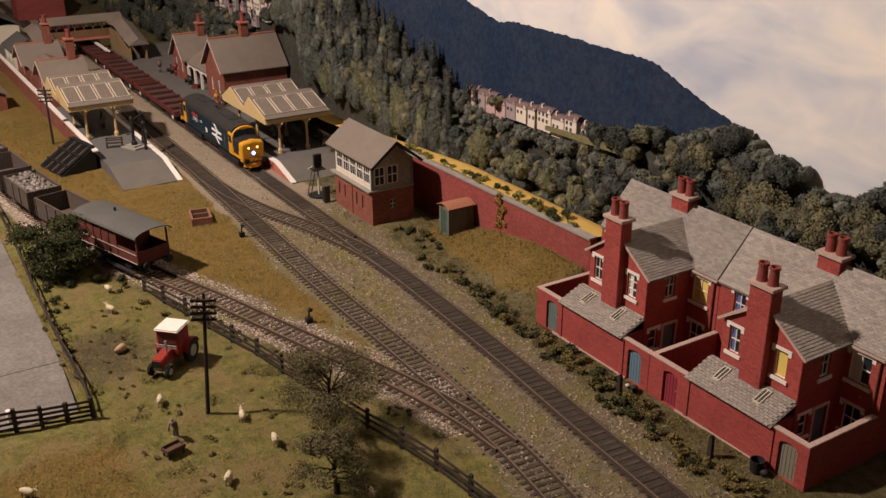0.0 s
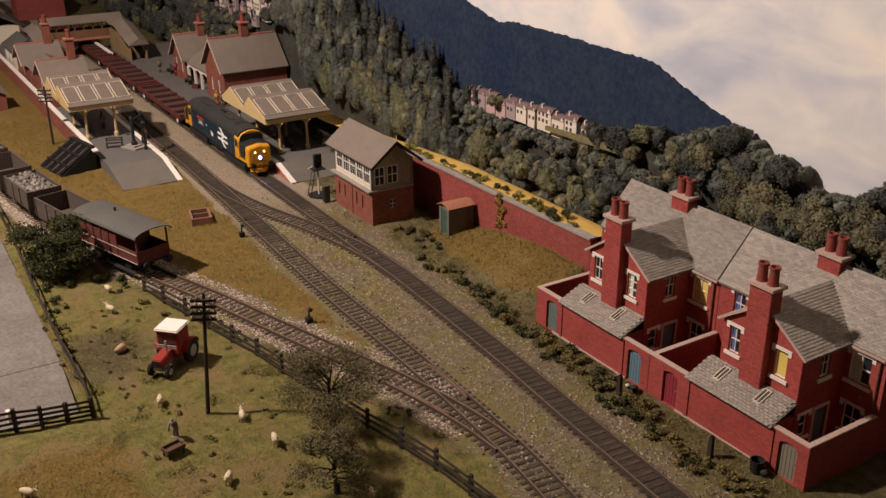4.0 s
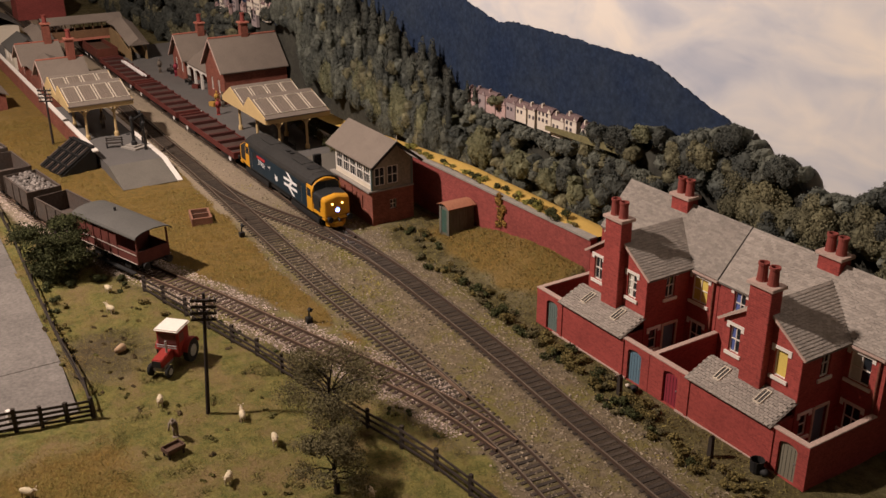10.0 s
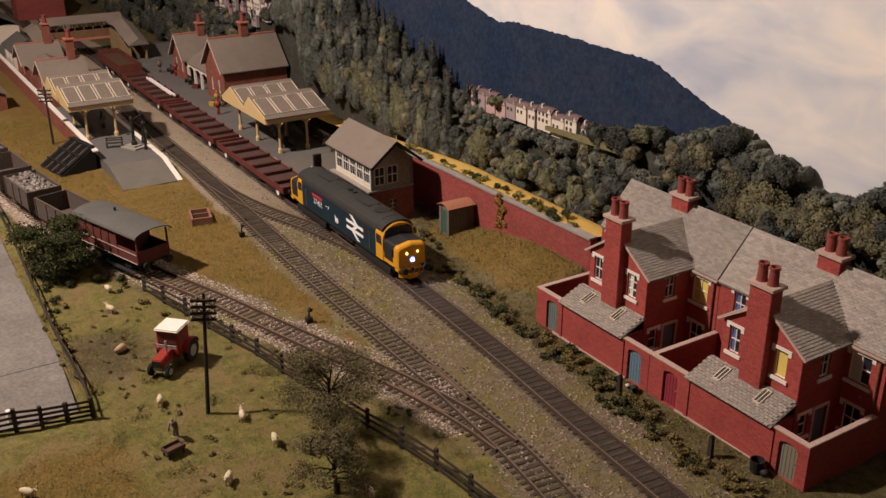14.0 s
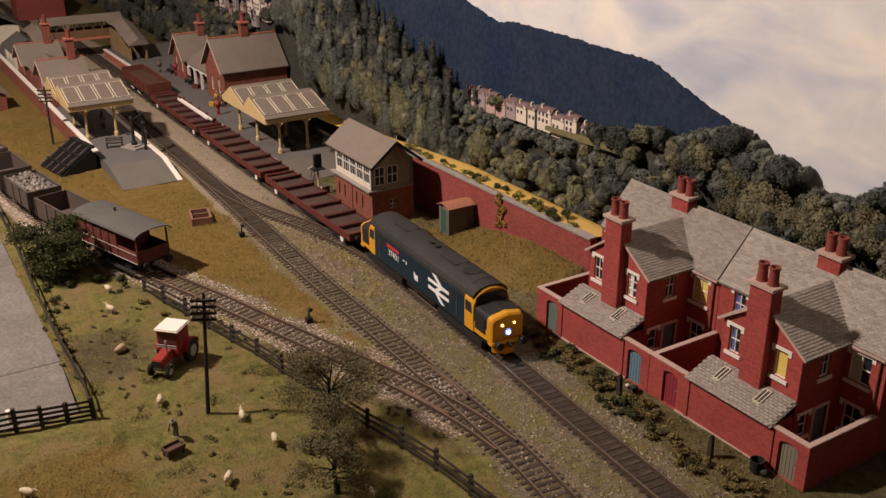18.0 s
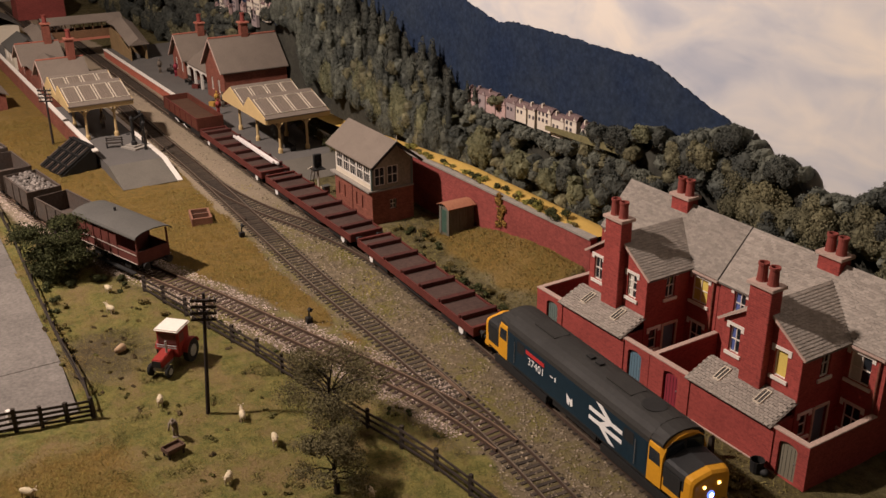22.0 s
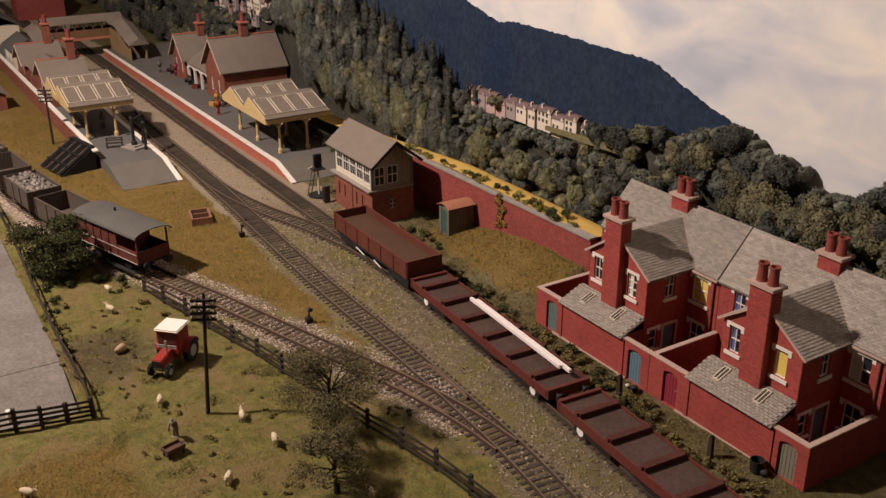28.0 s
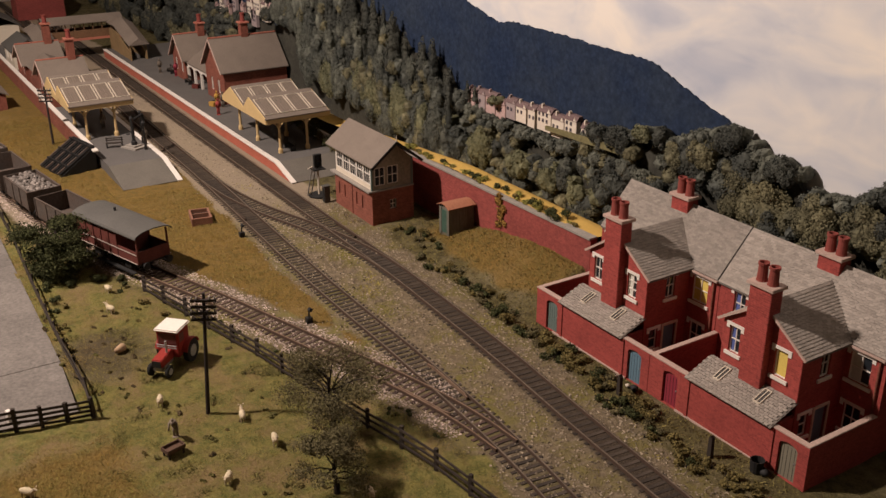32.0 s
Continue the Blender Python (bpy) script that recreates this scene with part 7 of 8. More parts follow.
sr = random.Random(21)
for x, y, n, sp, sz in ((-51.5, 30.6, 3, 1.2, 0.55), (-48.5, 31.0, 4, 1.4, 0.6), (-45.5, 31.0, 5, 1.5, 0.7), (-42.3, 30.8, 5, 1.0, 0.8), (-39.3, 30.4, 6, 1.1, 0.75), (-36.3, 30.4, 6, 1.2, 0.75), (-33.3, 30.2, 5, 1.2, 0.75), (-30.3, 29.9, 7, 1.3, 0.75), (-27.5, 29.5, 6, 1.3, 0.65), (-24.6, 29.3, 5, 1.2, 0.6), (-22.5, 29.6, 4, 1.0, 0.55), (-56.5, 32.6, 5, 1.3, 0.6), (-54.0, 32.2, 3, 1.2, 0.55)):
    for i in range(int(n * 1.5)):
        shrub((x + sr.uniform(-sp, sp), y + sr.uniform(-0.6, 0.7)), sz * sr.uniform(0.7, 1.25), (OLIVE_LEAF, BUSH, OLIVE_LEAF, DRAB_LEAF, OLIVE_LEAF)[sr.randrange(5)], sr.randrange(9999), "low dark olive shrub beside the line")
for x, y, sz in ((-60.2, 11.2, 0.8), (-59.4, 12.4, 0.7), (-58.2, 12.2, 0.6), (-63.8, 8.0, 0.9), (-57.0, 8.0, 0.55), (-60.8, 8.0, 0.7), (-55.6, 12.8, 0.5), (-53.2, 13.6, 0.45), (-54.5, 7.8, 0.4), (-51.8, 7.6, 0.4), (-63.0, 10.6, 1.1), (-61.6, 9.0, 0.9), (-60.6, 9.9, 0.8), (-64.6, 9.2, 1.1), (-62.2, 8.3, 0.8), (-58.6, 8.3, 0.6), (-57.4, 8.6, 0.5)):
    shrub((x, y), sz, BUSH if sz > 0.5 else OLIVE_LEAF, int(-x * 10), "dark green bramble in the meadow")
for x, dz, sz, leaf in ((-57.3, 0.1, 0.45, FRESH_LEAF), (-55.6, 0.1, 0.5, FRESH_LEAF), (-54.3, 0.05, 0.5, BUSH), (-53.2, 0.1, 0.4, FRESH_LEAF), (-51.4, 0.0, 0.5, BUSH), (-50.1, 0.1, 0.55, FRESH_LEAF), (-49.2, 0.1, 0.5, OLIVE_LEAF), (-47.6, 0.1, 0.6, BUSH), (-46.6, 0.05, 0.5, FRESH_LEAF), (-45.2, 0.05, 0.75, BUSH), (-44.2, 0.0, 0.6, BUSH), (-62.0, 0.1, 0.5, OLIVE_LEAF), (-63.6, 0.1, 0.5, FRESH_LEAF), (-59.0, 0.1, 0.5, BUSH), (-60.4, 0.1, 0.5, FRESH_LEAF)):
    shrub((x + sr.uniform(-0.4, 0.4), 36.7), sz * sr.uniform(0.9, 1.7), leaf, int(-x * 7), "leafy plant growing over the wall's coping", 3.82 + 0.22 * (x + 60) / 16 + 0.14)
for i in range(9):
    x, y = sr.uniform(-52.5, -48), sr.uniform(7.9, 11)
    shrub((x, y), sr.uniform(0.12, 0.26), MUD_LEAF, 4000 + i, "dry brown weed on trodden earth", None, 26, 0.6)
for i in range(34):
    x = sr.uniform(-64, -43)
    shrub((x, 36.62 + sr.uniform(-0.18, 0.25)), sr.uniform(0.2, 0.5), (FRESH_LEAF, OLIVE_LEAF, FRESH_LEAF)[sr.randrange(3)], 5000 + i, "leafy plant growing over the wall's coping", 3.82 + 0.22 * (x + 60) / 16 + 0.14, 60)
for i in range(30):
    x = sr.uniform(-57, -33)
    shrub((x, float(SIDING.y_of_x(x)) - sr.uniform(1.7, 2.6)), sr.uniform(0.14, 0.34), (OLIVE_LEAF, MEADOW_LEAF, BUSH)[i % 3], 6000 + i, "rough weed at the foot of the siding ballast", None, 45, 0.7)
for i in range(26):
    x = sr.uniform(-60, -44)
    shrub((x, 7.35 + sr.uniform(-0.45, 0.5)), sr.uniform(0.14, 0.36), (OLIVE_LEAF, MUD_LEAF, MEADOW_LEAF)[i % 3], 7000 + i, "brown weed along the road fence", None, 45, 0.7)
for i, x in enumerate((-84.5, -82.3, -80.2, -78.0, -76.2, -74.4, -72.6, -71.0)):
    shrub((x, 36.15 + 0.1 * (i % 2)), 1.3 + 0.3 * ((i * 7) % 3), (BUSH, OLIVE_LEAF)[i % 2], 8000 + i, "tall dark bush behind the platform fence", 0.9, 150, 1.3)
tuft = random.Random(61)
for i in range(70):
    x = tuft.uniform(-56, -29)
    y = tuft.uniform(7.8, min(16.5, float(SIDING.y_of_x(min(x, -32))) - 3.2))
    shrub((x, y), tuft.uniform(0.13, 0.3), (MEADOW_LEAF, OLIVE_LEAF, MEADOW_LEAF, MUD_LEAF)[i % 4], 9000 + i, "low rough grass tuft in the meadow", None, 60, 0.55)
creeper = Mesh()
cr = random.Random(8)
for i in range(9):
    leaves(creeper, (-50.2 + cr.uniform(-0.35, 0.35), 36.0, 4.1 - i * 0.26), (0.4, 0.12, 0.25), 60, 0.09, cr)
solid("creeper", creeper, shade("autumn_creeper_leaf", (0.30, 0.17, 0.04), 0.9, vary=0.3, island=0.5, bump=0), "yellow-brown creeper hanging down the retaining wall", "creeper", kind="stuff")

# ---- sheep ----
WOOL = shade("sheep_wool", (0.60, 0.50, 0.33), 0.95, vary=0.2, scale=4, fine=14, bump=0.5)
SHEEP_FACE = shade("sheep_face", (0.54, 0.44, 0.30), 0.9, vary=0.15)


def sheep(label):
    ob = thing("sheep", (0, 0, 0), label, "sheep", "sheep in the meadow")
    k = 0.66
    part("body", Mesh().blob((0, 0, 0.52 * k), (0.60 * k, 0.25 * k, 0.27 * k), 3.0, 0.18, 2.0, 2), WOOL, ob, "pale woolly body", smooth=True)
    part("head", Mesh().rod((0.42 * k, 0, 0.62 * k), (0.66 * k, 0, 0.82 * k), 0.15 * k, 0.10 * k, 8).rod((0.63 * k, 0, 0.82 * k), (0.84 * k, 0, 0.76 * k), 0.095 * k, 0.055 * k, 8), SHEEP_FACE, ob)
    for y in (-0.1, 0.1):
        part("ear", Mesh().beam((0.70 * k, y * k, 0.93 * k), (0.66 * k, y * 2.2 * k, 0.95 * k), 0.05 * k, 0.06 * k), SHEEP_FACE, ob)
    for x in (-0.33, 0.33):
        for y in (-0.14, 0.14):
            part("leg", Mesh().rod((x * k, y * k, -0.02), (x * k, y * k, 0.42 * k), 0.045 * k, 0.06 * k, 7), SHEEP_FACE, ob)
    return ob


first = sheep("pale cream sheep standing in the meadow")
FLOCK = [(-58.2, 11.4, 10), (-55.4, 10.8, 200), (-43.5, 10.2, 340), (-39.9, 13.2, 165), (-37.0, 13.7, 345), (-35.4, 10.8, 325), (-31.0, 15.6, 350), (-39.0, 3.0, 40)]
for i, (x, y, a) in enumerate(FLOCK):
    z = float(ground_height(np.array([x]), np.array([y]))[0])
    m = pose(x * S, y * S, (z + 0.02) * S, 0, 0, a)
    if i == 0:
        first.matrix_world = m
    else:
        copy_thing(first, m)
solid("boulder", Mesh().blob((0, 0, 0.25), (0.42, 0.24, 0.22), 5, 0.3, 1.5, 2), shade("tan_boulder", (0.40, 0.27, 0.16), 0.9, vary=0.2), "tan rounded boulder in trodden earth", "boulder", at=(-50.0, 9.95, 0), turn=-50, smooth=True)

# ---- small things of the meadow and the line ----
FIGURE = shade("painted_figurine", (0.16, 0.13, 0.10), 0.8, vary=0.3, scale=2)


def figurine(at, turn=0, colour=None, h=1.7, label="small plain painted model figurine", fat=1.0, lean=0.03):
    k = h / 1.7
    m = Mesh().turned((0, 0, 0), [(0.24 * k, 0), (0.22 * k, 0.05 * k), (0.05 * k, 0.06 * k)], 10)
    for y in (-0.09, 0.09):
        m.rod((0, y * k, 0.05 * k), (0, y * k, 0.85 * k), 0.075 * k, 0.1 * k, 7)
    m.rod((0, 0, 0.8 * k), (lean * k, 0, 1.38 * k), 0.17 * k, 0.21 * k, 9)
    for y in (-0.22, 0.22):
        m.rod((lean * k, y * k, 1.32 * k), (lean * 1.3 * k + 0.08 * k, y * 1.1 * k, 0.82 * k), 0.06 * k, 0.05 * k, 6)
    m.blob((lean * 1.25 * k, 0, 1.56 * k), (0.12 * k, 0.11 * k, 0.14 * k), 1.0, 0.1, 1.0, 1)
    m.v = [(x * fat, y * fat, z) for x, y, z in m.v]
    return solid("figurine", m, colour or FIGURE, label, "figurine", "model figurines", at=at, turn=turn, smooth=True)


figurine((-40.2, 9.95, 0.03), -30, shade("drab_figurine", (0.24, 0.19, 0.14), 0.8, vary=0.45, scale=3), 1.25, "plain drab model figurine bending over a trough in the meadow", 1.1, 0.35)
tr = thing("feed_trough", (-38.8, 9.4, 0.03), "dark wooden feed trough in the meadow", "trough", turn=15)
part("bin", Mesh().box(-0.25, 0.25, -0.48, 0.48, 0.3, 0.36).box(-0.3, -0.25, -0.48, 0.48, 0.3, 0.5).box(0.25, 0.3, -0.48, 0.48, 0.3, 0.5).box(-0.25, 0.25, -0.48, -0.43, 0.36, 0.5).box(-0.25, 0.25, 0.43, 0.48, 0.36, 0.5), shade("worn_trough_wood", (0.10, 0.055, 0.035), 0.9, vary=0.3), tr)
for x in (-0.22, 0.22):
    for y in (-0.38, 0.38):
        part("leg", Mesh().box(x - 0.04, x + 0.04, y - 0.04, y + 0.04, -0.05, 0.3), DARK_WOOD, tr)
bk = thing("brick_bunker", (-67.4, 20.6, 0.0), "low open brick bunker standing in dry grass", "bunker", turn=-12)
PINK_BRICK = shade("pink_brick", (0.26, 0.125, 0.08), 0.9, vary=0.25, fine=8)
for x0, x1, y0, y1 in ((-1.1, 1.1, -0.75, -0.6), (-1.1, 1.1, 0.6, 0.75), (-1.1, -0.95, -0.6, 0.6), (0.95, 1.1, -0.6, 0.6), (-0.05, 0.05, -0.6, 0.6)):
    part("wall", Mesh().box(x0, x1, y0, y1, -0.1, 0.55), PINK_BRICK, bk, bevel=0.02)
part("contents", Mesh().box(-0.95, -0.05, -0.6, 0.6, 0.0, 0.25).box(0.05, 0.95, -0.6, 0.6, 0.0, 0.2), SOOT, bk)
for at, label in (((-47.7, 20.4), "black point lever box beside the siding"), ((-62.6, 22.0), "small black ground signal beside the loop")):
    g = thing("ground_lever", (*at, 0), label, "lever")
    part("box", Mesh().box(-0.18, 0.18, -0.18, 0.18, 0, 0.35), BLACK, g, bevel=0.02)
    part("handle", Mesh().rod((0, 0, 0.3), (0.12, 0, 0.85), 0.05).rod((0.12, 0, 0.8), (0.12, 0.12, 0.95), 0.14, 0.14, 8), BLACK, g)
for at in ((-31.7, 30.45), (-25.3, 30.3)):
    solid("lineside_post", Mesh().prism([(-0.12, 0), (0.12, 0), (0.10, 1.05), (0, 1.2), (-0.10, 1.05)], "y", -0.1, 0.1), DARK_WOOD, "short black lineside post among shrubs", "post", at=(*at, 0), group="lineside posts")
solid("bucket", Mesh().turned((0, 0, 0), [(0.28, 0), (0.34, 0.6), (0.30, 0.6), (0.26, 0.1)], 14), BLACK, "dark bucket at the foot of the yard wall", "bucket", at=(-23.4, 31.25, 0.05))
for i, (x, y) in enumerate(((-31.5, 31.3), (-31.9, 31.2), (-23.0, 31.3), (-33.0, 31.35))):
    solid("rubbish_sack", Mesh().blob((0, 0, 0.15), (0.24, 0.2, 0.18) if i % 2 == 0 else (0.14, 0.12, 0.1), i * 3.1, 0.3, 1.5, 2), BLACK if i % 2 == 0 else PALE, "lumpy sack dumped by the yard wall" if i % 2 == 0 else "pale bundle dumped by the yard wall", "sack", at=(x, y, 0.05), smooth=True)

# ---- coal staithe beside the island platform ----
cs = thing("coal_staithe", (-85.6, 14.9, 0), "black sloping timber coal staithe", "coal staithe", turn=12)
part("slope_board", Mesh().prism([(-1.4, 0.1), (1.75, 1.95), (1.8, 1.85), (-1.35, 0.0)], "x", -2.2, 1.8), COAL, cs)
for k in range(11):
    x = -2.15 + k * 0.39
    # Every third rib is grey: the slope's sheen put into the colour.
    part("rib", Mesh().beam((x, -1.42, 0.16), (x, 1.75, 2.03), 0.16, 0.16), COAL if k % 3 else WAGON_GREY, cs)
for t in (0.25, 0.6, 0.95):
    part("cross_rail", Mesh().beam((-2.3, -1.4 + 3.15 * t, 0.26 + 1.87 * t), (1.9, -1.4 + 3.15 * t, 0.26 + 1.87 * t), 0.16, 0.12), COAL, cs)
part("back_wall", Mesh().box(-2.2, 1.8, 1.8, 1.95, 0, 2.1), BLACK, cs)
part("end_wall", Mesh().prism([(-1.4, 0), (1.8, 0), (1.8, 1.95)], "x", 1.8, 1.9), BLACK, cs)

# ---- platform furniture ----
sg = thing("platform_signal", (-67.6, 30.5, 0), "short colour-light signal with a black head, pale post and ladder", "signal")
part("post", Mesh().rod((0, 0, 0.05), (0, 0, 2.3), 0.085), PALE, sg, "pale tubular post")
part("stage", Mesh().box(-0.4, 0.4, -0.5, 0.5, 2.2, 2.28), BLACK, sg, "dark platform under the head")
part("head", Mesh().box(-0.16, 0.16, -0.32, 0.32, 2.4, 3.45), BLACK, sg, "black signal head", bevel=0.04)
part("neck", Mesh().rod((0, 0, 2.28), (0, 0, 2.42), 0.07), BLACK, sg)
for z in (2.72, 3.1):
    part("lens", Mesh().rod((0.161, 0, z), (0.22, 0, z), 0.12, 0.12, 12), GLASS, sg)
for y in (-0.2, 0.12):
    part("ladder_stile", Mesh().beam((-0.15, y - 0.75, 0.05), (-0.15, y - 0.25, 2.2), 0.06, 0.06), STEEL, sg, "grey steel ladder")
for i in range(6):
    t = (i + 0.5) / 6
    part("ladder_rung", Mesh().beam((-0.15, -0.95 + 0.5 * t, 2.15 * t + 0.05), (-0.15, -0.63 + 0.5 * t, 2.15 * t + 0.05), 0.035, 0.035), STEEL, sg)
part("guard_rail", Mesh().rod((0, -0.5, 2.28), (0, -0.5, 2.5), 0.03).rod((0, -0.5, 2.5), (0, -0.9, 2.35), 0.03), PALE, sg)
part("base", Mesh().turned((0, 0, 0), [(0.85, 0), (0.85, 0.08), (0.3, 0.12)], 16), BLACK, sg, "black round base")
cabn = thing("relay_cabinet", (-65.9, 30.35, 0), "dark grey relay cabinet beside the signal box", "cabinet")
part("case", Mesh().box(-0.2, 0.2, -0.25, 0.25, 0, 1.3), VAN_ROOF, cabn, bevel=0.03)
part("lid", Mesh().box(-0.25, 0.25, -0.3, 0.3, 1.302, 1.37), VAN_ROOF, cabn)
part("door", Mesh().box(-0.16, 0.16, -0.27, -0.252, 0.1, 1.2), BLACK, cabn)
wc = thing("water_crane", (-85.6, 20.9, 0.93), "black cast-iron water crane on a stone plinth", "water crane", turn=25)
part("plinth", Mesh().box(-1.0, 0.9, -0.7, 0.7, -0.3, 0.16).box(-0.6, 0.5, -0.45, 0.45, 0.16, 0.3), GREY_COPING, wc, "stone plinth")
part("column", Mesh().turned((0, 0, 0.3), [(0.26, 0), (0.24, 0.3), (0.15, 0.4), (0.14, 2.3), (0.2, 2.4), (0.1, 2.6)], 12), BLACK, wc)
part("arm", Mesh().rod((0, 0, 2.5), (-0.3, 1.5, 2.75), 0.1, 0.08).rod((-0.3, 1.5, 2.75), (-0.3, 1.55, 1.9), 0.1, 0.12), BLACK, wc)
part("wheel", Mesh().turned((-0.2, -0.35, 1.3), [(0.2, 0), (0.2, 0.05)], 12), BLACK, wc)


OCHRE_CLOTH = shade("ochre_paint", (0.42, 0.24, 0.05), 0.8, vary=0.2)


def platform_lamp(at, h=3.2):
    ob = thing("platform_lamp", at, "black platform lamp post with a small lantern", "lamp post", "platform lamps")
    part("post", Mesh().turned((0, 0, 0), [(0.14, 0), (0.12, 0.5), (0.06, 0.6), (0.05, h - 0.45)], 10), BLACK, ob)
    part("lantern", Mesh().turned((0, 0, h - 0.45), [(0.1, 0), (0.18, 0.3), (0.2, 0.32), (0.03, 0.5)], 6), BLACK, ob, "small lantern head")


def bench(at, turn):
    ob = thing("bench", at, "dark slatted platform bench", "bench", "platform benches", turn=turn)
    for i in range(3):
        part("slat", Mesh().box(-0.75, 0.75, -0.2 + i * 0.14, -0.09 + i * 0.14, 0.42, 0.47), DARK_WOOD, ob)
    for z in (0.6, 0.78):
        part("slat", Mesh().box(-0.75, 0.75, 0.22, 0.26, z, z + 0.1), DARK_WOOD, ob)
    for x in (-0.65, 0.65):
        part("leg", Mesh().box(x - 0.04, x + 0.04, -0.2, 0.26, 0, 0.42).box(x - 0.04, x + 0.04, 0.22, 0.28, 0.42, 0.9), BLACK, ob)


platform_lamp((-84.5, 21.6, 0.93), 2.6)
platform_lamp((-86.8, 22.0, 0.93), 3.0)
for at, turn in (((-86.6, 19.4, 0.93), 70), ((-113.5, 33.0, 0.93), 0), ((-107.0, 33.0, 0.93), 0), ((-77.5, 32.4, 0.93), 0)):
    bench(at, turn)
for at, c in (((-86.0, 22.0, 0.93), None), ((-114.2, 32.0, 0.93), None), ((-94.8, 32.6, 0.93), None), ((-95.4, 32.2, 0.93), OCHRE_CLOTH), ((-92.3, 31.2, 0.93), RED_CARD), ((-93.6, 20.2, 0.93), None), ((-78.3, 31.9, 0.93), None), ((-111.6, 33.1, 0.93), DOOR_RED)):
    figurine(at, 0, c)
for i, (x, y) in enumerate(((-96.2, 32.3), (-95.9, 31.9), (-104.4, 33.0))):
    solid("trunk", Mesh().box(-0.4, 0.4, -0.25, 0.25, 0, 0.45), (DARK_WOOD, OCHRE_CLOTH, WAGON_RED)[i], ("dark travelling trunk on the platform", "yellow painted parcel barrow on the platform", "red-brown luggage stack on the platform")[i], "luggage", at=(x, y, 0.93), turn=20 * i, bevel=0.03)
pal = thing("paling_fence", (0, 0, 0), "white paling fence at the back of the platform", "fence")
for i in range(44):
    x = -82.0 + i * 0.16
    part("pale", Mesh().prism([(x, 0.93), (x + 0.12, 0.93), (x + 0.12, 1.8), (x + 0.06, 1.92), (x, 1.8)], "y", 36.0, 36.05), WHITE if i > 6 else GREY_COPING, pal)
for z in (1.15, 1.6):
    part("fence_rail", Mesh().box(-82, -75, 36.052, 36.1, z, z + 0.09), WHITE, pal)


# ---- footbridge and the far end ----
FB_BROWN = shade("footbridge_brown", (0.17, 0.09, 0.045), 0.8, vary=0.25)
OCHRE_BOARD = shade("ochre_boarding", (0.26, 0.17, 0.08), 0.8, vary=0.2)
fb = thing("footbridge", (-133.5, 0, 0), "covered brown footbridge with a grey roof across both tracks", "footbridge")
part("deck", Mesh().box(-1.1, 1.1, 23.2, 32.6, 2.6, 2.8), FB_BROWN, fb)
for x in (-1.1, 1.02):
    side = part("side_panel", Mesh().box(x, x + 0.08, 23.2, 32.6, 2.8, 3.6), FB_BROWN, fb, "brown timber side panel")
    for i in range(9):
        y = 23.3 + i * 1.15
        part("roof_post", Mesh().box(x, x + 0.08, y - 0.06, y + 0.06, 3.6, 4.55), FB_BROWN, side)
    part("bottom_beam", Mesh().box(x - 0.05, x + 0.13, 23.0, 32.8, 2.3, 2.6), RIDGE, fb, "rusty red main girder")
part("roof", Mesh().prism([(-1.5, 4.5), (0, 5.25), (1.5, 4.5), (1.5, 4.6), (0, 5.36), (-1.5, 4.6)], "y", 22.8, 33.0), TILE, fb, "grey ridge roof")
for y in (23.2, 32.4):
    for x in (-1.0, 1.0):
        part("leg", Mesh().box(x - 0.12, x + 0.12, y, y + 0.24, 0.0, 2.6), FB_BROWN, fb)
for y0, name in ((30.9, "right"), (20.6, "left")):
    st = part("stair_hall", Mesh().prism([(1.2, 0.9), (10.6, 0.9), (10.6, 1.9), (4.4, 3.6), (1.2, 3.6)], "y", y0 + 0.1, y0 + 0.25).prism([(1.2, 0.9), (10.6, 0.9), (10.6, 1.9), (4.4, 3.6), (1.2, 3.6)], "y", y0 + 2.0, y0 + 2.15), OCHRE_BOARD if y0 > 25 else FB_BROWN, fb, "boarded covered stair")
    part("stair_roof", Mesh().add([(4.2, y0 - 0.2, 4.6), (11.4, y0 - 0.2, 2.9), (11.4, y0 + 1.1, 3.7), (4.2, y0 + 1.1, 5.4), (11.4, y0 + 2.4, 2.9), (4.2, y0 + 2.4, 4.6)], [(0, 1, 2, 3), (3, 2, 4, 5), (0, 3, 5), (1, 4, 2)]), TILE, fb, "sloping grey stair roof")
    part("landing_roof", Mesh().prism([(y0 - 0.2, 4.45), (y0 + 1.1, 5.1), (y0 + 2.4, 4.45), (y0 + 2.4, 4.36), (y0 + 1.1, 5.0), (y0 - 0.2, 4.36)], "x", 1.2, 4.5), TILE, fb, "grey roof over the landing")
    for x in (6.0, 10.7):
        for y in (y0 + 0.1, y0 + 2.05):
            part("stair_post", Mesh().box(x - 0.1, x + 0.1, y - 0.05, y + 0.1, 0.9, 2.9 if x > 8 else 3.7), OCHRE_BOARD if y0 > 25 else FB_BROWN, fb)


def hut(at, sx, sy, h, roof, label, wall=BRICK):
    ob = thing("lineside_building", at, label, "building")
    part("wall_shell", Mesh().box(0, sx, 0, sy, 0, h), wall, ob)
    part("roof", Mesh().prism([(-0.3, h - 0.05), (sy / 2, h + roof), (sy + 0.3, h - 0.05), (sy + 0.3, h - 0.15), (sy / 2, h + roof - 0.12), (-0.3, h - 0.15)], "x", -0.3, sx + 0.3), TILE if wall is not PALE else VAN_ROOF, ob)
    for i in range(2):
        window(ob, (sx * (0.3 + 0.4 * i), 0, 0.9), 0.8, 1.1, "y", deep=-0.03, lintel=False)


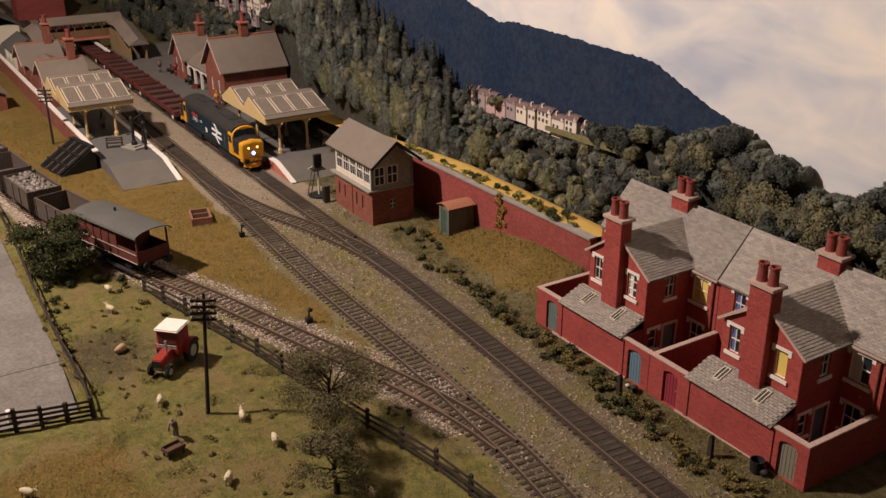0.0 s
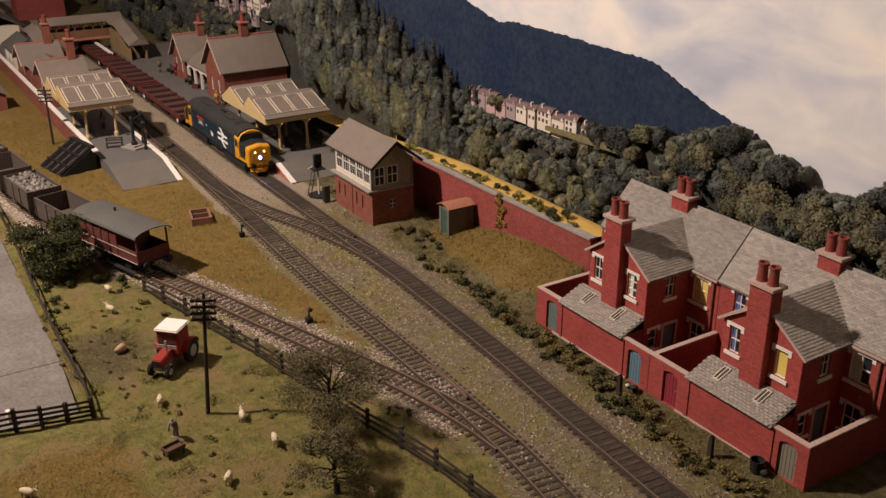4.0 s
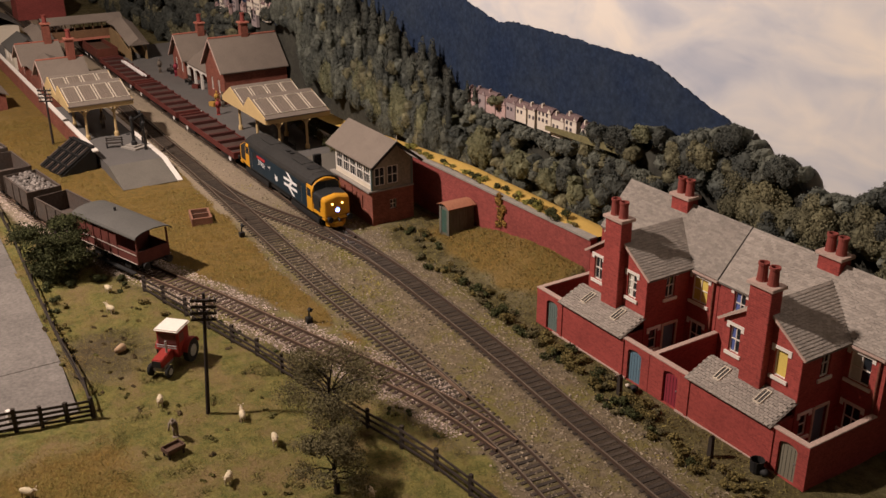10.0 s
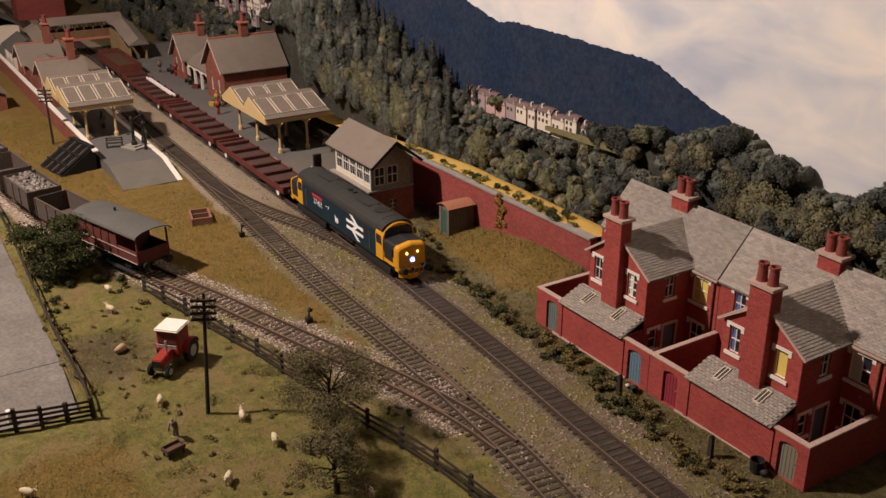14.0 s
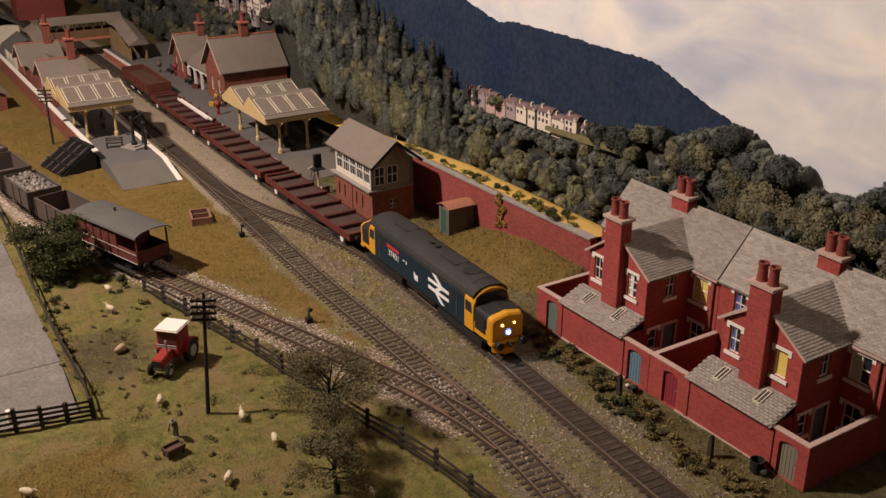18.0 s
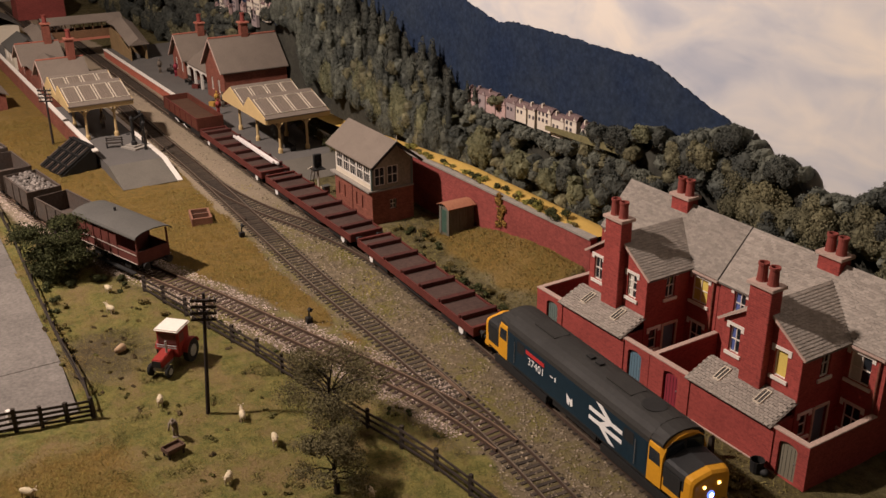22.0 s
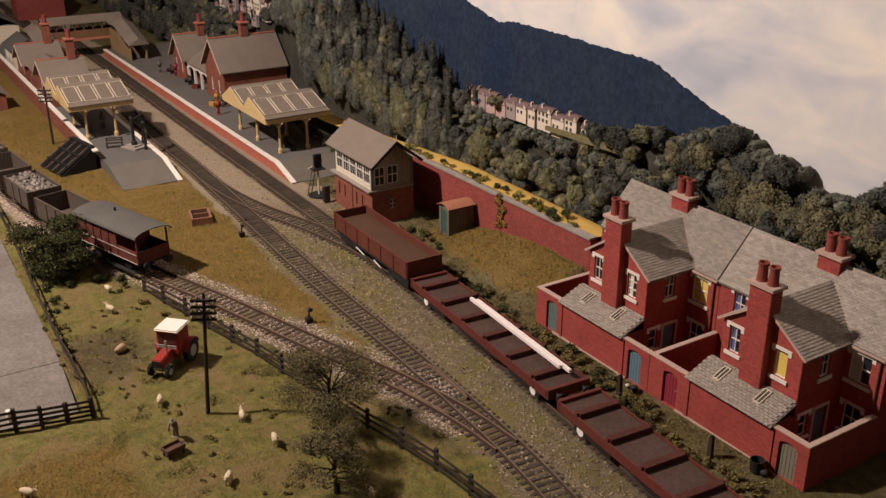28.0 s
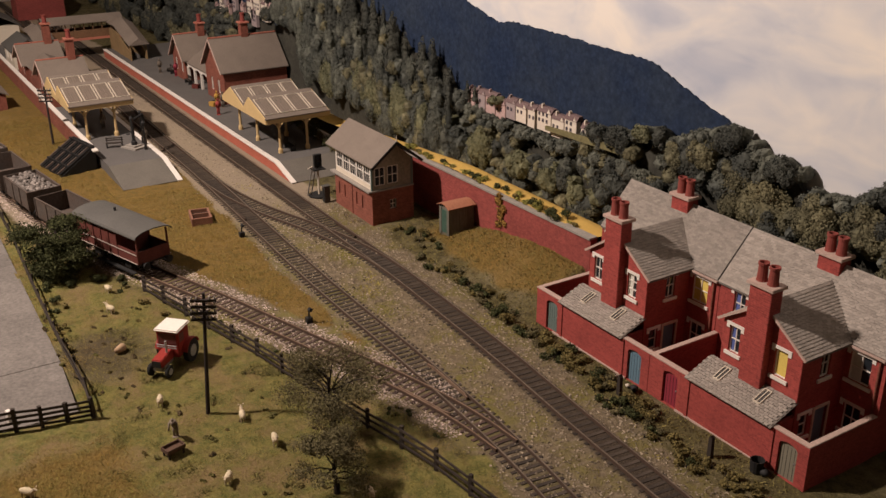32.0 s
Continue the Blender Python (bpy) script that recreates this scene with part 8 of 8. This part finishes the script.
hut((-152, 17.3, 0.9), 9, 4.4, 2.4, 1.4, "grey-roofed building at the far end of the island platform", PALE)
hut((-131.0, 17.8, 0.9), 6, 3.6, 2.3, 1.3, "low pale shelter with a grey roof on the island platform", PALE)
gb = thing("lineside_building", (-172, 25.5, 0), "tall plain dark red gabled building beyond the footbridge", "building")
part("wall_shell", Mesh().prism([(0, 0), (7.2, 0), (7.2, 2.6), (5.0, 7.6), (3.0, 9.6), (0, 9.6)], "x", 0, 5), WALL_RED, gb)
part("roof_slope", Mesh().prism([(7.45, 2.4), (5.1, 7.75), (3.0, 9.8), (3.0, 9.65), (5.0, 7.62), (7.22, 2.6)], "x", -0.2, 5.02), SOOT, gb, "dark roof edge")
hut((-114, 12.2, 0), 4.2, 2.0, 1.7, 0.6, "small red brick hut in the dry grass", BRICK)

# ---- village on the backscene ----
HOUSE_WALL = [shade("village_white", (0.62, 0.54, 0.44), 0.9, vary=0.1), shade("village_pink", (0.44, 0.30, 0.27), 0.9, vary=0.12), shade("village_grey", (0.30, 0.24, 0.23), 0.9, vary=0.12)]
HOUSE_ROOF = shade("village_roof", (0.15, 0.10, 0.095), 0.9, vary=0.2)
VILLAGE_GLASS = shade("village_window", (0.06, 0.05, 0.06), 0.6, bump=0)


def far_house(x, z, w, h, kind, label):
    ob = thing("far_house", (x, 40.15, z), label, "house", "houses of the backscene village")
    part("wall", Mesh().box(0, w, 0, 0.35, -0.5, h).prism([(w * 0.72, h), (w, h), (w * 0.86, h + w * 0.22)], "y", -0.05, 0.0), HOUSE_WALL[kind], ob)
    part("roof", Mesh().prism([(-0.06, h), (0.2, h + 0.34), (0.5, h + 0.34), (0.5, h)], "x", -0.05, w + 0.05), HOUSE_ROOF, ob)
    part("chimney", Mesh().box(w * 0.2, w * 0.2 + 0.12, 0.1, 0.3, h + 0.2, h + 0.52), HOUSE_WALL[kind], ob)
    for i in range(max(2, int(w / 0.45))):
        for zz in (0.12, 0.55):
            if zz + 0.25 < h:
                part("window", Mesh().box(0.14 + i * 0.42, 0.32 + i * 0.42, -0.03, -0.001, zz, zz + 0.24), VILLAGE_GLASS, ob)


vr = random.Random(5)
for i, (x, w, kind) in enumerate(((-60.6, 0.9, 1), (-59.6, 1.3, 2), (-58.2, 1.2, 1), (-56.9, 1.2, 1), (-55.6, 1.1, 2), (-54.4, 1.2, 0), (-53.0, 0.8, 0), (-51.9, 1.5, 0), (-50.3, 1.3, 0), (-48.9, 1.2, 0), (-47.2, 0.7, 0))):
    far_house(x, 7.9 + 0.055 * i + vr.uniform(-0.15, 0.15), w, (0.66 if i < 6 else 0.8 if i < 10 else 0.5) * vr.uniform(0.85, 1.15), kind, "pale terraced house on the far hillside")
for i, (x, z, w, kind) in enumerate(((-116.6, 6.4, 1.4, 1), (-114.6, 7.6, 1.4, 0), (-112.6, 6.9, 1.2, 1), (-110.2, 8.3, 1.1, 2), (-105.6, 8.4, 1.6, 0), (-103.6, 9.0, 1.8, 0), (-101.4, 8.6, 1.7, 0), (-99.2, 9.1, 1.2, 1), (-107.8, 7.6, 1.0, 1), (-113.6, 8.8, 1.3, 2), (-104.6, 7.6, 1.5, 2))):
    far_house(x, z, w, 1.3, kind, "tall pale house in the town beyond the station")


# ---- movement ----
def motions():
    """The train draws away from the platform; lamp gives where its headlight is along x, time by time."""
    lamp_x = [(0, -75.95), (2.2, -75.93), (2.6, -75.75), (3.0, -75.42), (3.5, -75.0), (4.5, -73.75), (5.5, -72.04), (6, -71.0), (7, -68.45), (8, -65.4), (9, -62.45), (10, -59.7), (11, -56.95), (12, -54.3), (13, -51.7), (14, -49.05), (15, -46.4), (16, -43.65),
              (17, -40.85), (18, -37.75), (19, -34.1), (20, -29.9), (21, -25.85), (22, -21.75), (23, -16.6), (24, -10.95), (25, -5.1), (26, 1.55), (27, 9.1), (28, 17.45), (29, 26.1), (30, 35.1), (31, 44.9), (32, 55.3)]
    nose, first = 8.41, 25.25
    for ob, back, half in ((LOCO, nose, 4.75), (FLATS[0], first, 4.95), (FLATS[1], first + 15.9, 4.95), (FLATS[2], first + 31.8, 4.95), (GIRDER, first + 31.8, 4.95), (OPEN, first + 45.0, 3.5)):
        rows = []
        for t, x in lamp_x:
            s = MAIN.s_of_x(x) - back
            a, b = MAIN.at(s - half), MAIN.at(s + half)
            c, d = (a + b) / 2, b - a
            rows.append((t, pose(c.x * S, c.y * S, (1.615 if ob is GIRDER else 0.0) * S, 0, 0, math.degrees(math.atan2(d.y, d.x)))))
        walk(ob, rows)


motions()
